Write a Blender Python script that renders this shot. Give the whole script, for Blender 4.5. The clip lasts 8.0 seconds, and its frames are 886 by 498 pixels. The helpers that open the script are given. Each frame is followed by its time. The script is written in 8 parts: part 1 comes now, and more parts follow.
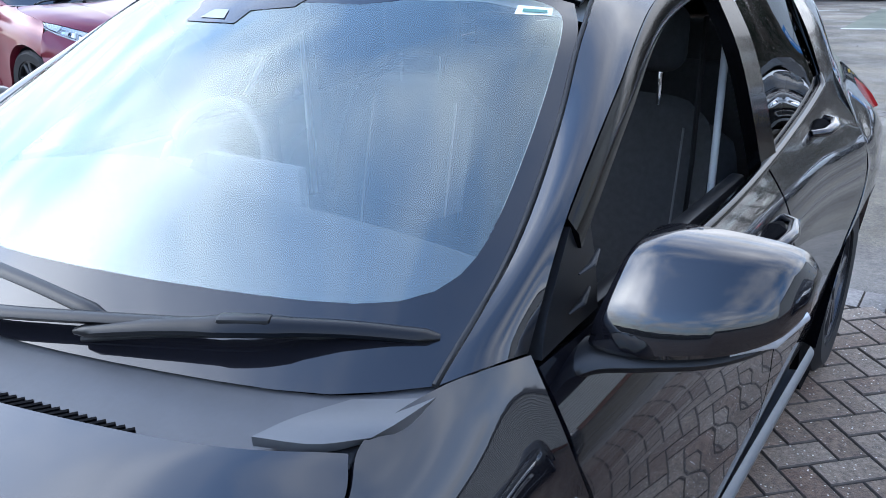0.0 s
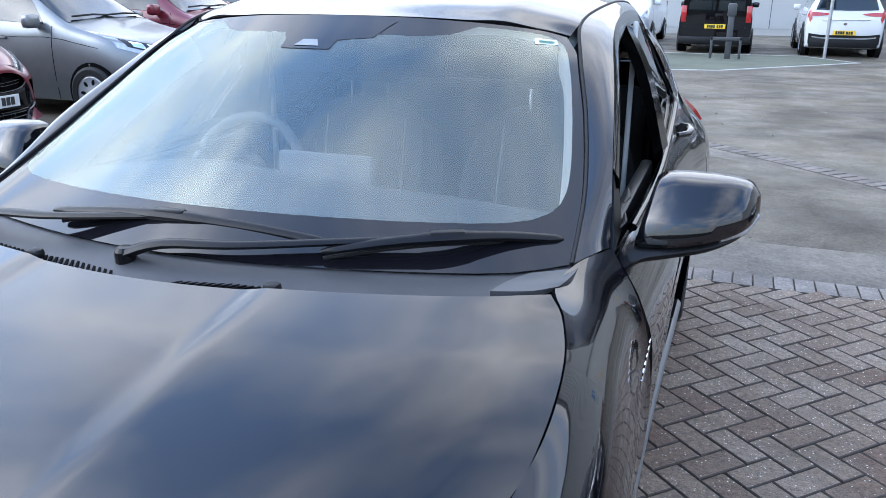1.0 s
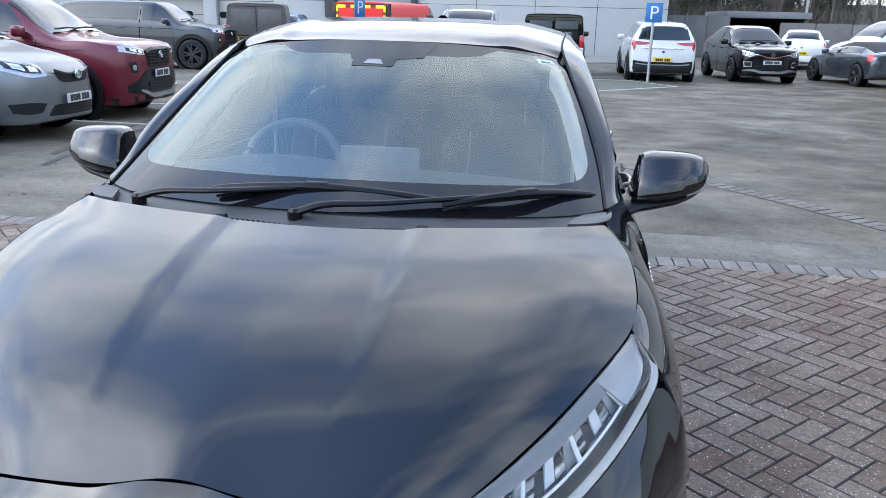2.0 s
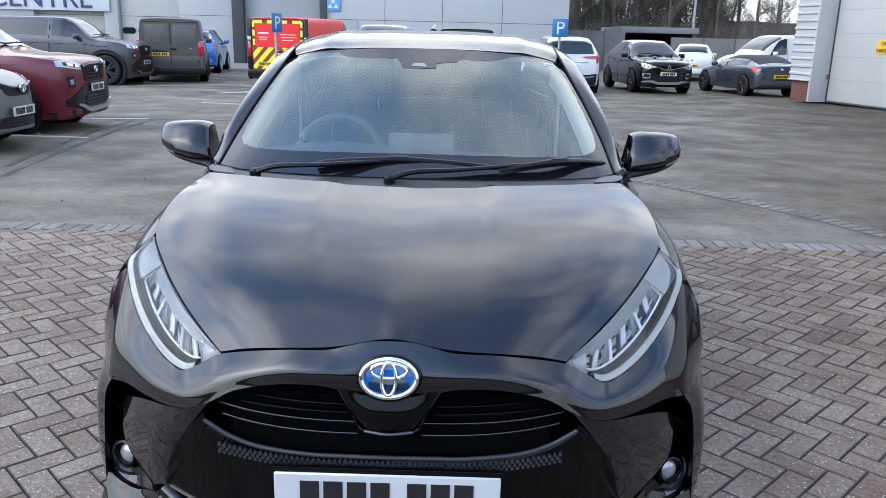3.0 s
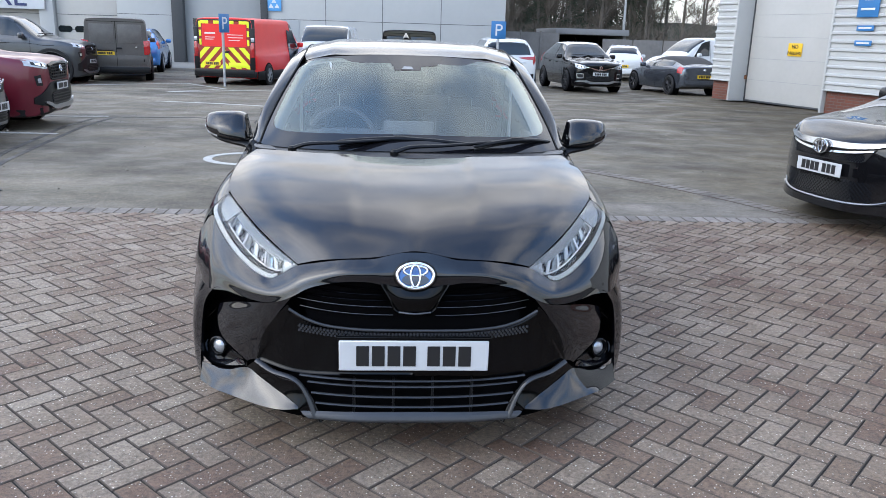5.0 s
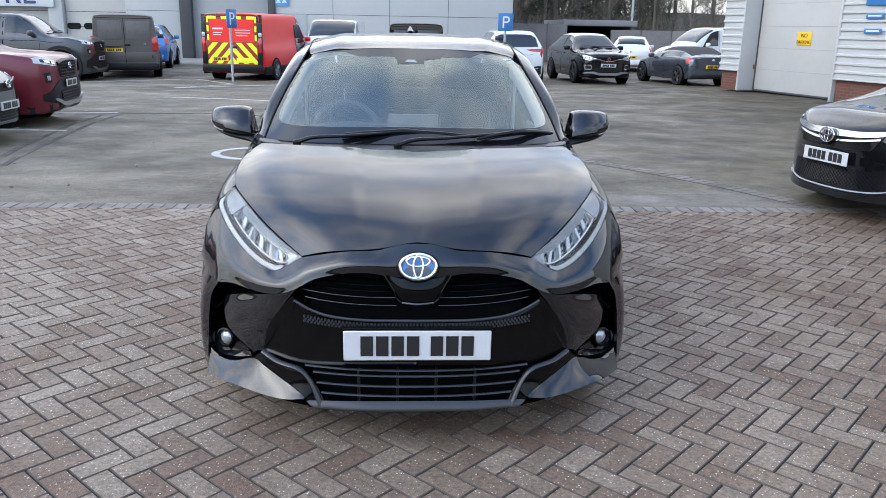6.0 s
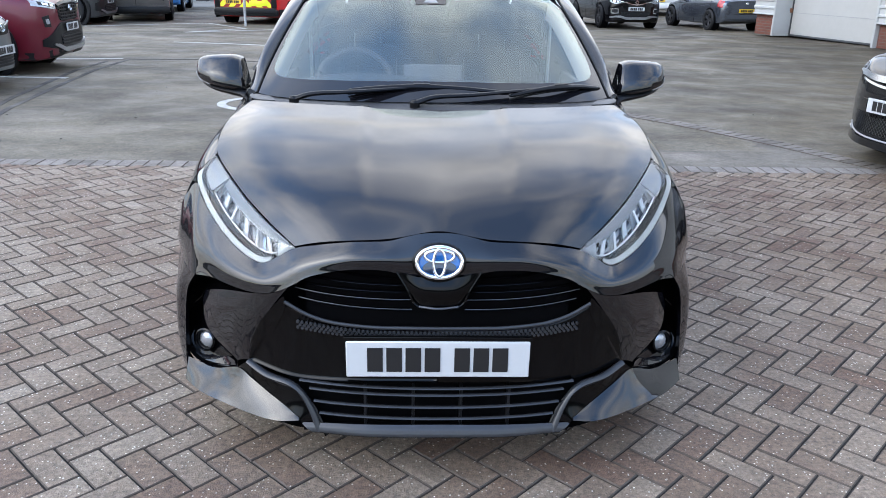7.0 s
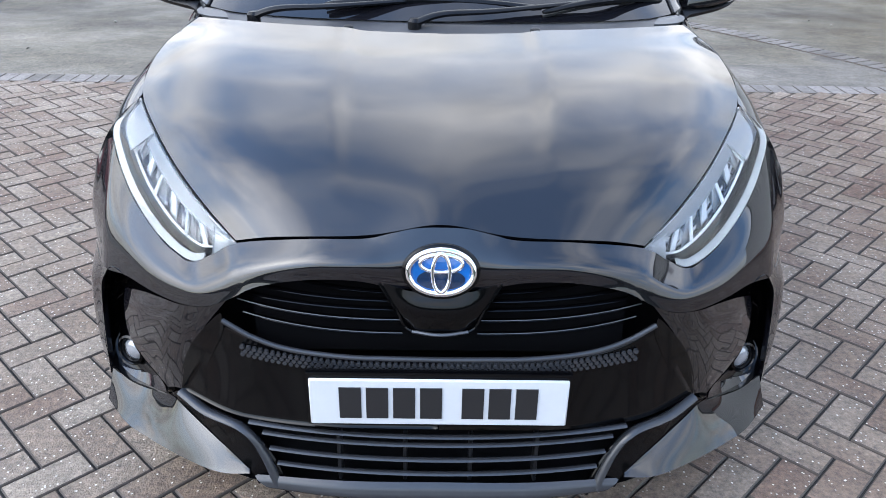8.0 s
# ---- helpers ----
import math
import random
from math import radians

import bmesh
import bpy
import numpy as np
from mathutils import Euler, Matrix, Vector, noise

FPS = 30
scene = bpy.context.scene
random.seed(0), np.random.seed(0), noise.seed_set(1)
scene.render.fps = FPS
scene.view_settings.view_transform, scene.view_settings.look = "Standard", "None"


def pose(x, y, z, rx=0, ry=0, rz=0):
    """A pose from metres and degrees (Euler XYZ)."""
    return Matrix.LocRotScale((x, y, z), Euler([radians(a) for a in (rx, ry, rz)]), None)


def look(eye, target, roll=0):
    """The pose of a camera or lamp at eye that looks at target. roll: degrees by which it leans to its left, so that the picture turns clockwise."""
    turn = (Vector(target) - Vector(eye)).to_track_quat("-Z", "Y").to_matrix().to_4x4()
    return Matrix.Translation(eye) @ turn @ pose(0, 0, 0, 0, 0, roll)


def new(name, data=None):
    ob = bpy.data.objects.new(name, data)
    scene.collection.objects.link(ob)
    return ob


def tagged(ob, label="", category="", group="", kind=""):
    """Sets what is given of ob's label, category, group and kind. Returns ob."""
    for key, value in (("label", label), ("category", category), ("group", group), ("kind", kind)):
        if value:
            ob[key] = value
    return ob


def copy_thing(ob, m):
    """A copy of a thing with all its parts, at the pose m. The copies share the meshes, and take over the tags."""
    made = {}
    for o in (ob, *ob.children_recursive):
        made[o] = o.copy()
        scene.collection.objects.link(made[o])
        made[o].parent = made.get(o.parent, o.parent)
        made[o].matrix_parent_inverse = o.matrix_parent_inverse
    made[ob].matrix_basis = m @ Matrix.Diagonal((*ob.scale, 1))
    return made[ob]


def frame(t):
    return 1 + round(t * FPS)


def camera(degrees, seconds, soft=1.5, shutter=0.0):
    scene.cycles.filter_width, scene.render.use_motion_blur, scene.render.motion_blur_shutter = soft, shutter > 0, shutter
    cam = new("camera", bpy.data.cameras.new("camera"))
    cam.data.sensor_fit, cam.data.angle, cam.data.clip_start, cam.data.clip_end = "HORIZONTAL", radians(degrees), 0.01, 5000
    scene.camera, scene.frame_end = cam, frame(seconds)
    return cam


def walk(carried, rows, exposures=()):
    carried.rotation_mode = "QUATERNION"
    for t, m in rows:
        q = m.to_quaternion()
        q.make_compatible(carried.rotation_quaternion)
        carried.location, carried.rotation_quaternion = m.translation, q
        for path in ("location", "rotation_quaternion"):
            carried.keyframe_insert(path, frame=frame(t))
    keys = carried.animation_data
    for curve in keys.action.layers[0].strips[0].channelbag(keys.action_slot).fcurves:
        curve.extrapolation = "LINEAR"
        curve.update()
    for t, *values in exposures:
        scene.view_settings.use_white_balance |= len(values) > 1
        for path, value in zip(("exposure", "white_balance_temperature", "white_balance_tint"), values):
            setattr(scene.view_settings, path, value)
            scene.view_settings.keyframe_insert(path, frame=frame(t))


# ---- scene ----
cam = camera(58.6, 8.0, soft=0.8)
PATH = [
    (0, (1.14, 0.55, 1.436), (0.073, 2.081, 0.716), -1.2),
    (0.5, (1.106, 0.173, 1.452), (0.218, 1.836, 0.785), -0.4),
    (1, (0.93, -0.174, 1.455), (0.294, 1.614, 0.825), 0.4),
    (1.5, (0.745, -0.564, 1.457), (0.304, 1.293, 0.862), 0.9),
    (1.7, (0.677, -0.719, 1.47), (0.316, 1.159, 0.884), 1.2),
    (2.8, (0.188, -1.455, 1.46), (0.128, 0.474, 0.935), 1.4),
    (3, (0.133, -1.608, 1.447), (0.111, 0.322, 0.921), 1.4),
    (3.5, (0.004, -1.943, 1.498), (0.069, -0.012, 0.979), 1.5),
    (4, (-0.097, -2.21, 1.489), (0.029, -0.284, 0.965), 1.9),
    (4.5, (-0.096, -2.472, 1.492), (0.041, -0.547, 0.97), 1.9),
    (6, (-0.062, -2.591, 1.496), (0.046, -0.668, 0.956), 1.1),
    (6.5, (-0.073, -2.309, 1.485), (0.014, -0.398, 0.901), 1.1),
    (7, (-0.06, -2.009, 1.457), (0.004, -0.125, 0.79), 1.1),
    (7.5, (-0.021, -1.65, 1.445), (0.021, 0.201, 0.688), 1.1),
    (8, (-0.015, -1.29, 1.403), (0.009, 0.499, 0.509), 1.1),
]
walk(cam, [(t, look(eye, target, roll)) for t, eye, target, roll in PATH],
     [(0.0, 0.38, 5800, 10), (0.5, 0.28, 5880, 10), (1.0, 0.2, 5980, 10), (1.5, 0.12, 6080, 10), (3.0, -0.1, 6170, 10), (4.5, -0.1, 6370, 10), (6.5, -0.06, 6370, 10), (7.1, 0.12, 6310, 10), (8.0, 0.38, 6300, 10)])

# ---- world, sun, exposure ----
world = bpy.data.worlds.new("sky")
scene.world = world
world.use_nodes = True
wn, wl = world.node_tree.nodes, world.node_tree.links
wn.clear()
SUN_EL, SUN_ROT = radians(38), radians(242)
sky = wn.new("ShaderNodeTexSky")
sky.sky_type, sky.sun_disc, sky.sun_elevation, sky.sun_rotation = "NISHITA", False, SUN_EL, SUN_ROT


def wmath(op, a, b=None, c=None):
    m = wn.new("ShaderNodeMath")
    m.operation = op
    for k, v in enumerate((a, b, c)):
        if v is None:
            continue
        if isinstance(v, (int, float)):
            m.inputs[k].default_value = v
        else:
            wl.new(v, m.inputs[k])
    return m.outputs[0]


# a layer of broken cloud, seen in perspective: openings overhead, closed towards the horizon
tc, sep, com = wn.new("ShaderNodeTexCoord"), wn.new("ShaderNodeSeparateXYZ"), wn.new("ShaderNodeCombineXYZ")
wl.new(tc.outputs["Generated"], sep.inputs[0])
up = wmath("MAXIMUM", sep.outputs["Z"], 0.0)
den = wmath("ADD", up, 0.22)
wl.new(wmath("DIVIDE", sep.outputs["X"], den), com.inputs["X"])
wl.new(wmath("DIVIDE", sep.outputs["Y"], den), com.inputs["Y"])
mp = wn.new("ShaderNodeMapping")
mp.inputs["Location"].default_value = (2.0, 9.5, 0.0)
wl.new(com.outputs[0], mp.inputs["Vector"])
cl = wn.new("ShaderNodeTexNoise")
cl.inputs["Scale"].default_value, cl.inputs["Detail"].default_value, cl.inputs["Roughness"].default_value = 1.7, 5.0, 0.5
wl.new(mp.outputs[0], cl.inputs["Vector"])
cover = wmath("MULTIPLY_ADD", sep.outputs["Y"], 0.10, wmath("MULTIPLY_ADD", wmath("SUBTRACT", 0.64, up), 0.30, cl.outputs["Fac"]))
fac = wn.new("ShaderNodeMapRange")
fac.inputs[1].default_value, fac.inputs[2].default_value = 0.38, 0.74
wl.new(cover, fac.inputs[0])
# clouds are brightest round the hidden sun
sd = Vector((math.sin(SUN_ROT) * math.cos(SUN_EL), math.cos(SUN_ROT) * math.cos(SUN_EL), math.sin(SUN_EL)))
dot = wn.new("ShaderNodeVectorMath")
dot.operation = "DOT_PRODUCT"
wl.new(tc.outputs["Generated"], dot.inputs[0])
dot.inputs[1].default_value = sd
half = wmath("MULTIPLY_ADD", dot.outputs["Value"], 0.5, 0.5)
glow = wmath("MULTIPLY_ADD", wmath("POWER", half, 22.0), 3.6, wmath("MULTIPLY", half, 0.15))
shade = wn.new("ShaderNodeTexNoise")
shade.inputs["Scale"].default_value, shade.inputs["Detail"].default_value = 3.1, 8.0
wl.new(mp.outputs[0], shade.inputs["Vector"])
low = wn.new("ShaderNodeMapRange")
low.interpolation_type = "SMOOTHSTEP"
low.inputs[2].default_value, low.inputs[3].default_value, low.inputs[4].default_value = 0.55, 0.50, 1.0
wl.new(up, low.inputs[0])
level = wmath("MULTIPLY", wmath("MULTIPLY_ADD", glow, 6.0, 7.7), wmath("MULTIPLY_ADD", shade.outputs["Fac"], 1.3, 0.35))
tint, cloud = wn.new("ShaderNodeCombineColor"), wn.new("ShaderNodeMixRGB")
wl.new(wmath("MULTIPLY", level, 1.01), tint.inputs[0])
wl.new(level, tint.inputs[1])
wl.new(wmath("MULTIPLY", level, 1.0), tint.inputs[2])
clearsky = wn.new("ShaderNodeMixRGB")
clearsky.blend_type = "MULTIPLY"
clearsky.inputs[0].default_value, clearsky.inputs[2].default_value = 1.0, (1.55, 1.72, 1.82, 1)
wl.new(sky.outputs[0], clearsky.inputs[1])
wl.new(fac.outputs[0], cloud.inputs[0])
wl.new(clearsky.outputs[0], cloud.inputs[1])
wl.new(tint.outputs[0], cloud.inputs[2])
bg, wo = wn.new("ShaderNodeBackground"), wn.new("ShaderNodeOutputWorld")
wl.new(wmath("MULTIPLY", low.outputs[0], 0.354), bg.inputs["Strength"])
wl.new(cloud.outputs[0], bg.inputs["Color"])
wl.new(bg.outputs[0], wo.inputs[0])
sun = new("sun", bpy.data.lights.new("sun", "SUN"))
sun.data.energy, sun.data.angle, sun.data.color = 0.3, radians(170), (1.0, 0.95, 0.88)
sun.matrix_world = look((8 * math.sin(SUN_ROT), 8 * math.cos(SUN_ROT), 8 * math.tan(SUN_EL)), (0, 0, 0))


# ---- materials ----
def mat(name, color, rough=0.5, metal=0.0, coat=0.0, vary=0.0, scale=20.0, bump=0.0, bscale=60.0, spec=0.5, island=0.0, obj=0.0, emit=0.0, trans=0.0, rvary=0.0):
    """A node material: base colour with two noises of variation, and a bump."""
    m = bpy.data.materials.new(name)
    m.use_nodes = True
    n, l = m.node_tree.nodes, m.node_tree.links
    b = n["Principled BSDF"]
    c = (*color, 1) if len(color) == 3 else color
    b.inputs["Base Color"].default_value = c
    b.inputs["Roughness"].default_value, b.inputs["Metallic"].default_value = rough, metal
    b.inputs["Coat Weight"].default_value, b.inputs["Coat Roughness"].default_value = coat, 0.03
    b.inputs["Specular IOR Level"].default_value = spec
    b.inputs["Transmission Weight"].default_value = trans
    if emit:
        b.inputs["Emission Color"].default_value, b.inputs["Emission Strength"].default_value = c, emit
    t = n.new("ShaderNodeTexCoord")
    if vary or island or obj:
        hsv = n.new("ShaderNodeHueSaturation")
        hsv.inputs["Color"].default_value = c
        val = n.new("ShaderNodeMath")
        val.operation = "ADD"
        val.inputs[0].default_value, val.inputs[1].default_value = 1.0, 0.0
        last = val
        for k, s in ((0.65, scale), (0.35, scale * 7)):
            if vary:
                nz, mm = n.new("ShaderNodeTexNoise"), n.new("ShaderNodeMath")
                nz.inputs["Scale"].default_value, nz.inputs["Detail"].default_value = s, 6
                l.new(t.outputs["Object"], nz.inputs["Vector"])
                mm.operation = "MULTIPLY_ADD"
                l.new(nz.outputs["Fac"], mm.inputs[0])
                mm.inputs[1].default_value, mm.inputs[2].default_value = 4 * vary * k, -2 * vary * k
                ad = n.new("ShaderNodeMath")
                ad.operation = "ADD"
                l.new(last.outputs[0], ad.inputs[0]), l.new(mm.outputs[0], ad.inputs[1])
                last = ad
        for k, node, out in ((island, "ShaderNodeNewGeometry", "Random Per Island"), (obj, "ShaderNodeObjectInfo", "Random")):
            if k:
                g, mm, ad = n.new(node), n.new("ShaderNodeMath"), n.new("ShaderNodeMath")
                mm.operation = "MULTIPLY_ADD"
                l.new(g.outputs[out], mm.inputs[0])
                mm.inputs[1].default_value, mm.inputs[2].default_value = 2 * k, -k
                ad.operation = "ADD"
                l.new(last.outputs[0], ad.inputs[0]), l.new(mm.outputs[0], ad.inputs[1])
                last = ad
        l.new(last.outputs[0], hsv.inputs["Value"])
        l.new(hsv.outputs[0], b.inputs["Base Color"])
    if rvary:
        nz, mr = n.new("ShaderNodeTexNoise"), n.new("ShaderNodeMapRange")
        nz.inputs["Scale"].default_value, nz.inputs["Detail"].default_value = scale * 1.7, 5
        l.new(t.outputs["Object"], nz.inputs["Vector"]), l.new(nz.outputs["Fac"], mr.inputs[0])
        mr.inputs[1].default_value, mr.inputs[2].default_value = 0.3, 0.7
        mr.inputs[3].default_value, mr.inputs[4].default_value = max(0.02, rough - rvary), min(1, rough + rvary)
        l.new(mr.outputs[0], b.inputs["Roughness"])
    if bump:
        nz, bp = n.new("ShaderNodeTexNoise"), n.new("ShaderNodeBump")
        nz.inputs["Scale"].default_value, nz.inputs["Detail"].default_value = bscale, 8
        bp.inputs["Strength"].default_value, bp.inputs["Distance"].default_value = min(1, bump * 20), bump
        l.new(t.outputs["Object"], nz.inputs["Vector"])
        l.new(nz.outputs["Fac"], bp.inputs["Height"])
        l.new(bp.outputs[0], b.inputs["Normal"])
    return m


PAINT_BLACK = mat("black_paint", (0.003, 0.003, 0.0045), 0.25, 0.0, 1.0, vary=0.15, scale=30, spec=0.05)
PAINT_BLACK.node_tree.nodes["Principled BSDF"].inputs["Coat IOR"].default_value = 1.58
GLOSS_BLACK = mat("gloss_black_plastic", (0.0012, 0.0012, 0.0015), 0.09, 0.0, 0.0, vary=0.1, spec=0.22)
PLASTIC = mat("dark_plastic", (0.007, 0.0073, 0.0085), 0.42, spec=0.28, vary=0.15, bump=0.0006, bscale=400)
RUBBER = mat("black_rubber", (0.014, 0.014, 0.015), 0.65, vary=0.2, scale=40, bump=0.0008, bscale=200, spec=0.25)
# near black: shade inside gaps, openings and under bumpers is put into this colour
SHADOWGAP = mat("inner_shade", (0.0025, 0.0025, 0.003), 0.85, spec=0.05, vary=0.1)
BRUSHED = mat("worn_chrome", (0.55, 0.56, 0.58), 0.16, 1.0, vary=0.08, scale=30)
SATIN_LIP = mat("satin_lip", (0.22, 0.225, 0.235), 0.3, 0.7, vary=0.1)
CHROME = mat("chrome", (0.85, 0.86, 0.88), 0.06, 1.0, vary=0.03)
STEEL = mat("silver_alloy", (0.42, 0.43, 0.45), 0.28, 0.9, vary=0.08)
DARK_ALLOY = mat("dark_alloy", (0.05, 0.05, 0.055), 0.3, 0.6, vary=0.1)
CAR_GLASS = mat("tinted_car_glass", (0.012, 0.016, 0.018), 0.03, 0.0, 1.0, vary=0.1, spec=0.05)
CAR_GLASS.node_tree.nodes["Principled BSDF"].inputs["Coat IOR"].default_value = 1.55
LAMP_CLEAR = mat("clear_lamp", (0.42, 0.44, 0.47), 0.08, 0.35, 1.0, vary=0.35, scale=25)
LAMP_RED = mat("red_lamp", (0.35, 0.012, 0.014), 0.08, 0.0, 1.0, vary=0.3, scale=20)
PLATE_WHITE = mat("white_plate", (0.50, 0.51, 0.52), 0.3, vary=0.03)
PLATE_YELLOW = mat("yellow_plate", (0.78, 0.52, 0.03), 0.3, vary=0.05)
INK = mat("black_ink", (0.012, 0.012, 0.013), 0.4, vary=0.1)
P_RED = mat("dark_red_paint", (0.125, 0.007, 0.018), 0.28, 0.15, 0.5, vary=0.1, scale=8)
P_SILVER = mat("silver_grey_paint", (0.185, 0.195, 0.20), 0.36, 0.7, 0.30, vary=0.08, scale=8)
P_GREY = mat("dark_grey_paint", (0.055, 0.057, 0.062), 0.3, 0.6, 0.6, vary=0.1, scale=6)
P_TAUPE = mat("dusty_taupe_paint", (0.078, 0.071, 0.064), 0.5, 0.1, 0.2, vary=0.15, scale=3)
P_BLACK2 = mat("plain_black_paint", (0.004, 0.004, 0.005), 0.25, 0.0, 1.0, vary=0.15, scale=8, spec=0.05)
P_WHITE = mat("white_paint", (0.60, 0.61, 0.62), 0.25, 0.0, 0.8, vary=0.04, scale=4)
P_BLUE = mat("blue_paint", (0.03, 0.16, 0.42), 0.22, 0.2, 1.0, vary=0.1, scale=6)
P_VANRED = mat("van_red_paint", (0.72, 0.015, 0.015), 0.35, 0.0, 0.15, vary=0.06, scale=3)
P_SLATE = mat("slate_paint", (0.09, 0.102, 0.125), 0.22, 0.7, 1.0, vary=0.1, scale=6)
HIVIS = mat("fluorescent_yellow_film", (0.72, 0.80, 0.02), 0.4, vary=0.05)
HIRED = mat("dark_red_film", (0.26, 0.02, 0.015), 0.35, vary=0.08)
LAMP_DARK = mat("dark_lamp_interior", (0.03, 0.031, 0.034), 0.25, 0.3, vary=0.2, scale=40)
MASK_SOFT = mat("soft_top_fabric", (0.035, 0.034, 0.036), 0.85, vary=0.15, scale=40)


# ---- mesh helpers ----
def part(name, bm, material, parent=None, label="", smooth=None, m=None):
    me = bpy.data.meshes.new(name)
    if isinstance(bm, bpy.types.Mesh):
        me = bm
    else:
        bmesh.ops.recalc_face_normals(bm, faces=bm.faces) if smooth != "keep" else None
        bm.to_mesh(me)
        bm.free()
        for x in (material if isinstance(material, (list, tuple)) else [material]):
            me.materials.append(x)
        if smooth is not None:
            for p in me.polygons:
                p.use_smooth = True
            if smooth != "keep":
                me.set_sharp_from_angle(angle=radians(smooth))
    ob = new(name, me)
    if parent is not None:
        ob.parent = parent
    if m is not None:
        ob.matrix_local = m
    if label:
        ob["label"] = label
    return ob


def thing(name, label, category, m=Matrix(), group="", kind=""):
    e = new(name)
    e.empty_display_size = 0.1
    e.matrix_world = m
    return tagged(e, label, category, group, kind)


def box(bm, x0, x1, y0, y1, z0, z1, bevel=0.0, seg=1, m=None):
    r = bmesh.ops.create_cube(bm, size=1.0)
    v = r["verts"]
    bmesh.ops.scale(bm, verts=v, vec=(abs(x1 - x0), abs(y1 - y0), abs(z1 - z0)))
    bmesh.ops.translate(bm, verts=v, vec=((x0 + x1) / 2, (y0 + y1) / 2, (z0 + z1) / 2))
    if bevel:
        e = list({e for x in v for e in x.link_edges})
        g = bmesh.ops.bevel(bm, geom=e, offset=bevel, segments=seg, profile=0.5, affect="EDGES")
        v = list({x for f in g["faces"] for x in f.verts} | {x for x in v if x.is_valid})
    if m is not None:
        bmesh.ops.transform(bm, matrix=m, verts=v)
    return v


def boxed(name, dims, material, parent=None, bevel=0.01, label="", m=None, seg=2):
    bm = bmesh.new()
    box(bm, *dims, bevel=bevel, seg=seg)
    return part(name, bm, material, parent, label, smooth=40, m=m)


def cr1(p, t):
    """Catmull-Rom through the rows of p (k x d) at t in 0..1."""
    p = np.asarray(p, float)
    k = len(p) - 1
    s = min(max(t, 0.0), 1.0) * k
    i = min(int(s), k - 1)
    f = s - i
    a, b = p[i], p[i + 1]
    m0 = (p[i + 1] - p[i - 1]) / 2 if i > 0 else b - a
    m1 = (p[i + 2] - p[i]) / 2 if i + 2 <= k else b - a
    return (2 * f**3 - 3 * f**2 + 1) * a + (f**3 - 2 * f**2 + f) * m0 + (-2 * f**3 + 3 * f**2) * b + (f**3 - f**2) * m1


def curve(p, n):
    return np.array([cr1(p, i / (n - 1)) for i in range(n)])


def surf(ctrl, nu, nv):
    """A smooth grid (nu x nv x 3) through a grid of control points."""
    rows = [curve(r, nv) for r in ctrl]
    return np.stack([curve([r[j] for r in rows], nu) for j in range(nv)], axis=1)


def grid(bm, g, mirror=False, thick=0.0, flip=False):
    """Faces over the grid g; thick turns its rim inwards, like the folded edge of a panel."""
    for sx in ((1, -1) if mirror else (1,)):
        nu, nv = g.shape[:2]
        vs = [[bm.verts.new((sx * g[i, j, 0], g[i, j, 1], g[i, j, 2])) for j in range(nv)] for i in range(nu)]
        for i in range(nu - 1):
            for j in range(nv - 1):
                q = [vs[i][j], vs[i + 1][j], vs[i + 1][j + 1], vs[i][j + 1]]
                if (sx < 0) != flip:
                    q.reverse()
                try:
                    bm.faces.new(q)
                except ValueError:
                    pass
        if thick:
            c = g.reshape(-1, 3).mean(0)
            rim = [(0, j) for j in range(nv)] + [(i, nv - 1) for i in range(1, nu)] + [(nu - 1, j) for j in range(nv - 2, -1, -1)] + [(i, 0) for i in range(nu - 2, 0, -1)]
            inner = []
            for i, j in rim:
                a = g[min(i + 1, nu - 1), j] - g[max(i - 1, 0), j]
                b = g[i, min(j + 1, nv - 1)] - g[i, max(j - 1, 0)]
                nn = np.cross(a, b)
                nn = nn / (np.linalg.norm(nn) + 1e-9)
                if flip:
                    nn = -nn
                p = g[i, j] - nn * thick
                inner.append(bm.verts.new((sx * p[0], p[1], p[2])))
            for k in range(len(rim)):
                k2 = (k + 1) % len(rim)
                q = [vs[rim[k][0]][rim[k][1]], vs[rim[k2][0]][rim[k2][1]], inner[k2], inner[k]]
                try:
                    bm.faces.new(q)
                except ValueError:
                    pass


def tube(bm, pts, r, n=8, caps=True, rz=None):
    """A tube of radius r (or radii) along points; rz squashes it."""
    pts = [Vector(p) for p in pts]
    rings = []
    for i, p in enumerate(pts):
        d = (pts[min(i + 1, len(pts) - 1)] - pts[max(i - 1, 0)]).normalized()
        up = Vector((0, 0, 1)) if abs(d.z) < 0.95 else Vector((1, 0, 0))
        a = d.cross(up).normalized()
        b = a.cross(d)
        rr = r[i] if isinstance(r, (list, tuple, np.ndarray)) else r
        rings.append([bm.verts.new(p + a * rr * math.cos(2 * math.pi * k / n) + b * rr * (rz or 1) * math.sin(2 * math.pi * k / n)) for k in range(n)])
    for i in range(len(rings) - 1):
        for k in range(n):
            bm.faces.new([rings[i][k], rings[i][(k + 1) % n], rings[i + 1][(k + 1) % n], rings[i + 1][k]])
    if caps:
        bm.faces.new(rings[0][::-1]), bm.faces.new(rings[-1])


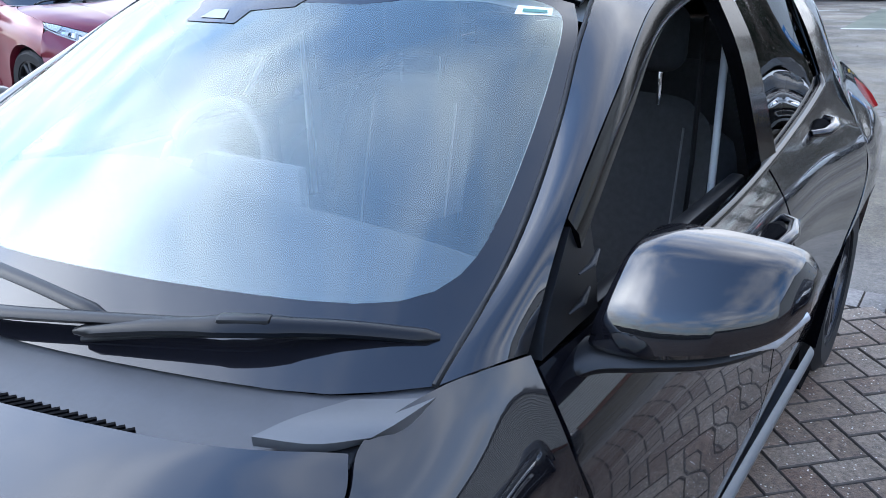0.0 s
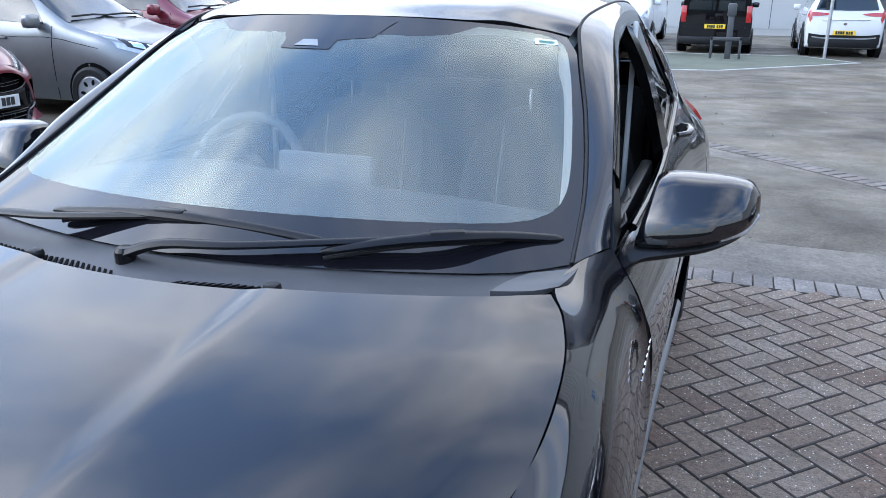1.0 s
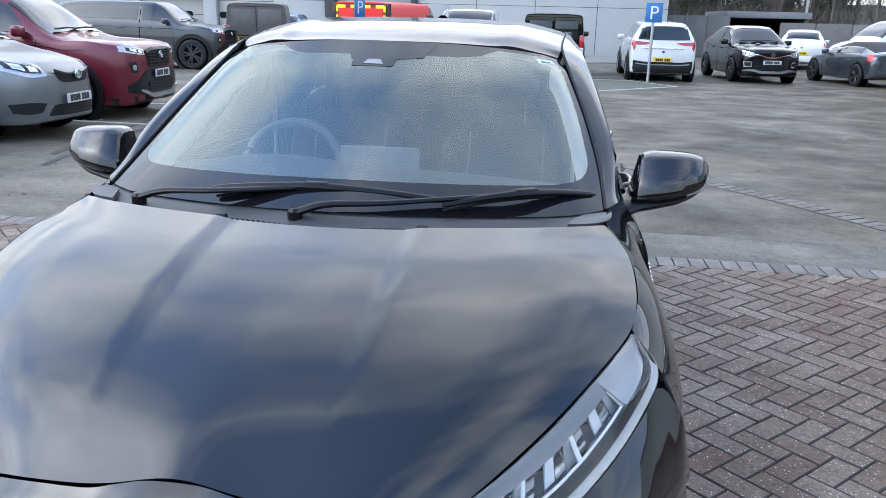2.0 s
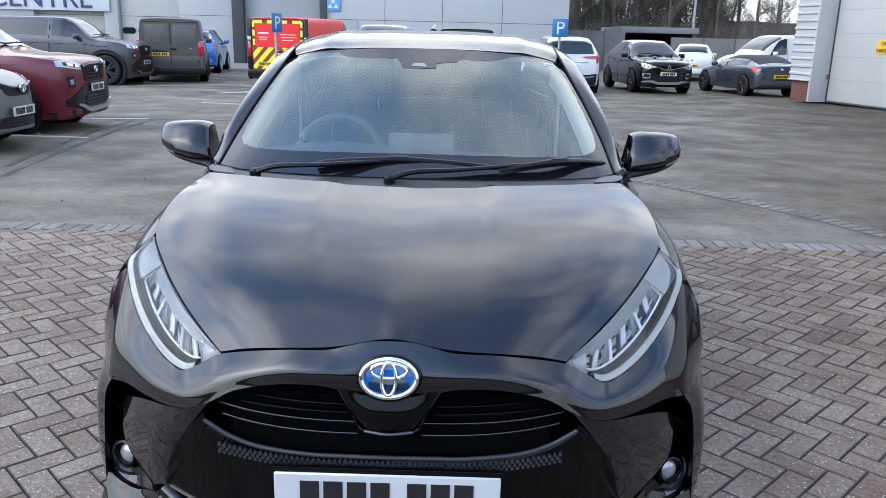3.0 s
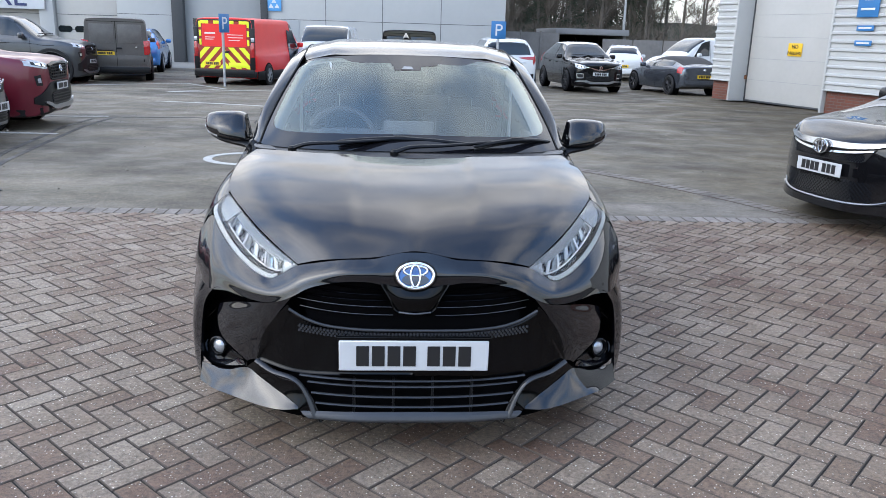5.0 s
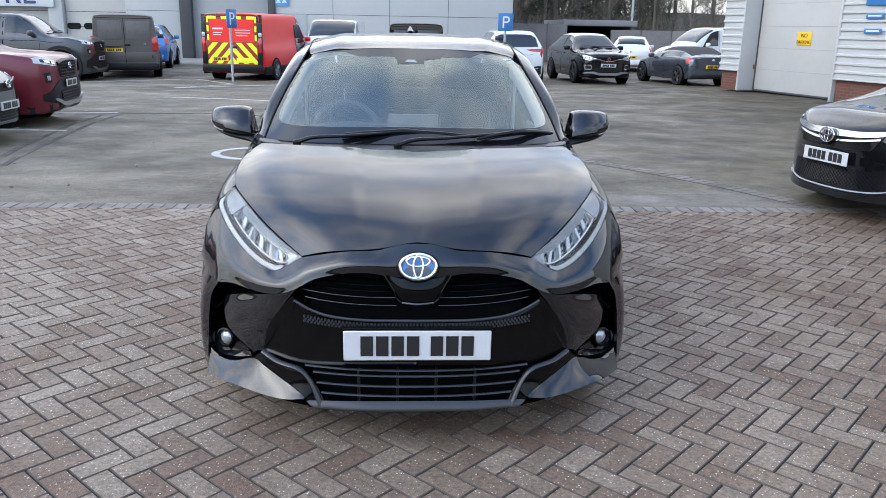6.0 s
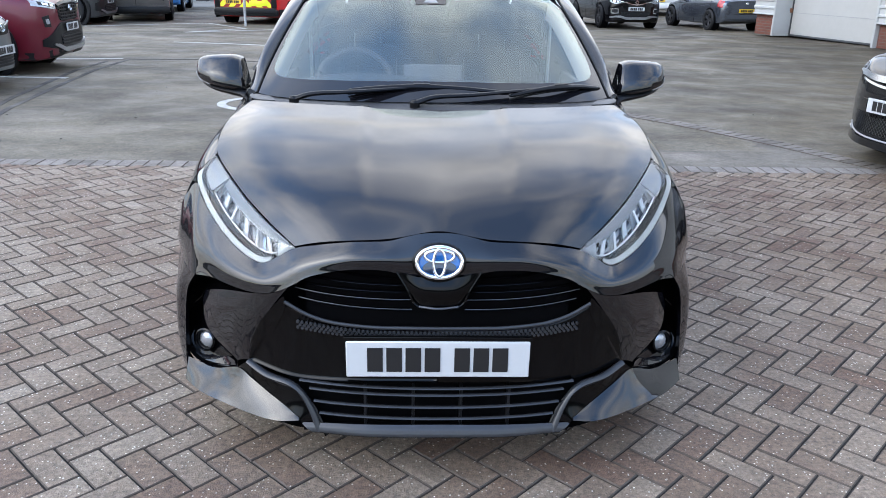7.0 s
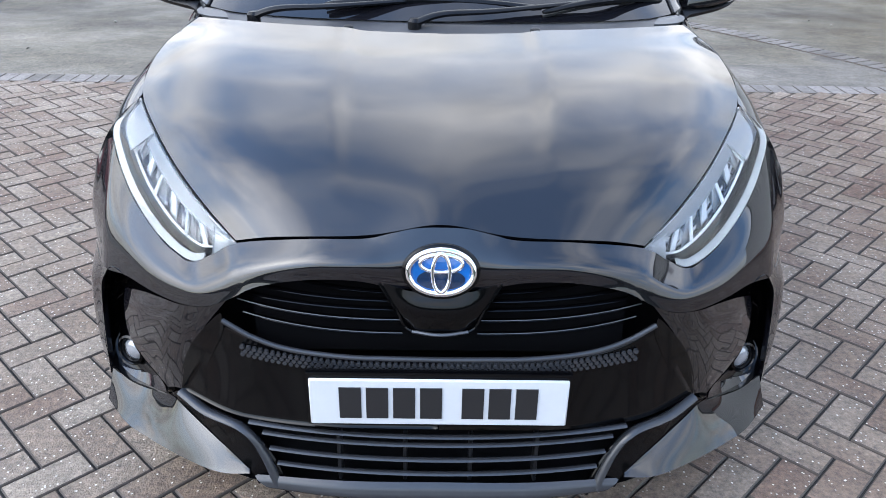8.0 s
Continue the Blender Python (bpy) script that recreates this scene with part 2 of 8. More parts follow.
def hoop(bm, rx, rz, cx, cy, cz, r, n=44, k=8):
    """An oval ring of wire that stands in the plane y = cy."""
    rings = []
    for i in range(n):
        a = 2 * math.pi * i / n
        out = Vector((math.cos(a) / rx, 0, math.sin(a) / rz)).normalized()
        c = Vector((cx + rx * math.cos(a), cy, cz + rz * math.sin(a)))
        rings.append([bm.verts.new(c + out * r * math.cos(2 * math.pi * q / k) + Vector((0, r * math.sin(2 * math.pi * q / k), 0))) for q in range(k)])
    for i in range(n):
        for q in range(k):
            bm.faces.new([rings[i][q], rings[i][(q + 1) % k], rings[(i + 1) % n][(q + 1) % k], rings[(i + 1) % n][q]])


def lathe(bm, prof, n=32, axis="X", m=None, caps=True):
    """Turns a profile of (distance along the axis, radius) round the axis."""
    rings = []
    for a, r in prof:
        ring = []
        for k in range(n):
            c, s = r * math.cos(2 * math.pi * k / n), r * math.sin(2 * math.pi * k / n)
            p = Vector((a, c, s)) if axis == "X" else Vector((c, a, s)) if axis == "Y" else Vector((c, s, a))
            ring.append(bm.verts.new(m @ p if m is not None else p))
        rings.append(ring)
    for i in range(len(rings) - 1):
        for k in range(n):
            bm.faces.new([rings[i][k], rings[i][(k + 1) % n], rings[i + 1][(k + 1) % n], rings[i + 1][k]])
    for ring in (rings[0], rings[-1]) if caps else ():
        if (ring[0].co - ring[n // 2].co).length > 1e-4:
            try:
                bm.faces.new(ring)
            except ValueError:
                pass


def prism(bm, pts, axis, a, b, m=None):
    """A polygon of 2D points pushed out along an axis from a to b."""
    def at(p, d):
        return {"X": (d, p[0], p[1]), "Y": (p[0], d, p[1]), "Z": (p[0], p[1], d)}[axis]
    lo = [bm.verts.new(at(p, a)) for p in pts]
    hi = [bm.verts.new(at(p, b)) for p in pts]
    bm.faces.new(lo[::-1]), bm.faces.new(hi)
    for i in range(len(pts)):
        k = (i + 1) % len(pts)
        bm.faces.new([lo[i], lo[k], hi[k], hi[i]])
    if m is not None:
        bmesh.ops.transform(bm, matrix=m, verts=lo + hi)
# ---- ground ----


def ground_mat(name, cols, sc, stretch, bump, speck=0.0, rough=0.75, island=False, stain=0.0, brown_cast=None, grain=(0.45, 1.5)):
    """Ground in world coordinates: two scales of stains, grain, and pale grit."""
    m = bpy.data.materials.new(name)
    m.use_nodes = True
    n, l = m.node_tree.nodes, m.node_tree.links
    b = n["Principled BSDF"]
    geo, mp = n.new("ShaderNodeNewGeometry"), n.new("ShaderNodeMapping")
    mp.inputs["Scale"].default_value = stretch
    l.new(geo.outputs["Position"], mp.inputs["Vector"])

    def noise_tex(scale, detail, vec, rgh=0.6):
        t = n.new("ShaderNodeTexNoise")
        t.inputs["Scale"].default_value, t.inputs["Detail"].default_value, t.inputs["Roughness"].default_value = scale, detail, rgh
        l.new(vec, t.inputs["Vector"])
        return t.outputs["Fac"]
    big, fine, grit = noise_tex(sc, 8, mp.outputs[0]), noise_tex(55, 6, geo.outputs["Position"], 0.75), noise_tex(150, 3, geo.outputs["Position"])
    ramp = n.new("ShaderNodeValToRGB")
    e = ramp.color_ramp.elements
    e[0].position, e[1].position = 0.36, 0.64
    e[0].color, e[1].color = (*cols[0], 1), (*cols[-1], 1)
    if len(cols) > 2:
        k = e.new(0.5)
        k.color = (*cols[1], 1)
    if island:
        mixr, ob, ad = n.new("ShaderNodeMath"), n.new("ShaderNodeObjectInfo"), n.new("ShaderNodeMath")
        ad.operation = "ADD"
        l.new(geo.outputs["Random Per Island"], ad.inputs[0]), l.new(ob.outputs["Random"], ad.inputs[1])
        mixr.operation = "FRACT"
        l.new(ad.outputs[0], mixr.inputs[0])
        mm = n.new("ShaderNodeMath")
        mm.operation = "MULTIPLY_ADD"
        l.new(mixr.outputs[0], mm.inputs[0])
        mm.inputs[1].default_value = 0.20
        sub = n.new("ShaderNodeMath")
        sub.operation = "MULTIPLY_ADD"
        l.new(big, sub.inputs[0])
        sub.inputs[1].default_value, sub.inputs[2].default_value = 0.60, 0.105
        l.new(sub.outputs[0], mm.inputs[2])
        l.new(mm.outputs[0], ramp.inputs[0])
    else:
        l.new(big, ramp.inputs[0])
    mul = n.new("ShaderNodeMixRGB")
    mul.blend_type, mul.inputs[0].default_value = "MULTIPLY", 1.0
    fr = n.new("ShaderNodeMapRange")
    fr.inputs[1].default_value, fr.inputs[2].default_value, fr.inputs[3].default_value, fr.inputs[4].default_value = 0.28, 0.72, *grain
    l.new(fine, fr.inputs[0])
    l.new(ramp.outputs[0], mul.inputs[1]), l.new(fr.outputs[0], mul.inputs[2])
    mid, mr2 = n.new("ShaderNodeMixRGB"), n.new("ShaderNodeMapRange")
    mid.blend_type, mid.inputs[0].default_value = "MULTIPLY", 1.0
    mr2.inputs[1].default_value, mr2.inputs[2].default_value, mr2.inputs[3].default_value, mr2.inputs[4].default_value = 0.3, 0.7, 0.72, 1.28
    l.new(noise_tex(10.0, 9, geo.outputs["Position"], 0.75), mr2.inputs[0])
    l.new(mul.outputs[0], mid.inputs[1]), l.new(mr2.outputs[0], mid.inputs[2])
    last = mid.outputs[0]
    if stain:
        # dark tide marks, drawn out along the traffic, and small spots of oil
        mq = n.new("ShaderNodeMapping")
        mq.inputs["Scale"].default_value = (0.55, 1.1, 1)
        l.new(geo.outputs["Position"], mq.inputs["Vector"])
        for vec, sc2, lo, hi, k in ((mq.outputs[0], 0.8, 0.52, 0.56, stain), (mq.outputs[0], 1.9, 0.55, 0.60, stain * 0.7), (geo.outputs["Position"], 2.6, 0.64, 0.67, stain * 0.8)):
            sr, sm = n.new("ShaderNodeMapRange"), n.new("ShaderNodeMixRGB")
            sr.inputs[1].default_value, sr.inputs[2].default_value, sr.inputs[3].default_value, sr.inputs[4].default_value = lo, hi, 1.0 + 0.25 * k, 1.0 - k
            l.new(noise_tex(sc2, 10, vec, 0.62), sr.inputs[0])
            sm.blend_type, sm.inputs[0].default_value = "MULTIPLY", 1.0
            l.new(last, sm.inputs[1]), l.new(sr.outputs[0], sm.inputs[2])
            last = sm.outputs[0]
    if brown_cast:
        # a brown cast, mossy on the asphalt, that deepens towards the warehouse side
        sx, ma, mr3, mm3 = n.new("ShaderNodeSeparateXYZ"), n.new("ShaderNodeMath"), n.new("ShaderNodeMapRange"), n.new("ShaderNodeMixRGB")
        l.new(geo.outputs["Position"], sx.inputs[0])
        ma.operation = "MULTIPLY_ADD"
        l.new(sx.outputs["X"], ma.inputs[0])
        ma.inputs[1].default_value = brown_cast[0]
        l.new(noise_tex(0.45, 9, mp.outputs[0], 0.68), ma.inputs[2])
        mr3.inputs[1].default_value, mr3.inputs[2].default_value, mr3.inputs[3].default_value, mr3.inputs[4].default_value = *brown_cast[1], 0.0, 0.9
        l.new(ma.outputs[0], mr3.inputs[0])
        mm3.blend_type = "MULTIPLY"
        mm3.inputs[2].default_value = (*brown_cast[2], 1)
        l.new(mr3.outputs[0], mm3.inputs[0]), l.new(last, mm3.inputs[1])
        last = mm3.outputs[0]
    if speck:
        vo = n.new("ShaderNodeTexVoronoi")
        vo.inputs["Scale"].default_value = 72
        l.new(geo.outputs["Position"], vo.inputs["Vector"])
        less = n.new("ShaderNodeMapRange")
        less.inputs[1].default_value, less.inputs[2].default_value, less.inputs[3].default_value, less.inputs[4].default_value = 0.11, 0.25, 1.0, 0.0
        l.new(vo.outputs["Distance"], less.inputs[0])
        sepc, gate = n.new("ShaderNodeSeparateColor"), n.new("ShaderNodeMath")
        l.new(vo.outputs["Color"], sepc.inputs[0])
        gate.operation = "GREATER_THAN"
        gate.inputs[1].default_value = 1 - speck
        l.new(sepc.outputs[0], gate.inputs[0])
        both = n.new("ShaderNodeMath")
        both.operation = "MULTIPLY"
        l.new(less.outputs[0], both.inputs[0]), l.new(gate.outputs[0], both.inputs[1])
        dull = n.new("ShaderNodeMath")
        dull.operation = "MULTIPLY"
        half = n.new("ShaderNodeMath")
        half.operation = "MULTIPLY_ADD"
        half.inputs[1].default_value, half.inputs[2].default_value = 0.55, 0.45
        l.new(sepc.outputs[1], half.inputs[0])
        l.new(both.outputs[0], dull.inputs[0]), l.new(half.outputs[0], dull.inputs[1])
        ms = n.new("ShaderNodeMixRGB")
        ms.inputs[2].default_value = (0.84, 0.80, 0.72, 1)
        l.new(dull.outputs[0], ms.inputs[0]), l.new(last, ms.inputs[1])
        last = ms.outputs[0]
    l.new(last, b.inputs["Base Color"])
    rr = n.new("ShaderNodeMapRange")
    rr.inputs[1].default_value, rr.inputs[2].default_value, rr.inputs[3].default_value, rr.inputs[4].default_value = 0.35, 0.65, rough - 0.22, min(1, rough + 0.15)
    l.new(noise_tex(sc * 2.3, 5, geo.outputs["Position"]), rr.inputs[0])
    l.new(rr.outputs[0], b.inputs["Roughness"])
    bp = n.new("ShaderNodeBump")
    bp.inputs["Strength"].default_value, bp.inputs["Distance"].default_value = 0.8, bump
    l.new(grit, bp.inputs["Height"])
    l.new(bp.outputs[0], b.inputs["Normal"])
    return m


ASPHALT = ground_mat("worn_asphalt", [(0.051, 0.044, 0.033), (0.096, 0.083, 0.061), (0.150, 0.130, 0.096)], 0.6, (0.75, 1.15, 1), 0.005, stain=0.08, brown_cast=(0.030, (0.48, 0.74), (0.52, 0.45, 0.31)), grain=(0.36, 1.7))
ASPHALT_PALE = ground_mat("pale_worn_asphalt", [(0.070, 0.060, 0.049), (0.113, 0.099, 0.081), (0.153, 0.135, 0.111)], 0.8, (0.6, 1.2, 1), 0.004, stain=0.16)
# blocks turn darker and redder towards +x
BRICK = ground_mat("paving_block", [(0.122, 0.074, 0.051), (0.170, 0.127, 0.093), (0.228, 0.185, 0.143)], 1.1, (1, 1, 1), 0.009, 0.45, 0.66, True, brown_cast=(0.085, (0.42, 0.85), (0.64, 0.53, 0.44)), grain=(0.34, 1.75))
BORDER = ground_mat("grey_border_block", [(0.105, 0.092, 0.081), (0.156, 0.14, 0.125), (0.2, 0.18, 0.163)], 1.4, (1, 1, 1), 0.0025, 0.08, 0.7, True)
STRIP_BLOCK = ground_mat("grey_strip_block", [(0.082, 0.071, 0.060), (0.118, 0.104, 0.090), (0.15, 0.133, 0.117)], 1.4, (1, 1, 1), 0.0025, 0.08, 0.7, True)
CONCRETE = mat("pale_concrete", (0.2, 0.195, 0.18), 0.8, vary=0.15, scale=1.0, bump=0.002)
LINE_PAINT = mat("worn_white_line", (0.36, 0.36, 0.345), 0.7, vary=0.35, scale=6)
GREEN_PAINT = mat("faded_green_road_paint", (0.080, 0.090, 0.062), 0.8, vary=0.5, scale=1.1)
SAND = mat("joint_sand", (0.020, 0.018, 0.016), 0.95, vary=0.3, scale=12, bump=0.002, bscale=200)

EDGE_Y = 4.05  # where the block paving ends


def sheet(name, x0, x1, y0, y1, z, material, label, step=None):
    bm = bmesh.new()
    nx, ny = (2, 2) if not step else (int((x1 - x0) / step) + 2, int((y1 - y0) / step) + 2)
    xs, ys = np.linspace(x0, x1, nx), np.linspace(y0, y1, ny)
    g = np.array([[(x, y, z) for y in ys] for x in xs])
    grid(bm, g)
    return tagged(part(name, bm, material), label, name, kind="structure")


def gz(y):
    """Height of the car park, which falls gently away beyond the paving."""
    return -0.01 * max(0.0, min(y, 26.0) - 6.0)


bm = bmesh.new()
ys = [-300, 0, 6, 7, 10, 14, 18, 22, 26, 28, 60, 500]
grid(bm, np.array([[(x, y, gz(y) - 0.012) for y in ys] for x in (-400, 0, 400)]))
ground = tagged(part("ground", bm, ASPHALT), "grey worn asphalt of the car park with stains", "ground", kind="structure")
paving_bed = sheet("paving_bed", -9.1, 9.1, -7.1, EDGE_Y, -0.008, SAND, "dark sandy bed under the block paving")
bm = bmesh.new()
bm.faces.new([bm.verts.new((x, y, gz(y) - 0.008)) for x, y in ((-1.2, 4.15), (3.75, 4.15), (3.6, 4.42), (3.15, 5.31), (2.2, 6.68), (0.75, 8.15), (-0.4, 8.85), (-1.2, 9.05))])
tagged(part("asphalt_patch", bm, ASPHALT_PALE), "paler worn asphalt between the paving and a block strip", "asphalt", kind="structure")
apron = sheet("apron", -46, 5.4, 33.0, 38.75, -0.206, CONCRETE, "pale concrete strip along the workshop wall")


def line(name, pts, w, z, material, label):
    """A painted line through points on the ground, a few millimetres thick."""
    bm = bmesh.new()
    p = [Vector((x, y, 0)) for x, y in pts]
    prev = None
    for i in range(len(p)):
        d = (p[min(i + 1, len(p) - 1)] - p[max(i - 1, 0)]).normalized()
        s = Vector((-d.y, d.x, 0)) * w / 2
        row = [bm.verts.new((q.x, q.y, zz)) for q, zz in ((p[i] - s, -0.012 + gz(p[i].y)), (p[i] - s, z + gz(p[i].y)), (p[i] + s, z + gz(p[i].y)), (p[i] + s, -0.012 + gz(p[i].y)))]
        if prev:
            for k in range(3):
                bm.faces.new([prev[k], prev[k + 1], row[k + 1], row[k]])
        prev = row
    return tagged(part(name, bm, material), label, "road marking", kind="structure")


PLAIN = "worn white painted line on the asphalt"
line("road_marking", [(-6.84, 11.5), (-5.09, 11.86)], 0.09, -0.006, LINE_PAINT, PLAIN)
line("road_marking", [(-6.43, 9.19), (-4.89, 9.15)], 0.09, -0.006, LINE_PAINT, PLAIN)
line("road_marking", [(-5.32, 15.54), (-3.82, 15.23), (-2.75, 14.83), (-1.58, 14.16)], 0.1, -0.006, LINE_PAINT, PLAIN)
line("road_marking", [(-9.09, 20.29), (-7.72, 21.58), (-6.36, 22.62), (-4.79, 20.42), (-5.92, 18.58)], 0.1, -0.006, LINE_PAINT, "white outline of a painted traffic island")
line("road_marking", [(-5.92, 18.58), (-4.25, 19.91), (-2.09, 21.45)], 0.1, -0.006, LINE_PAINT, PLAIN)
SEAM = ground_mat("dark_patched_asphalt", [(0.026, 0.025, 0.023), (0.045, 0.042, 0.038), (0.062, 0.058, 0.052)], 1.4, (1, 1, 1), 0.004)
line("asphalt_seam", [(-4.6, 6.6), (-4.74, 7.24), (-4.95, 8.65), (-5.18, 10.19), (-5.2, 11.42)], 0.07, -0.008, SEAM, "dark seam of patched asphalt")
line("asphalt_seam", [(-4.3, 6.0), (-4.42, 6.54), (-4.64, 8.08), (-4.91, 10.17), (-4.96, 11.8)], 0.07, -0.008, SEAM, "dark seam of patched asphalt")
line("asphalt_seam", [(-4.9, 11.8), (-3.6, 12.0), (-2.4, 11.6), (-1.4, 10.6)], 0.10, -0.008, SEAM, "dark seam of patched asphalt")
arc = [(-1.75 + 0.55 * math.cos(a), 7.1 + 0.5 * math.sin(a)) for a in np.linspace(1.8, 4.6, 16)]
line("road_marking", arc, 0.1, -0.006, LINE_PAINT, "white painted curve, part of a worn road symbol")
bm = bmesh.new()
island_pts = [(-1.28, 16.68), (0.71, 17.17), (3.63, 20.68), (2.63, 22.49), (-1.32, 22.09)]
bm.faces.new([bm.verts.new((x, y, gz(y) - 0.007)) for x, y in island_pts])
tagged(part("traffic_island", bm, GREEN_PAINT), "faded green painted island on the asphalt", "road marking", kind="structure")
line("road_marking", [(-1.28, 16.68), (0.71, 17.17), (3.69, 20.68), (2.63, 22.55), (-1.32, 22.16)], 0.1, -0.004, LINE_PAINT, "white outline round the green island")


# ---- generic vehicles ----
def wheel_meshes():
    bm = bmesh.new()
    lathe(bm, [(-0.095, 0.215), (-0.1, 0.28), (-0.075, 0.312), (-0.03, 0.32), (0.03, 0.32), (0.075, 0.312), (0.1, 0.28), (0.095, 0.215), (-0.095, 0.215)], 36, caps=False)
    tyre = bpy.data.meshes.new("tyre")
    bm.to_mesh(tyre)
    bm.free()
    tyre.materials.append(RUBBER)
    bm = bmesh.new()
    lathe(bm, [(-0.08, 0.214), (0.085, 0.222), (0.085, 0.2), (0.05, 0.195), (0.03, 0.05), (0.03, 0.0)], 36)
    for k in range(10):
        a = k / 10 * 2 * math.pi
        d = 0.11 if k % 2 else -0.11
        m = Matrix.Rotation(a + d, 4, "X")
        box(bm, 0.045, 0.082, -0.019, 0.019, 0.03, 0.205, 0.006, 1, m)
    lathe(bm, [(0.05, 0.06), (0.088, 0.05), (0.09, 0.0)], 20)
    rim = bpy.data.meshes.new("rim")
    bm.to_mesh(rim)
    bm.free()
    rim.materials.append(STEEL)
    dark = rim.copy()
    dark.materials.clear()
    dark.materials.append(DARK_ALLOY)
    for me in (tyre, rim, dark):
        for p in me.polygons:
            p.use_smooth = True
        me.set_sharp_from_angle(angle=radians(35))
    return tyre, rim, dark


def hub_cover():
    """A silver wheel trim with seven rounded openings."""
    bm = bmesh.new()
    lathe(bm, [(0.05, 0.214), (0.078, 0.212), (0.088, 0.19), (0.083, 0.175), (0.086, 0.07), (0.098, 0.045), (0.10, 0.001)], 42)
    for k in range(7):
        a = 2 * math.pi * k / 7
        before = set(bm.faces)
        lathe(bm, [(0.082, 0.027), (0.0885, 0.026), (0.089, 0.001)], 14, "X", Matrix.Translation((0, 0.132 * math.cos(a), 0.132 * math.sin(a))) @ Matrix.Rotation(a, 4, "X") @ Matrix.Diagonal((1, 1.35, 0.8, 1)))
        # openings are raised near-black ovals, their shade put into the colour
        for f in set(bm.faces) - before:
            f.material_index = 1
    me = bpy.data.meshes.new("hub_cover")
    bm.to_mesh(me)
    bm.free()
    me.materials.append(mat("silver_wheel_trim", (0.36, 0.37, 0.385), 0.35, 0.4, vary=0.1))
    me.materials.append(SHADOWGAP)
    for p in me.polygons:
        p.use_smooth = True
    me.set_sharp_from_angle(angle=radians(30))
    return me


TYRE, RIM, RIM_DARK = wheel_meshes()
HUB_COVER = hub_cover()


def wheel(parent, x, y, r, dark=False, width=1.0):
    w = part("wheel", bmesh.new(), RUBBER, parent)
    bm = bmesh.new()
    lathe(bm, [(-0.05, 0.05), (-0.02, 0.11), (0.02, 0.11), (0.03, 0.06)], 20)
    bm.to_mesh(w.data)
    bm.free()
    k = r / 0.32
    w.matrix_local = Matrix.Translation((x, y, r)) @ Matrix.Diagonal((width * (1 if x > 0 else -1), k, k, 1))
    part("tyre", TYRE, None, w)
    part("rim", RIM_DARK if dark else RIM, None, w)
    return w


bm = bmesh.new()
box(bm, 0, 0.044, -0.0065, -0.003, -0.037, 0.037)
PLATE_BAR = bpy.data.meshes.new("plate_bar")
bm.to_mesh(PLATE_BAR)
bm.free()
PLATE_BAR.materials.append(INK)


def number_plate(parent, x, y, z, facing=-1, yellow=False, m=None):
    """A plate with a row of bars in place of its characters; facing -1 looks to -y."""
    bm = bmesh.new()
    box(bm, -0.26, 0.26, -0.004, 0.004, -0.0555, 0.0555, 0.003, 1)
    base = Matrix.Translation((x, y, z)) @ (Matrix.Rotation(math.pi, 4, "Z") if facing > 0 else Matrix())
    pl = part("number_plate", bm, PLATE_YELLOW if yellow else PLATE_WHITE, parent, "yellow number plate" if yellow else "white number plate", 40, m if m is not None else base)
    cx = -0.20
    for k in range(7):
        part("plate_bar", PLATE_BAR, None, pl, m=Matrix.Translation((cx, 0, 0)))
        cx += 0.054 + (0.030 if k == 3 else 0)
    return pl


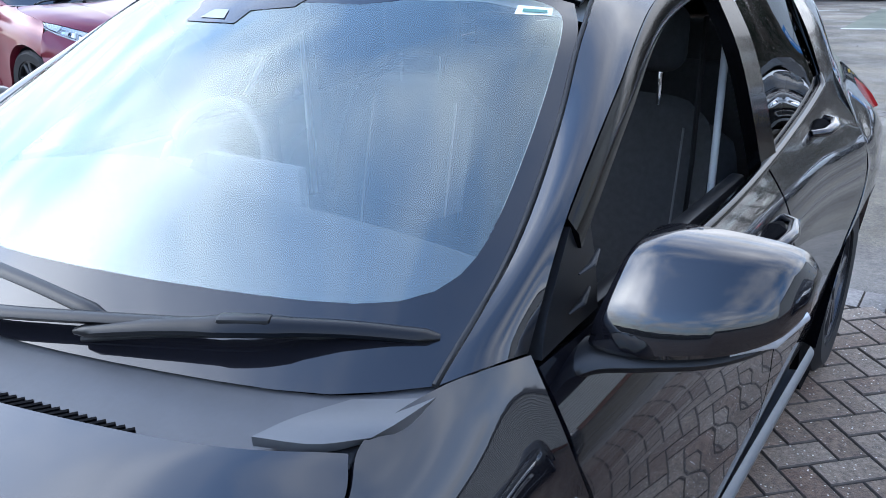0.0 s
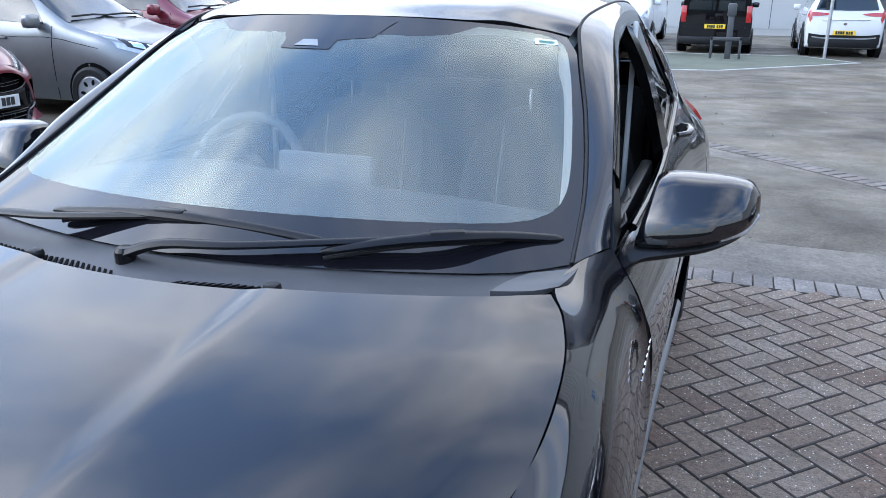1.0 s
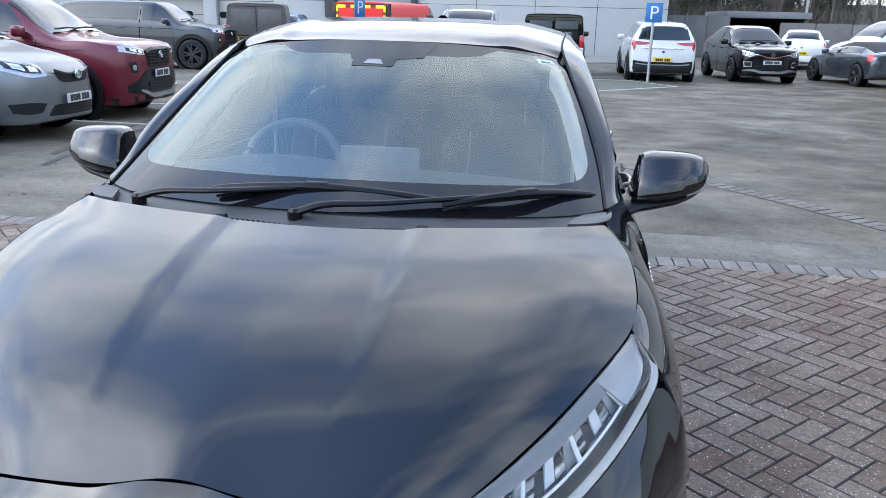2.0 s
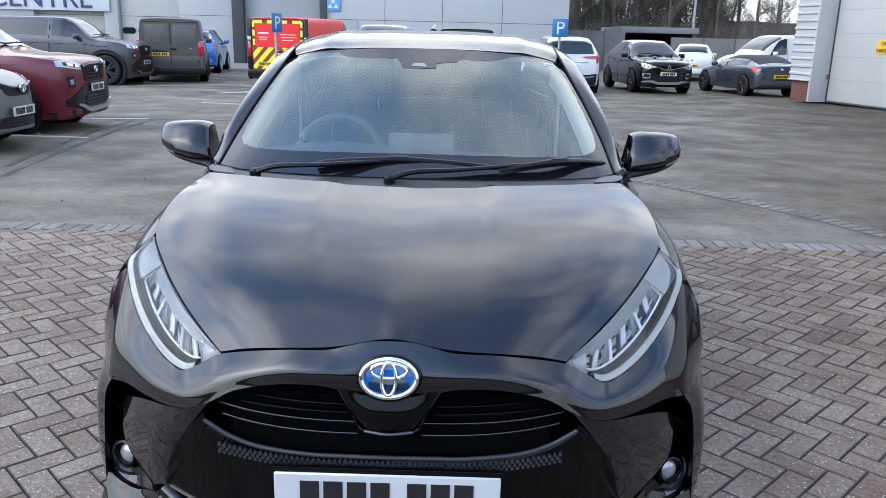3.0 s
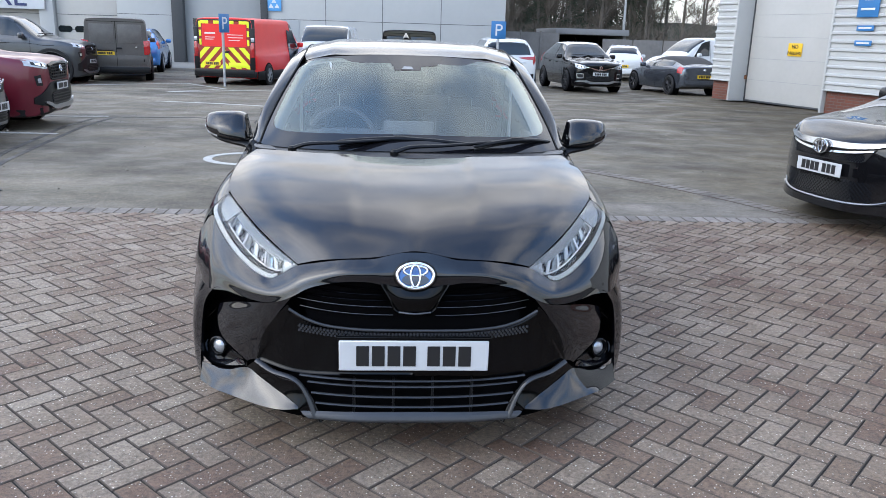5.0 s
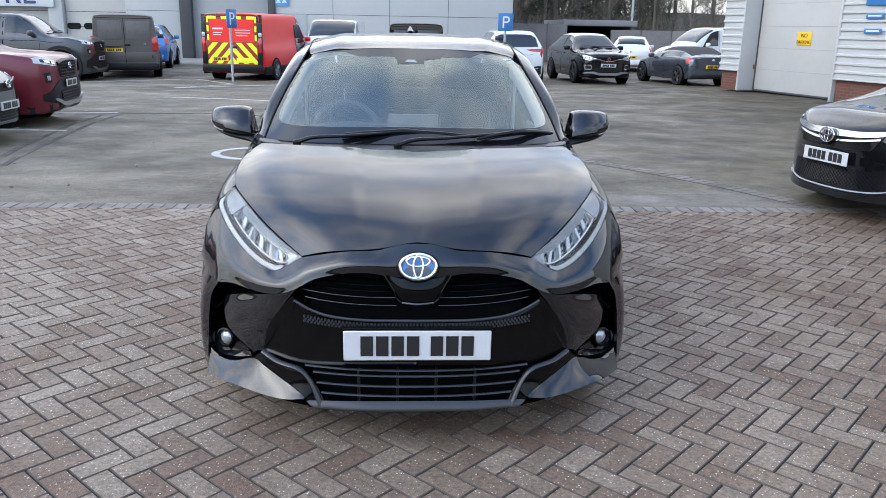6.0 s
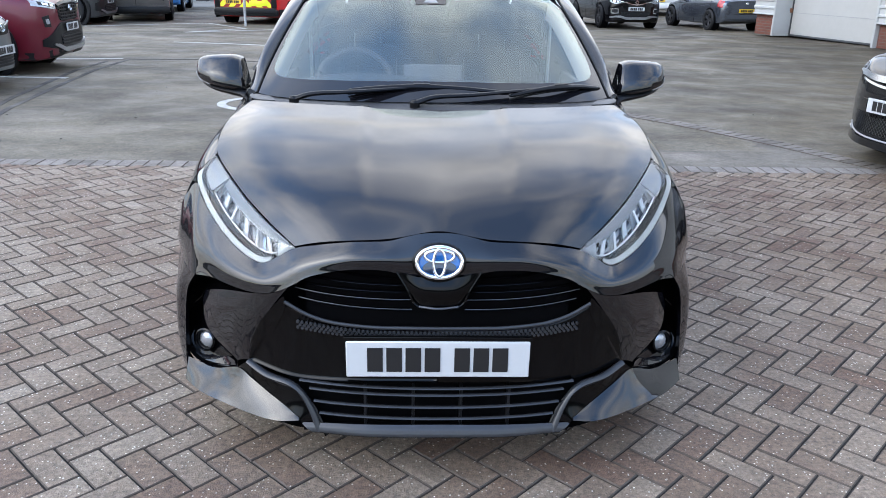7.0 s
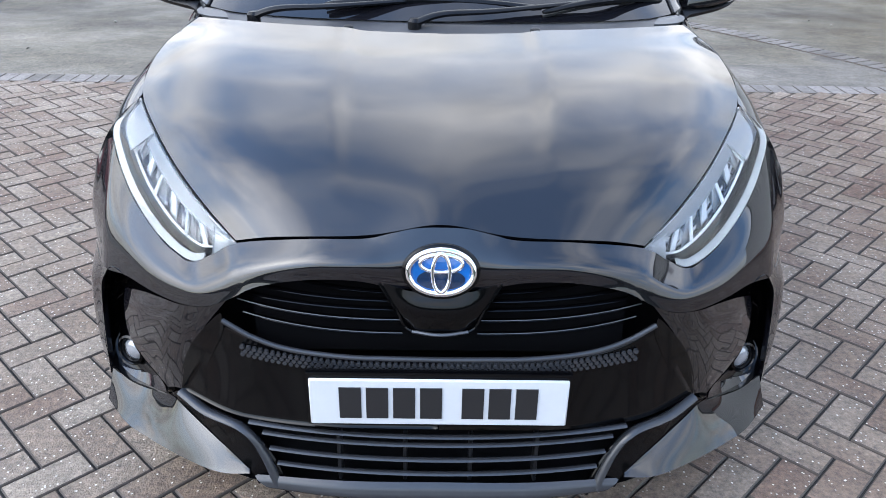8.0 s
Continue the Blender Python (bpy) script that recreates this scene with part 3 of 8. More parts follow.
class Skin:
    """A lofted body: stations of (y, half width, bottom, shoulder, top, half width of the top)."""

    def __init__(self, st):
        self.rows = [self.ring(*s) for s in st]
        self.n = len(st)

    @staticmethod
    def ring(y, w, zb, zs, zt, wt):
        h = zs - zb
        we = 0.95 * w
        return [(0, y, zb), (w * 0.86, y, zb), (w * 0.97, y, zb + 0.12 * h), (w, y, zb + 0.5 * h), (w * 0.99, y, zb + 0.8 * h), (we, y, zs),
                (we + (wt - we) * 0.55, y, zs + (zt - zs) * 0.52), (wt, y, zt - 0.09 * min(1, (zt - zs) / 0.3)), (wt * 0.86, y, zt - 0.025), (wt * 0.5, y, zt - 0.004), (0, y, zt)]

    def pt(self, u, v):
        i = min(int(u), self.n - 2)
        lo, hi = max(i - 1, 0), min(i + 2, self.n - 1)
        q = [cr1(self.rows[k], v / 10) for k in range(lo, hi + 1)]
        k = hi - lo
        return cr1(q, (u - lo) / k)

    def sample(self):
        """A dense cloud of points on the body, with the station that each belongs to."""
        if not hasattr(self, "cloud"):
            us, vs = np.linspace(0, self.n - 1, 15 * (self.n - 1) + 1), np.linspace(0.8, 10, 90)
            rows = np.array([[cr1(r, v / 10) for v in vs] for r in self.rows])
            self.cloud = np.array([[cr1(rows[max(int(min(u, self.n - 1.001)) - 1, 0):min(int(min(u, self.n - 1.001)) + 2, self.n - 1) + 1, k],
                                        (u - max(int(min(u, self.n - 1.001)) - 1, 0)) / (min(int(min(u, self.n - 1.001)) + 2, self.n - 1) - max(int(min(u, self.n - 1.001)) - 1, 0))) for k in range(len(vs))] for u in us])
        return self.cloud

    def depth(self, p, q, view):
        """The body's place behind the point (p, q) of its front, rear or side elevation."""
        c = self.sample()
        k = len(c)
        c = (c[:k * 5 // 12] if view == "front" else c[k * 7 // 12:] if view == "rear" else c).reshape(-1, 3)
        ax, out = ((1, 2), 0) if view == "side" else ((0, 2), 1)
        d = (c[:, ax[0]] - p) ** 2 + (c[:, ax[1]] - q) ** 2
        i = np.argsort(d)[:8]
        w = 1 / (d[i] + 2e-5)
        return float((c[i, out] * w).sum() / w.sum())

    def almond(self, u0, u1, v0, v1, nu, nv, off, skew=(0, 0)):
        """A lamp-shaped patch, drawn in towards both ends."""
        g = np.zeros((nu, nv, 3))
        for a in range(nu):
            fu = a / (nu - 1)
            half = 0.5 * max(0.04, math.sin(math.pi * (0.04 + 0.92 * fu ** 0.8))) ** 0.55
            for b in range(nv):
                fv = 0.5 + (b / (nv - 1) * 2 - 1) * half
                lo, hi = u0 + skew[0] * fv, u1 + skew[1] * fv
                g[a, b] = self.pt(lo + (hi - lo) * fu, v0 + (v1 - v0) * fv)
        nn = np.cross(np.gradient(g, axis=0), np.gradient(g, axis=1))
        nn /= np.linalg.norm(nn, axis=2, keepdims=True) + 1e-9
        return g + nn * off

    def patch(self, u0, u1, v0, v1, nu, nv, off=0.0, side=1, skew=(0, 0)):
        g = np.zeros((nu, nv, 3))
        for a in range(nu):
            for b in range(nv):
                fv = b / (nv - 1)
                fu = a / (nu - 1)
                lo, hi = u0 + skew[0] * fv, u1 + skew[1] * fv
                g[a, b] = self.pt(lo + (hi - lo) * fu, v0 + (v1 - v0) * fv)
        if off:
            gu, gv = np.gradient(g, axis=0), np.gradient(g, axis=1)
            nn = np.cross(gu, gv)
            nn /= np.linalg.norm(nn, axis=2, keepdims=True) + 1e-9
            g = g + nn * off
        g[..., 0] *= side
        return g


def vehicle(name, label, m, st, paint, wheels, r, windows, screen=None, rear=None, lights=(), tails=(), plates=(), grille=(), mirror=None, roof=None, dark_rims=False, trim=None, clad=False, seams=(), group="parked cars"):
    """Body from stations; windows, screens and lamps are panes that follow the body."""
    root = thing(name, label, "van" if "van" in name else "car", m, group)
    S = Skin(st)
    SKINS[root.name] = S
    n = S.n - 1
    bm = bmesh.new()
    grid(bm, S.patch(0, n, 0, 10, n * 4 + 1, 31), mirror=True)
    bmesh.ops.remove_doubles(bm, verts=bm.verts, dist=1e-4)
    bmesh.ops.holes_fill(bm, edges=[e for e in bm.edges if e.is_boundary], sides=0)
    body = part("body", bm, paint, root, smooth=50)

    def pane(nm, args, material, off=0.006, both=False, label=""):
        for s in ((1, -1) if both else (1,)):
            bm = bmesh.new()
            g = S.patch(*args[:4], 9, 7, off, 1, *args[4:])
            if both:
                g[..., 0] *= s
                grid(bm, g, thick=0.012, flip=s < 0)
            else:
                grid(bm, g, mirror=True)
            part(nm, bm, material, body if nm != "x" else root, label, smooth=40)
    for w in windows:
        pane("side_window", w, CAR_GLASS, both=True)
    if screen:
        pane("windscreen", screen, CAR_GLASS)
    if rear:
        pane("rear_window", rear, CAR_GLASS)
    if roof:
        pane("roof", roof, MASK_SOFT if name == "roadster" else P_WHITE, 0.01)
    for a in lights:
        for s in (1, -1):
            bm = bmesh.new()
            g = S.almond(*a[:4], 17, 9, 0.010, *a[4:])
            g[..., 0] *= s
            grid(bm, g, thick=0.012, flip=s < 0)
            lamp = part("headlight", bm, LAMP_CLEAR, body, smooth=50)
            bm = bmesh.new()
            um, vm = (a[0] + a[1]) / 2 + 0.1, (a[2] + a[3]) / 2
            g = S.almond(um - 0.25, um + 0.3, vm - 0.28, vm + 0.28, 9, 7, 0.016)
            g[..., 0] *= s
            grid(bm, g, thick=0.004, flip=s < 0)
            part("lamp_pod", bm, DARK_ALLOY, lamp, smooth=50)
    for a in tails:
        pane("taillight", a, LAMP_RED, 0.01, True)
    for w in seams:
        pane("panel_gap", w, SHADOWGAP, 0.003, True)
    for w in (trim or ()):
        pane("trim", w, PLASTIC, 0.008, True)
    for x, y in wheels:
        for s in (1, -1):
            # a near-black disc on the body side paints the shaded wheel opening
            bm = bmesh.new()
            lathe(bm, [(-0.2, r * 1.11), (0.003, r * 1.11), (0.003, r * 0.3)], 32)
            part("wheel_arch", bm, SHADOWGAP, root, m=Matrix.Translation((s * x, y, r * 1.02)) @ Matrix.Diagonal((s, 1, 1, 1)))
            if clad:
                bm = bmesh.new()
                lathe(bm, [(-0.1, r * 1.36), (0.008, r * 1.36), (0.012, r * 1.3), (0.012, r * 1.15), (-0.1, r * 1.15)], 32)
                part("arch_cladding", bm, PLASTIC, root, m=Matrix.Translation((s * x, y, r * 1.02)) @ Matrix.Diagonal((s, 1, 1, 1)))
            wheel(root, s * (x - 0.05), y, r, dark_rims)
    for g in grille:
        boxed("grille", g, GLOSS_BLACK, root, 0.012)
    for p in plates:
        number_plate(root, *p)
    if mirror:
        x, y, z = mirror
        for s in (1, -1):
            bm = bmesh.new()
            box(bm, s * x, s * (x + 0.2), y - 0.06, y + 0.07, z - 0.07, z + 0.08, 0.045, 3)
            part("door_mirror", bm, paint, root, smooth=50)
    return root


def at_front(x, y, facing):
    """Pose of a vehicle whose front centre stands at x, y and that faces that way (degrees from +x)."""
    return pose(x, y, gz(y), 0, 0, facing + 90)


def bow(x, w):
    """How far the nose of a car falls back from its middle at x."""
    return 0.45 * (abs(x) / w) ** 2.6


def hatch_stations(L, W, H, hood=0.92, nose=0.72, belt=0.95, upright=False, blunt=False):
    w = W / 2
    tail = [(L - 0.6, w, 0.2, belt + 0.05, H - 0.03, w * 0.70), (L - 0.22, w * 0.99, 0.22, belt + 0.05, H - 0.12, w * 0.68), (L - 0.05, w * 0.96, 0.26, belt, belt + 0.06, w * 0.78), (L, w * 0.88, 0.34, 0.84, 0.95, w * 0.74)]
    st = [(0.0, w * 0.16, 0.24, nose - 0.20, nose - 0.07, w * 0.12), (0.04, w * 0.42, 0.22, nose - 0.17, nose - 0.03, w * 0.34), (0.13, w * 0.645, 0.2, nose - 0.12, nose + 0.02, w * 0.54), (0.29, w * 0.86, 0.18, nose - 0.05, nose + 0.09, w * 0.70),
            (0.62, w * 0.99, 0.18, belt - 0.14, hood - 0.05, w * 0.80), (1.02, w, 0.18, belt - 0.06, hood + 0.03, w * 0.84), (1.32, w, 0.18, belt, hood + 0.18, w * 0.8),
            (1.82, w, 0.18, belt, H - 0.07, w * 0.68), (2.3, w, 0.18, belt + 0.02, H, w * 0.69), (L - 0.85, w, 0.2, belt + 0.05, H - 0.03, w * 0.68),
            (L - 0.35, w * 0.99, 0.22, belt + 0.05, H - 0.2, w * 0.65), (L - 0.1, w * 0.95, 0.26, belt, belt + 0.12, w * 0.74), (L, w * 0.84, 0.34, 0.84, 0.92, w * 0.64)]
    if blunt:
        st[:5] = [(0.0, w * 0.50, 0.28, nose - 0.16, nose - 0.06, w * 0.42), (0.035, w * 0.70, 0.24, nose - 0.11, nose - 0.01, w * 0.60), (0.11, w * 0.84, 0.2, nose - 0.07, nose + 0.03, w * 0.70), (0.26, w * 0.945, 0.18, nose - 0.02, nose + 0.06, w * 0.77), (0.6, w * 0.995, 0.18, belt - 0.06, hood - 0.01, w * 0.82)]
    return st[:-4] + tail if upright else st


HATCH_WIN = [(6.25, 7.95, 5.25, 7.0, (0.65, 0.0)), (8.05, 9.3, 5.25, 7.0, (0.0, -0.1))]
HATCH_SEAMS = [(5.98, 6.0, 1.4, 5.2), (7.985, 8.005, 1.4, 6.9), (9.28, 9.3, 2.6, 5.2), (4.2, 9.6, 4.32, 4.36)]


SKINS = {}


def face(name, root, top, bot, material, off=0.008, t=0.02, label="", halves=False, view="front", n=16, rows=4, parent=None):
    """A piece laid on the front, rear or side of a body between two lines of its elevation, with a turned edge."""
    S = SKINS[root.name]
    a, b = curve([(p, 0, q) for p, q in top], n), curve([(p, 0, q) for p, q in bot], n)
    f = np.linspace(0, 1, rows)[:, None, None]
    g = (1 - f) * a[None] + f * b[None]
    sgn = -1 if view == "front" else 1
    for r in g:
        for k in range(n):
            d = S.depth(abs(r[k][0]) if view != "side" else r[k][0], r[k][2], view) + sgn * off
            r[k] = (d, r[k][0], r[k][2]) if view == "side" else (r[k][0], d, r[k][2])
    made = []
    for sd in ((1, -1) if halves or view == "side" else (1,)):
        bm = bmesh.new()
        h = g * [sd, 1, 1] if halves or view == "side" else np.concatenate([g[:, ::-1] * [-1, 1, 1], g[:, 1:]], axis=1)
        flip = (sd < 0) if view != "rear" else (sd > 0)
        grid(bm, h, thick=t, flip=not flip if view == "side" else flip)
        made.append(part(name, bm, material, parent or root, label, 40))
    return made


def headlamp(root, top, bot):
    """A clear lamp on both sides of the nose, with a dark inside and bright reflectors."""
    mid = lambda k, lo, hi: ((top[k][0] * (1 - lo) + bot[k][0] * lo, top[k][1] * (1 - lo) + bot[k][1] * lo), (top[k][0] * (1 - hi) + bot[k][0] * hi, top[k][1] * (1 - hi) + bot[k][1] * hi))
    lamps = face("headlight", root, top, bot, LAMP_CLEAR, 0.010, 0.02, "clear headlight", halves=True)
    rows = [mid(k, 0.30, 0.75) for k in range(len(top))]
    rows = [cr1(rows_to(rows), f) for f in (0.12, 0.5, 0.85)]
    face("lamp_inside", root, [(r[0], r[1]) for r in rows], [(r[2], r[3]) for r in rows], LAMP_DARK, 0.014, 0.004, halves=True, n=8)
    for f0, f1 in ((0.2, 0.42), (0.52, 0.74)):
        q = [cr1(rows_to([mid(k, 0.36, 0.68) for k in range(len(top))]), f) for f in (f0, f1)]
        face("reflector", root, [(r[0], r[1]) for r in q], [(r[2], r[3]) for r in q], CHROME, 0.017, 0.004, halves=True, n=5)
    return lamps


def rows_to(rows):
    return [(r[0][0], r[0][1], r[1][0], r[1][1]) for r in rows]


def disc(name, parent, x, y, z, rx, rz, material, face=-1, t=0.012):
    bm = bmesh.new()
    lathe(bm, [(0.02, 1.0), (0.0, 1.0), (-t, 0.8), (-t, 0.001)], 24, "Y", Matrix.Translation((x, y, z)) @ Matrix.Diagonal((rx, -face, rz, 1)))
    return part(name, bm, material, parent, smooth=40)


def wedge(name, parent, pts, y0, y1, material, label=""):
    bm = bmesh.new()
    prism(bm, pts, "Y", y0, y1)
    return part(name, bm, material, parent, label)


def bent(name, root, w, top, bot, material, off=0.012, label="", halves=False, n=20, t=0.03, tilt=0.0):
    """A band across the nose between two lines of (x, z), following its bow; halves: one for each side."""
    a = curve([(x, 0, z) for x, z in top], n)
    b = curve([(x, 0, z) for x, z in bot], n)
    f = np.linspace(0, 1, 4)[:, None, None]
    g = (1 - f) * a[None] + f * b[None]
    g[..., 1] = [[bow(q[0], w) - off + tilt * (1 - k / 3) for q in r] for k, r in enumerate(g)]
    for s in ((1, -1) if halves else (1,)):
        bm = bmesh.new()
        h = g * [s, 1, 1] if halves else np.concatenate([g[:, ::-1] * [-1, 1, 1], g[:, 1:]], axis=1)
        grid(bm, h, thick=t, flip=(s < 0) if halves else False)
        part(name, bm, material, root, label, 40)


def mesh_bars(root, w, x1, z0, z1, step, material, off=0.02):
    """Crossing diagonal wires of a grille."""
    bm = bmesh.new()
    k = -x1 - (z1 - z0)
    while k < x1:
        for d in (1, -1):
            pts = [(k + (z - z0) if d > 0 else k + (z1 - z), z) for z in np.linspace(z0, z1, 5)]
            pts = [(x, bow(x, w) - off, z) for x, z in pts if abs(x) < x1]
            if len(pts) > 1:
                tube(bm, pts, 0.0035, 4, caps=False)
        k += step
    part("grille_mesh", bm, material, root, "black wire mesh")


def front_face(root, w, nose, style, emblem=True):
    """Grille, intake, fog lamps and badge on the nose of a car."""
    z = nose
    ez, ey = z - 0.13, -0.03
    if style == "wide":
        bent("grille", root, w, [(0, .665), (.2, .67), (.42, .70), (.47, .715)], [(0, .585), (.2, .588), (.36, .60), (.40, .61)], RUBBER, 0.006)
        mesh_bars(root, w, .40, .60, .675, .022, GLOSS_BLACK, .010)
        bent("chrome_bar", root, w, [(0, .752), (.12, .746), (.3, .748), (.48, .765), (.56, .772)], [(0, .690), (.12, .694), (.3, .702), (.46, .725), (.56, .755)], BRUSHED, 0.022, "broad chrome bar", t=0.02, tilt=0.012)
        bent("chrome_bar", root, w, [(0, .668), (.12, .668), (.3, .684), (.46, .708)], [(0, .650), (.12, .650), (.3, .667), (.46, .694)], BRUSHED, 0.020, t=0.02, tilt=0.006)
        bent("intake", root, w, [(0, .445), (.3, .445), (.5, .432), (.56, .40)], [(0, .275), (.3, .280), (.5, .30), (.58, .32)], RUBBER, 0.004)
        mesh_bars(root, w, .52, .285, .44, .035, GLOSS_BLACK, .010)
        bent("lip", root, w, [(0, .262), (.3, .266), (.5, .287), (.62, .33)], [(0, .250), (.3, .255), (.5, .277), (.62, .322)], SATIN_LIP, 0.022, "thin satin lip line", t=0.02, tilt=0.008)
        bent("lip", root, w, [(0, .243), (.4, .25), (.66, .29)], [(0, .185), (.4, .19), (.7, .21)], P_BLACK2, 0.03)
        bent("tow_cover", root, w, [(.33, .545), (.41, .548)], [(.33, .475), (.41, .478)], P_BLACK2, 0.016, halves=True, n=4)
        ez, ey = .690, -0.035
    elif style == "suv":
        face("grille", root, [(0, z - .06), (.28, z - .065), (.44, z - .10)], [(0, z - .30), (.28, z - .30), (.39, z - .27)], RUBBER, 0.006)
        for k in range(5):
            zz = z - 0.285 + k * 0.045
            face("grille_bar", root, [(0, zz + .016), (.2, zz + .017), (.375 + .010 * k, zz + .02)], [(0, zz), (.2, zz), (.37 + .010 * k, zz + .005)], PLASTIC, 0.022, 0.015, rows=2)
        for x in (.1, .2, .3):
            face("grille_bar", root, [(x - .006, z - .08), (x + .006, z - .08)], [(x - .006, z - .28), (x + .006, z - .28)], PLASTIC, 0.018, 0.012, halves=True, n=2, rows=3)
        face("grille_brow", root, [(0, z - .02), (.25, z - .022), (.46, z - .055)], [(0, z - .058), (.25, z - .062), (.45, z - .095)], GLOSS_BLACK, 0.026)
        face("lower_bumper", root, [(0, z - .31), (.38, z - .32), (.56, z - .40), (.70, z - .48), (.80, z - .53)], [(0, .33), (.38, .33), (.6, .34), (.72, .36), (.80, .38)], PLASTIC, 0.020, 0.05, "dark grey plastic bumper", rows=8)
        face("intake", root, [(0, .53), (.3, .53), (.44, .50)], [(0, .37), (.3, .37), (.42, .39)], RUBBER, 0.030)
        for k in range(3):
            face("grille_bar", root, [(0, .412 + .042 * k), (.42, .414 + .042 * k)], [(0, .398 + .042 * k), (.42, .400 + .042 * k)], PLASTIC, 0.040, 0.012, rows=2)
        face("skid_plate", root, [(0, .335), (.35, .34), (.56, .40), (.66, .41)], [(0, .275), (.35, .28), (.54, .34), (.66, .385)], STEEL, 0.045, 0.03, "silver skid plate")
        face("fog_surround", root, [(.67, z - .20), (.77, z - .22)], [(.65, z - .36), (.75, z - .36)], RUBBER, 0.010, halves=True, n=5)
        face("fog_lamp", root, [(.685, z - .25), (.735, z - .255)], [(.68, z - .32), (.73, z - .32)], LAMP_CLEAR, 0.016, halves=True, n=4)
        headlamp(root, [(.47, z - .055), (.63, z - .005), (.80, z + .03)], [(.48, z - .125), (.64, z - .11), (.83, z - .07)])
        ez, ey = z - .13, -0.03
    elif style == "chrome":
        face("grille", root, [(0, z - .09), (.3, z - .075), (.50, z - .06)], [(0, z - .21), (.2, z - .19), (.46, z - .12)], GLOSS_BLACK, 0.006)
        face("chrome_bar", root, [(0, z - .195), (.16, z - .178), (.33, z - .132), (.50, z - .105)], [(0, z - .225), (.16, z - .206), (.33, z - .155), (.50, z - .122)], CHROME, 0.022, 0.02, "chrome strip", rows=2)
        face("intake", root, [(0, .51), (.30, .51), (.48, .49)], [(0, .37), (.3, .37), (.45, .39)], RUBBER, 0.008)
        for k in range(2):
            face("grille_bar", root, [(0, .415 + .045 * k), (.44, .42 + .045 * k)], [(0, .405 + .045 * k), (.44, .41 + .045 * k)], PLASTIC, 0.016, 0.01, rows=2)
        face("skid_plate", root, [(0, .345), (.3, .35), (.44, .385), (.60, .385), (.78, .36)], [(0, .275), (.3, .275), (.48, .32), (.64, .335), (.80, .315)], STEEL, 0.025, 0.03, "silver skid plate")
        face("fog_surround", root, [(.56, .60), (.66, .605), (.78, .60)], [(.55, .46), (.66, .445), (.76, .45)], CHROME, 0.012, halves=True, n=8)
        face("fog_lamp", root, [(.585, .575), (.66, .58), (.75, .575)], [(.58, .485), (.66, .475), (.735, .48)], RUBBER, 0.020, halves=True, n=6)
        headlamp(root, [(.52, z - .075), (.66, z - .04), (.80, z - .005)], [(.50, z - .155), (.64, z - .185), (.80, z - .135)])
        wedge("emblem", root, [(0, z - .215), (.062, z - .135), (0, z - .055), (-.062, z - .135)], -0.045, -0.01, CHROME, "chrome diamond badge")
        wedge("emblem_core", root, [(0, z - .175), (.028, z - .135), (0, z - .095), (-.028, z - .135)], -0.048, -0.044, GLOSS_BLACK)
        emblem = False
    else:
        bent("grille", root, w, [(0, z - .075), (.18, z - .07), (.33, z - .03)], [(0, z - .165), (.2, z - .16), (.28, z - .13)], RUBBER, 0.008)
        bent("grille_bar", root, w, [(0, z - .055), (.18, z - .05), (.35, z - .005)], [(0, z - .075), (.18, z - .07), (.34, z - .03)], CHROME if nose < .8 else P_GREY, 0.016, t=0.02)
        bent("intake", root, w, [(0, .40), (.3, .40), (.42, .385)], [(0, .27), (.3, .27), (.46, .275)], RUBBER, 0.008)
        for k in range(3):
            bent("grille_bar", root, w, [(0, .305 + .035 * k), (.4, .307 + .035 * k)], [(0, .295 + .035 * k), (.4, .297 + .035 * k)], PLASTIC, 0.014, t=0.012)
        face("fog_surround", root, [(.48, .42), (.63, .435), (.77, .42)], [(.53, .32), (.63, .305), (.745, .32)], RUBBER, 0.010, halves=True, n=8)
        ez, ey = z - .075, -0.03
    if emblem:
        k = 1.25 if style == "wide" else 1.0
        badge = disc("emblem", root, 0, ey, ez, 0.060 * k, 0.043 * k, DARK_ALLOY, -1, 0.006)
        for rx, rz, dz in ((.064, .047, 0), (.040, .018, .016), (.017, .040, .001)):
            bm = bmesh.new()
            hoop(bm, rx * k, rz * k, 0, ey - .014, ez + dz * k, .0055 * k, 28, 6)
            part("chrome_oval", bm, CHROME, badge, smooth=60)


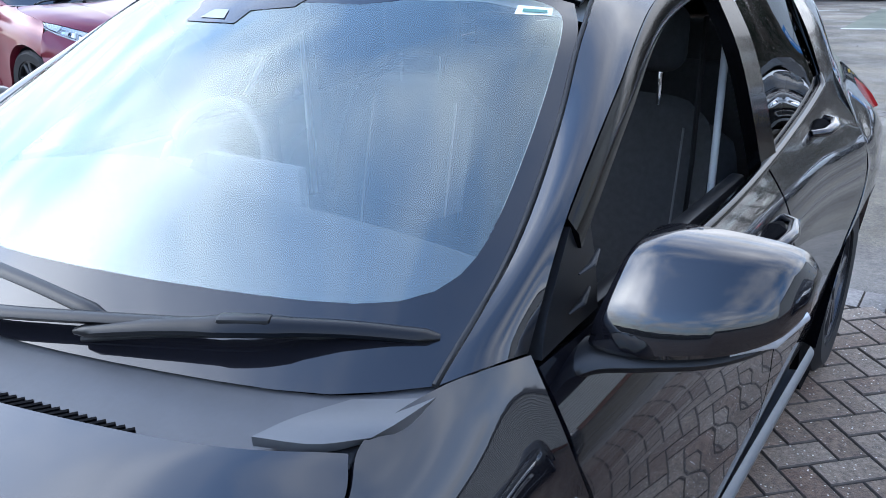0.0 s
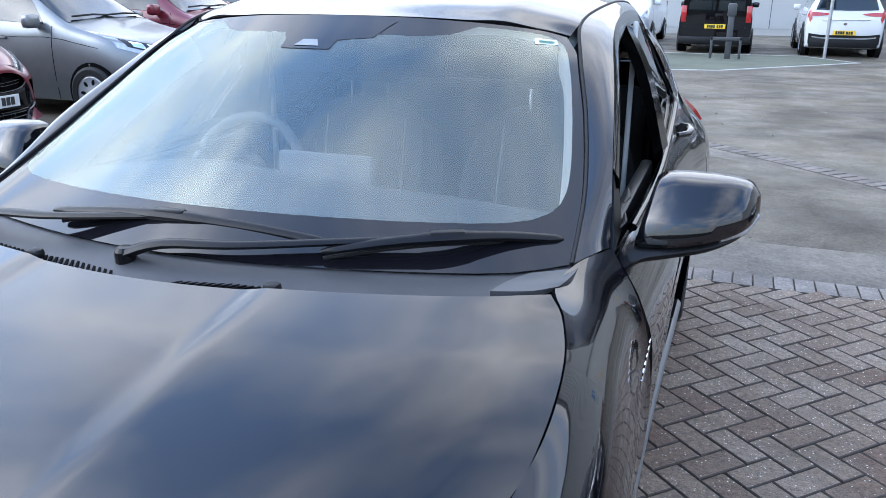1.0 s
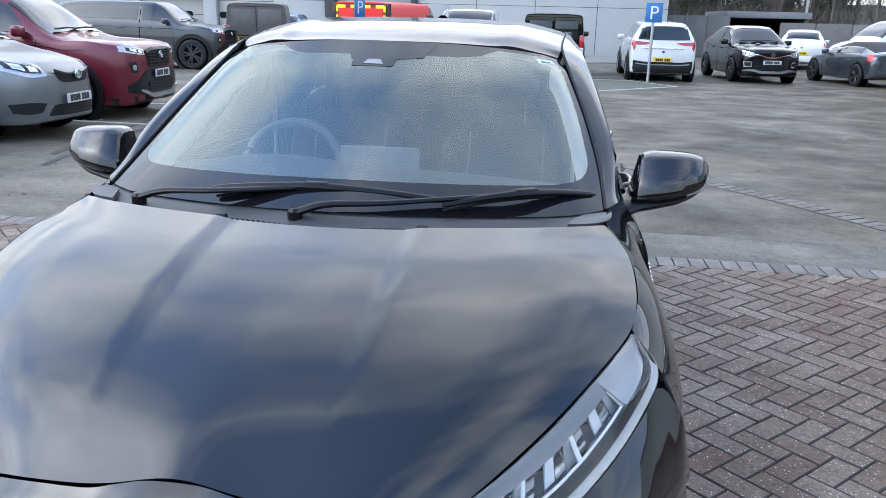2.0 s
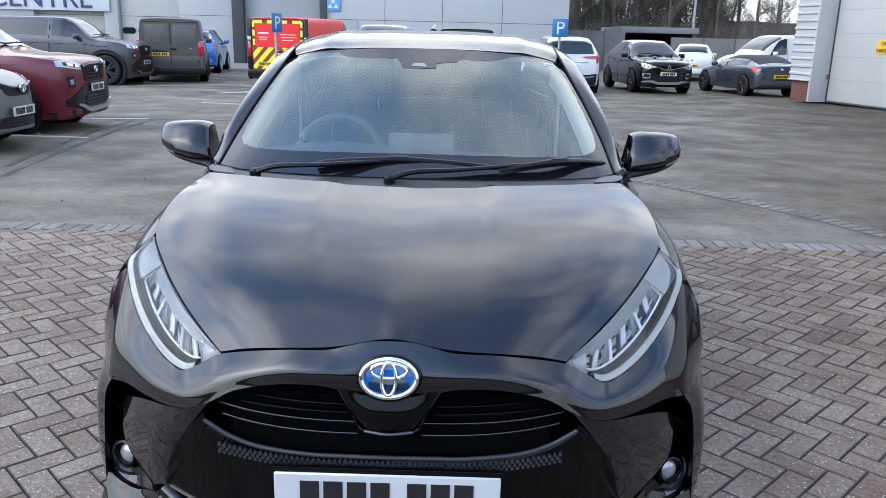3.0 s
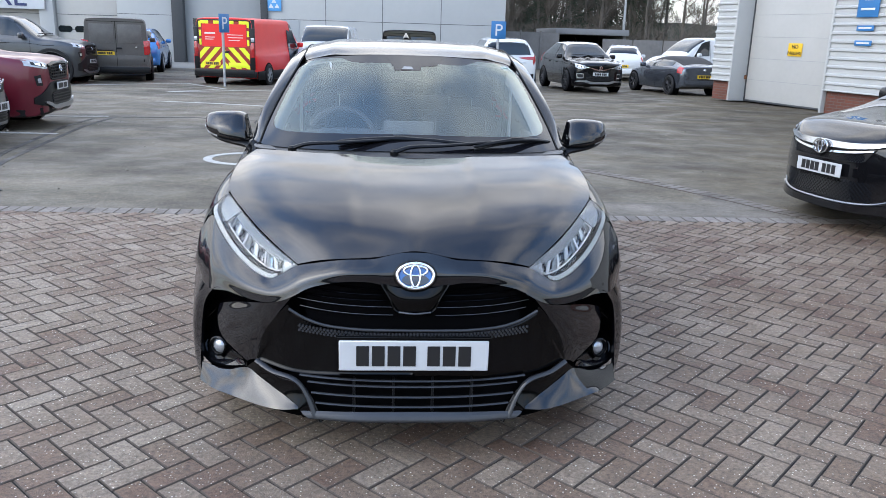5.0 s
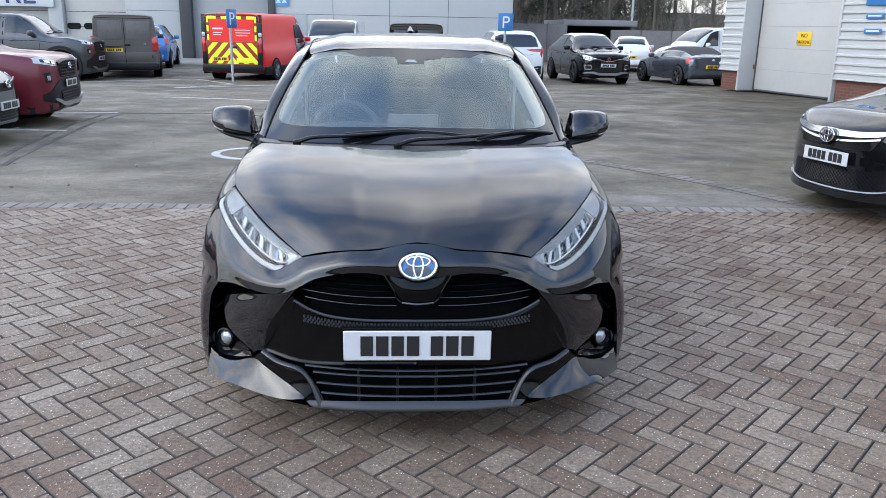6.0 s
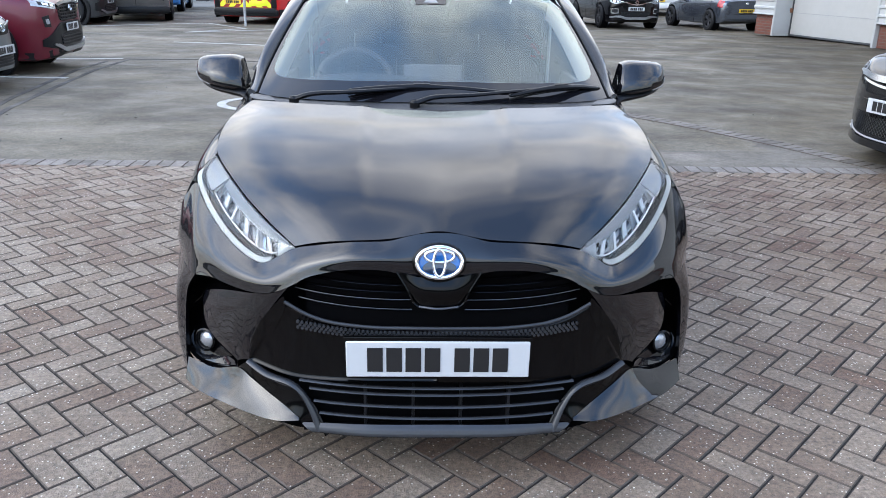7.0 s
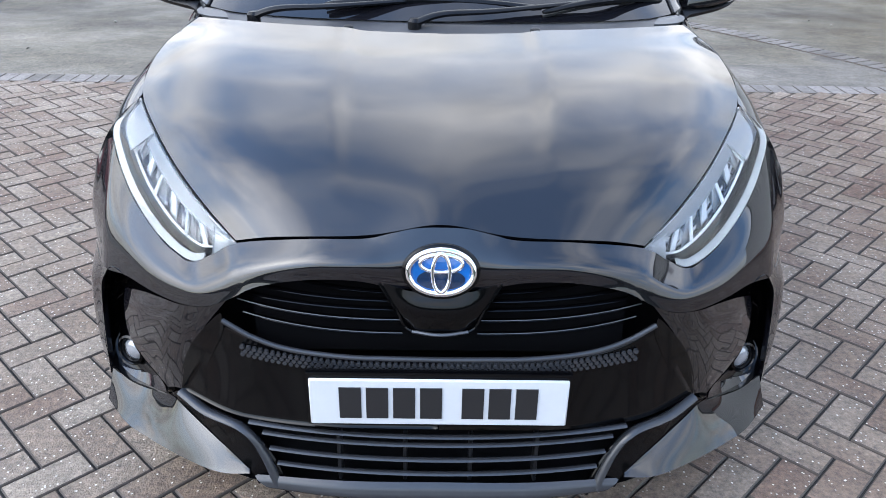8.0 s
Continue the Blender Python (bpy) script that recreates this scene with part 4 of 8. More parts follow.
def hatch(name, label, m, paint, L=3.95, W=1.74, H=1.48, hood=0.92, nose=0.74, belt=0.95, r=0.31, dark=False, trim=None, roof=None, plate_z=0.45, style="small", clad=False, light=(2.1, 3.75, 4.85, 6.4, (-0.2, 0.25)), rear_light=(10.2, 11.3, 3.9, 5.6), wheel_in=0.8, upright=False, lamp=None):
    st = hatch_stations(L, W, H, hood, nose, belt, upright, style in ("suv", "chrome"))
    w = W / 2
    root = vehicle(name, label, m, st, paint, [(w, wheel_in), (w, L - 0.66)], r, HATCH_WIN, (5.5, 6.95, 7.12, 10), (10.05, 10.9, 7.0, 10) if upright else (9.5, 10.6, 7.2, 10),
                   lights=[] if lamp or style in ("suv", "chrome") else [light], tails=[rear_light], plates=[(0, -0.050 if style == "suv" else -0.034, plate_z, -1, False), (0, L + 0.02, 0.62, 1, True)],
                   mirror=(w * 0.95, 1.5, belt + 0.07), roof=roof, dark_rims=dark, trim=trim, clad=clad, seams=HATCH_SEAMS)
    front_face(root, w, nose, style)
    if lamp:
        headlamp(root, *lamp)
    boxed("rear_bumper", (-w * 0.8, w * 0.8, L - 0.05, L + 0.012, 0.3, 0.52), PLASTIC if clad else paint, root, 0.03)
    disc("badge", root, 0, L + 0.012, 0.84, 0.05, 0.04, CHROME, 1)
    if upright:
        boxed("rear_skirt", (-w * 0.86, w * 0.86, L - 0.02, L + 0.03, 0.26, 0.5), PLASTIC, root, 0.02)
        boxed("chrome_strip", (-w * 0.6, w * 0.6, L + 0.0, L + 0.02, 0.925, 0.945), CHROME, root, 0.004)
    # wipers at the foot of the windscreen
    for x in (-0.3, 0.25):
        bm = bmesh.new()
        tube(bm, [(x - .3, 1.19, hood + .125), (x, 1.16, hood + .14), (x + .3, 1.20, hood + .125)], 0.012, 6)
        part("wiper", bm, RUBBER, root)
    for s in (1, -1):
        for y in (1.95, 2.75):
            boxed("door_handle", (s * (w * 0.985), s * (w + 0.02), y, y + 0.17, belt - 0.13, belt - 0.105), paint, root, 0.008)
    return root


def van_stations(L, W, H):
    w = W / 2
    return [(0.0, w * 0.74, 0.26, 0.66, 0.82, w * 0.62), (0.1, w * 0.9, 0.22, 0.8, 0.95, w * 0.76), (0.42, w * 0.99, 0.2, 0.95, 1.12, w * 0.82), (0.85, w, 0.2, 1.05, 1.24, w * 0.84),
            (1.25, w, 0.2, 1.1, 1.58, w * 0.82), (1.75, w, 0.2, 1.12, H - 0.05, w * 0.82), (2.3, w, 0.2, 1.12, H, w * 0.86), (L - 0.6, w, 0.22, 1.12, H, w * 0.875),
            (L - 0.05, w * 0.985, 0.26, 1.12, H - 0.02, w * 0.865), (L, w * 0.95, 0.3, 1.1, H - 0.06, w * 0.84)]


def van(name, label, m, paint, L=4.96, W=1.92, H=1.9, r=0.33, rear_glass=False, rear_plate=(0.0, 0.62)):
    w = W / 2
    root = vehicle(name, label, m, van_stations(L, W, H), paint, [(w, 0.95), (w, L - 0.95)], r,
                   [(3.9, 5.5, 5.2, 6.85, (0.8, 0.0))], (3.35, 4.95, 7.12, 10), None, lights=[(0.8, 2.3, 4.8, 6.4, (-0.3, 0.2))],
                   plates=[(0, -0.028, 0.5, -1, False), (rear_plate[0], L + 0.012, rear_plate[1], 1, True)], mirror=(w * 0.97, 1.35, 1.22), seams=[(3.7, 3.72, 1.4, 5.2), (5.6, 5.615, 1.4, 6.9)])
    front_face(root, w, 0.95, "small")
    # rear doors
    boxed("rear_bumper", (-w * 0.98, w * 0.98, L - 0.1, L + 0.05, 0.27, 0.46), PLASTIC, root, 0.03)
    boxed("door_gap", (-0.006, 0.006, L, L + 0.006, 0.47, H - 0.12), SHADOWGAP, root, 0.001)
    boxed("door_gap", (-w * 0.82, w * 0.82, L, L + 0.005, H - 0.13, H - 0.118), SHADOWGAP, root, 0.001)
    boxed("door_handle", (-0.16, 0.02, L, L + 0.03, 0.98, 1.04), PLASTIC, root, 0.012)
    for s in (1, -1):
        boxed("taillight", (s * w * 0.80, s * w * 0.95, L - 0.02, L + 0.012, 0.82, 1.24), LAMP_RED, root, 0.02)
        boxed("door_hinge", (s * w * 0.78, s * w * 0.82, L, L + 0.02, 0.62, 0.7), PLASTIC, root, 0.006)
        if rear_glass:
            boxed("rear_window", (s * 0.03, s * w * 0.76, L - 0.01, L + 0.006, 1.12, H - 0.2), CAR_GLASS, root, 0.03)
    return root


def stripe(root, x0, lean, wide, box_x0, box_x1, z0, z1, y0, y1):
    """One slanting stripe cut to a rectangle on a door."""
    bm = bmesh.new()
    h = z1 - z0
    prism(bm, [(x0, z0), (x0 + wide, z0), (x0 + wide + lean * h, z1), (x0 + lean * h, z1)], "Y", y0, y1)
    for co, no in (((box_x0, 0, 0), (-1, 0, 0)), ((box_x1, 0, 0), (1, 0, 0))):
        g = bmesh.ops.bisect_plane(bm, geom=bm.verts[:] + bm.edges[:] + bm.faces[:], plane_co=co, plane_no=no, clear_outer=True)
        ed = [e for e in g["geom_cut"] if isinstance(e, bmesh.types.BMEdge)]
        if ed:
            bmesh.ops.holes_fill(bm, edges=ed, sides=0)
    if len(bm.faces) > 3:
        part("chevron", bm, HIVIS, root, "fluorescent yellow stripe")
    else:
        bm.free()


def hivis(root, L, W, H):
    """Chevrons and red film on the rear doors of a service van."""
    w = W / 2 * 0.80
    y0, y1 = L + 0.004, L + 0.008
    boxed("rear_frame", (-W / 2 * .96, W / 2 * .96, L - .02, L + .002, 0.45, H - 0.06), PLASTIC, root, 0.01)
    wedge("film", root, [(-w, 0.46), (w, 0.46), (w * 0.99, H - 0.1), (-w * 0.99, H - 0.1)], y0 - 0.004, y0, HIRED)
    wedge("film", root, [(-w * 0.88, 1.16), (w * 0.88, 1.16), (w * 0.86, H - 0.2), (-w * 0.86, H - 0.2)], y0, y1 - 0.002, P_VANRED)
    for s in (1, -1):
        for k in range(6):
            lean = -0.95 * s
            x0 = (0.02 + k * 0.34) if s > 0 else -(0.02 + k * 0.34) - 0.18
            stripe(root, x0, lean, 0.18, 0.015 if s > 0 else -w * 0.98, w * 0.98 if s > 0 else -0.015, 0.52, 1.14, y0, y1)
        for k in range(3):
            z = 1.2 + k * 0.26
            boxed("edge_block", (s * w * 0.90, s * w * 0.985, y0, y1, z, z + 0.17), HIVIS, root, 0.001)
        boxed("edge_block", (s * 0.1, s * 0.32, y0, y1, H - 0.2, H - 0.11), HIVIS, root, 0.001)
        boxed("edge_block", (s * w * 0.6, s * w * 0.93, y0, y1, H - 0.2, H - 0.11), HIVIS, root, 0.001)
    boxed("edge_block", (-w * .85, -w * .15, y1, y1 + .004, .56, .70), HIVIS, root, 0.001)
    for z, x0, x1, h in ((1.52, 0.28, 0.62, 0.05), (1.42, 0.30, 0.6, 0.02), (1.36, 0.34, 0.6, 0.02), (1.5, -0.6, -0.1, 0.02), (1.42, -0.6, -0.12, 0.02), (1.34, -0.5, -0.15, 0.02)):
        boxed("lettering_bar", (x0, x1, y1 - 0.001, y1 + 0.001, z, z + h), SIGN_PALE_W, root, 0.0005)
    face("cab_door", root, [(1.25, 1.08), (2.25, 1.12)], [(1.25, .48), (2.25, .48)], P_BLACK2, 0.008, 0.01, "black cab door", view="side", n=8)
    face("cab_window", root, [(1.75, 1.62), (2.25, 1.70)], [(1.35, 1.10), (2.25, 1.14)], CAR_GLASS, 0.010, 0.01, view="side", n=8)
    boxed("bumper_step", (-W / 2 * .94, W / 2 * .94, L - .08, L + .07, .33, .50), PLASTIC, root, 0.02)
    for s in (1, -1):
        boxed("lamp_column", (s * W / 2 * .82, s * W / 2 * .965, L - .03, L + .018, .50, H - .30), PLASTIC, root, 0.02)
        boxed("taillight", (s * W / 2 * .84, s * W / 2 * .95, L, L + .03, .86, 1.30), LAMP_RED, root, 0.015)
        boxed("taillight", (s * W / 2 * .84, s * W / 2 * .95, L, L + .03, 1.32, 1.44), LAMP_CLEAR, root, 0.015)
    for s in (1, -1):
        boxed("side_cladding", (s * W / 2 * .985, s * (W / 2 + .012), 1.3, L - .1, .2, .46), PLASTIC, root, 0.01)


SIGN_PALE_W = mat("pale_lettering", (0.7, 0.6, 0.58), 0.4, vary=0.05)
silver_hatch = hatch("hatchback", "silver grey small hatchback parked in a bay", at_front(-5.1, 7.93, 2), P_SILVER, 3.75, 1.69, 1.53, 1.0, 0.80, 1.0, 0.30, lamp=([(.43, .85), (.58, .922), (.72, .978)], [(.43, .72), (.62, .715), (.775, .80)]), plate_z=0.46)
for w in [o for o in silver_hatch.children if o.name.startswith("wheel") and len(o.children) == 2]:
    part("hub_cover", HUB_COVER, None, w, "silver wheel trim")
red_suv = hatch("suv", "dark red SUV with black plastic cladding, parked in a bay", at_front(-5.27, 10.32, 5), P_RED, 4.6, 1.85, 1.68, 1.08, 1.0, 1.1, 0.36, trim=[(0.05, 12, 0.35, 2.1)], style="suv", clad=True, plate_z=0.615, wheel_in=.92)
auris = hatch("hatchback", "glossy black hatchback with a wide chrome grille bar", at_front(3.57, 3.91, -168), P_BLACK2, 4.24, 1.76, 1.5, 0.96, 0.80, 0.98, 0.31, style="wide", plate_z=0.512, lamp=([(.55, .80), (.66, .85), (.77, .905)], [(.57, .71), (.70, .73), (.825, .80)]))
koleos = hatch("suv", "white SUV parked with its tail to the lane", at_front(3.51, 27.35, 90), P_WHITE, 4.67, 1.84, 1.68, 1.1, 0.95, 1.1, 0.36, clad=True, rear_light=(10.7, 11.7, 4.3, 5.4), upright=True)
face("rear_glass", koleos, [(0, 1.53), (.46, 1.51), (.58, 1.45)], [(0, 1.16), (.56, 1.17), (.68, 1.20)], CAR_GLASS, 0.012, 0.02, "dark rear window", view="rear")
face("rear_spoiler", koleos, [(0, 1.60), (.46, 1.585), (.60, 1.53)], [(0, 1.545), (.46, 1.525), (.60, 1.47)], P_WHITE, 0.05, 0.06, view="rear", rows=3)
face("tail_lamp", koleos, [(.34, 1.085), (.56, 1.105), (.84, 1.12)], [(.44, 1.045), (.60, 1.025), (.85, 1.02)], LAMP_RED, 0.016, 0.02, "wide red rear lamp", halves=True, view="rear")
face("lower_bumper", koleos, [(0, .56), (.5, .56), (.82, .60)], [(0, .32), (.5, .32), (.82, .34)], PLASTIC, 0.030, 0.03, "dark plastic lower bumper", view="rear")
face("bumper_strip", koleos, [(0, .50), (.45, .50), (.74, .53)], [(0, .47), (.45, .47), (.74, .50)], STEEL, 0.040, 0.015, "silver bumper strip", view="rear", rows=2)
captur = hatch("suv", "black compact SUV with a white roof", at_front(6.62, 23.25, -84), P_BLACK2, 4.12, 1.78, 1.57, 1.03, 0.92, 1.03, 0.34, roof=(7.0, 10.0, 7.3, 10), dark=True, style="chrome", plate_z=.585)
grey_van = van("van", "dusty taupe panel van seen from behind", at_front(-9.88, 27.62, 106), P_TAUPE, 4.96, 1.95, 1.92, rear_plate=(0.32, 0.86))
DUSTY = mat("dusty_door_panel", (0.105, 0.098, 0.09), 0.6, 0.0, 0.1, vary=0.25, scale=5)
for s in (1, -1):
    boxed("door_panel", (s * .06, s * .74, 4.955, 4.966, 1.16, 1.72), DUSTY, grey_van, 0.005, "dusty pressed panel in the door")
    boxed("taillight", (s * .86, s * .975, 4.70, 4.985, .86, 1.26), LAMP_RED, grey_van, 0.03)
boxed("lower_door", (-.86, .86, 4.955, 4.964, .50, .80), P_TAUPE, grey_van, 0.004)
boxed("plate_lamp", (.10, .54, 4.96, 5.0, .935, .965), PLASTIC, grey_van, 0.008)
wedge("badge", grey_van, [(-.62, 1.02), (-.52, 1.02), (-.57, 1.10)], 4.962, 4.972, CHROME, "small chrome badge")
red_van = van("service_van", "red service van with yellow chevrons on its rear doors", at_front(-4.02, 27.25, 77), P_VANRED, 5.05, 2.02, 2.02, rear_plate=(0.40, 0.66))
hivis(red_van, 5.05, 2.02, 2.02)
white_van = van("van", "white panel van facing the lane", at_front(-2.53, 25.14, -92), P_WHITE)
black_van = van("van", "black compact van seen from behind", at_front(0.4, 26.89, 90), P_BLACK2, 4.4, 1.85, 1.83, rear_glass=True, rear_plate=(0.0, 0.72))
blue_suv = hatch("suv", "blue SUV parked close to the workshop wall", at_front(-10.55, 33.02, 100), P_BLUE, 4.4, 1.84, 1.62, 1.05, 0.9, 1.05, 0.35)
pickup = hatch("pickup_truck", "dark grey pickup truck parked side on", at_front(-8.85, 21.65, 2), P_GREY, 5.3, 1.86, 1.82, 1.22, 1.1, 1.22, 0.41, dark=True, style="suv", clad=True, wheel_in=.78, plate_z=.62)
roadster = hatch("roadster", "slate grey roadster with a dark soft top", at_front(9.26, 26.95, 101), P_SLATE, 3.92, 1.73, 1.23, 0.84, 0.66, 0.85, 0.32, dark=True, roof=(6.9, 10.2, 6.6, 10))
white_car = hatch("hatchback", "white hatchback in the far row", at_front(10.9, 36, 75), P_WHITE, 4.2, 1.78, 1.5)
far_van = van("van", "white van parked behind the roadster", at_front(10.4, 29.5, -165), P_WHITE)
# ---- the black hatchback ----
def inset(g, d=0.0025):
    g = g.copy()
    for a, b in ((0, 1), (-1, -2)):
        v = g[b] - g[a]
        g[a] += d * v / (np.linalg.norm(v, axis=1, keepdims=True) + 1e-9)
        v = g[:, b] - g[:, a]
        g[:, a] += d * v / (np.linalg.norm(v, axis=1, keepdims=True) + 1e-9)
    return g


def coons(c0, c1, d0, d1, nu, nv):
    """A patch between four curves: c0, c1 run along v; d0, d1 along u."""
    a, b, c, d = curve(c0, nv), curve(c1, nv), curve(d0, nu), curve(d1, nu)
    u, v = np.linspace(0, 1, nu)[:, None, None], np.linspace(0, 1, nv)[None, :, None]
    v = v * v * (2 - v)  # level across the middle line
    L = (1 - u) * a[None] + u * b[None] + (1 - v) * c[:, None] + v * d[:, None]
    return L - ((1 - u) * (1 - v) * a[0] + (1 - u) * v * a[-1] + u * (1 - v) * b[0] + u * v * b[-1])


def even(p, n=49):
    """A line from the middle outwards, resampled so that it runs on smoothly into its mirror image."""
    full = [(-q[0], q[1], q[2]) for q in p[:0:-1]] + list(p)
    return [tuple(cr1(full, 0.5 + 0.5 * k / (n - 1))) for k in range(n)]


def ribbon(p, q, nv, nu=6):
    """A patch ruled between two curves."""
    a, b = curve(p, nv), curve(q, nv)
    f = np.linspace(0, 1, nu)[:, None, None]
    return (1 - f) * a[None] + f * b[None]


def relax(g, times):
    """Evens out a patch, with its edges kept."""
    g = g.copy()
    for _ in range(times):
        g[1:-1, 1:-1] = (g[:-2, 1:-1] + g[2:, 1:-1] + g[1:-1, :-2] + g[1:-1, 2:]) / 4
    return g


HERO_LABEL = "glossy black five-door hatchback with one front window down"
car = thing("hatchback", HERO_LABEL, "car", Matrix(), "parked cars")


def panel(name, g, material, parent=None, both=False, mirror=False, thick=0.012, flip=False, gap=0.0025, label="", smooth=50):
    """One body panel; both: one for each side; mirror: one mesh across the middle."""
    out = []
    g = inset(g, gap) if gap else g
    if mirror:
        bm = bmesh.new()
        h = np.concatenate([g[:, ::-1] * [-1, 1, 1], g[:, 1:]], axis=1)
        grid(bm, h, thick=thick, flip=flip)
        return part(name, bm, material, parent or car, label, smooth)
    for s in ((1, -1) if both else (1,)):
        bm = bmesh.new()
        h = g * [s, 1, 1]
        grid(bm, h, thick=thick, flip=flip if s > 0 else not flip)
        out.append(part(name, bm, material, parent or car, label, smooth))
    return out


# bonnet
B_FRONT = [(0, .074, .746), (.09, .076, .745), (.18, .082, .741), (.26, .092, .735), (.34, .114, .722), (.414, .142, .700)]
B_REAR = [(0, .846, .977), (.25, .868, .977), (.48, .922, .977), (.60, .965, .976), (.693, 1.025, .975)]
B_FRONT, B_REAR = even(B_FRONT), even(B_REAR)
B_MID = [(0, .074, .746), (0, .2, .823), (0, .4, .895), (0, .63, .945), (0, .846, .977)]
B_SIDE = [(.414, .142, .700), (.50, .235, .743), (.585, .345, .786), (.665, .475, .828), (.733, .615, .862), (.752, .73, .897), (.748, .87, .932), (.722, .98, .956), (.693, 1.025, .976)]
NU, NV = 60, 49
bonnet_g = coons(B_FRONT, B_REAR, B_MID, B_SIDE, NU, NV)
for i in range(NU):
    t = i / (NU - 1)
    for j in range(NV):
        s = j / (NV - 1)
        x = bonnet_g[i, j, 0]
        bonnet_g[i, j, 2] += 0.012 * 6.75 * s * s * (1 - s) * math.sin(math.pi * min(1, t * 0.85 + 0.05)) ** 0.7 * min(1, t * 4)
        # crease on each side: a narrow slope up to a ridge, then a long easy fall
        xr = 0.200 + 0.055 * t + 0.075 * t * (1 - t)
        fade = min(1, max(0, (t - 0.08) / 0.5))
        d = x - xr
        k = min(1, max(0, 1 + d / 0.045))
        bonnet_g[i, j, 2] += fade * 0.0055 * (k * k * (3 - 2 * k) if d <= 0 else 1 / (1 + (d / 0.16) ** 2))
        # swelling over the emblem
        w = math.exp(-(x / 0.095) ** 2) * math.exp(-(t / 0.22) ** 1.5)
        bonnet_g[i, j] += np.array((0, 0.006, 0.023)) * w
panel("bonnet", bonnet_g, PAINT_BLACK, mirror=True, smooth=80, flip=True, gap=0.001)

# front wings
WING = [[(.737, .617, .859), (.786, .545, .812), (.838, .528, .715), (.862, .545, .57)],
        [(.756, .731, .894), (.808, .675, .838), (.855, .65, .742), (.869, .655, .638)],
        [(.752, .871, .929), (.812, .825, .868), (.857, .80, .772), (.871, .80, .668)],
        [(.726, .982, .953), (.803, .97, .888), (.848, .96, .782), (.864, .952, .622)],
        [(.697, 1.045, .978), (.795, 1.08, .903), (.842, 1.09, .762), (.858, 1.06, .50)],
        [(.714, 1.155, .988), (.798, 1.18, .903), (.838, 1.22, .752), (.838, 1.14, .30)],
        [(.757, 1.272, .975), (.806, 1.262, .882), (.838, 1.308, .722), (.815, 1.335, .25)]]
WING = [[tuple(p) for p in curve(c, 5)] for c in WING]
WING[5][4] = (.838, 1.14, .27)
WING[6] = [(.757, 1.279, .982), (.818, 1.267, .882), (.846, 1.304, .740), (.844, 1.359, .52), (.806, 1.338, .245)]
wing_g = surf(WING, 45, 25)
for k, f in enumerate((1.0, 0.7, 0.4, 0.15)):
    wing_g[:, k] += np.array((-0.0022, 0, 0.004)) * f
panel("front_wing", relax(wing_g, 25), PAINT_BLACK, both=True, gap=0.001, flip=True)
for s in (1, -1):
    bm = bmesh.new()
    grid(bm, ribbon([(s * .862, .545, .57), (s * .869, .655, .638), (s * .871, .80, .668), (s * .864, .952, .622), (s * .858, 1.06, .50), (s * .838, 1.14, .30)],
                    [(s * .80, .57, .56), (s * .80, .665, .62), (s * .80, .80, .645), (s * .80, .94, .605), (s * .80, 1.045, .49), (s * .79, 1.12, .30)], 30, 3))
    part("arch_lip", bm, PAINT_BLACK, car, smooth=60)

# front bumper
NT = [(0, .078, .766), (.05, .077, .764), (.10, .075, .753), (.15, .076, .741), (.26, .09, .732), (.41, .140, .697), (.468, .151, .664), (.518, .164, .640), (.555, .19, .647), (.60, .232, .662), (.682, .33, .708), (.752, .448, .760), (.778, .506, .789), (.812, .532, .765), (.840, .527, .715), (.862, .541, .62)]
NB = [(0, .040, .652), (.05, .039, .650), (.10, .038, .655), (.165, .037, .668), (.26, .045, .664), (.36, .058, .640), (.42, .066, .606), (.475, .082, .580), (.538, .116, .567), (.611, .165, .568), (.682, .222, .572), (.743, .270, .562), (.775, .318, .560), (.802, .372, .561), (.835, .45, .564), (.862, .535, .568)]
NT, NB = even(NT, 79), even(NB, 79)
nose_g = surf([NT, [tuple(np.array(a) * 0.42 + np.array(b) * 0.58 + np.array((0.004, -0.012, 0.006))) for a, b in zip(NT, NB)], NB], 14, 70)
bumper = panel("front_bumper", nose_g, PAINT_BLACK, mirror=True, gap=0.001)
# the cheek between grille and vent, which dips towards the corner
CHEEK = [[(.425, .068, .604), (.475, .084, .579), (.538, .119, .564), (.60, .178, .546), (.66, .238, .526), (.725, .302, .498)],
         [(.487, .089, .522), (.53, .108, .511), (.58, .142, .501), (.63, .188, .490), (.68, .238, .475), (.735, .302, .450)],
         [(.540, .114, .425), (.567, .128, .417), (.60, .150, .410), (.635, .181, .402), (.67, .213, .394), (.71, .254, .383)],
         [(.562, .123, .347), (.572, .130, .344), (.581, .136, .341), (.589, .142, .337), (.596, .147, .333), (.603, .152, .328)]]
panel("bumper_cheek", surf(CHEEK, 26, 30), PAINT_BLACK, bumper, both=True, gap=0.0005)
SIDE = [[(.743, .270, .562), (.782, .312, .500), (.803, .334, .40), (.812, .338, .30), (.818, .345, .235), (.818, .345, .172)],
        [(.80, .365, .562), (.832, .375, .49), (.846, .385, .39), (.850, .392, .29), (.848, .40, .22), (.843, .41, .168)],
        [(.862, .535, .568), (.868, .49, .47), (.870, .465, .38), (.869, .46, .28), (.862, .465, .21), (.85, .485, .160)]]
panel("bumper_corner", surf(SIDE, 18, 24), PAINT_BLACK, bumper, both=True, flip=True, gap=0.0005)
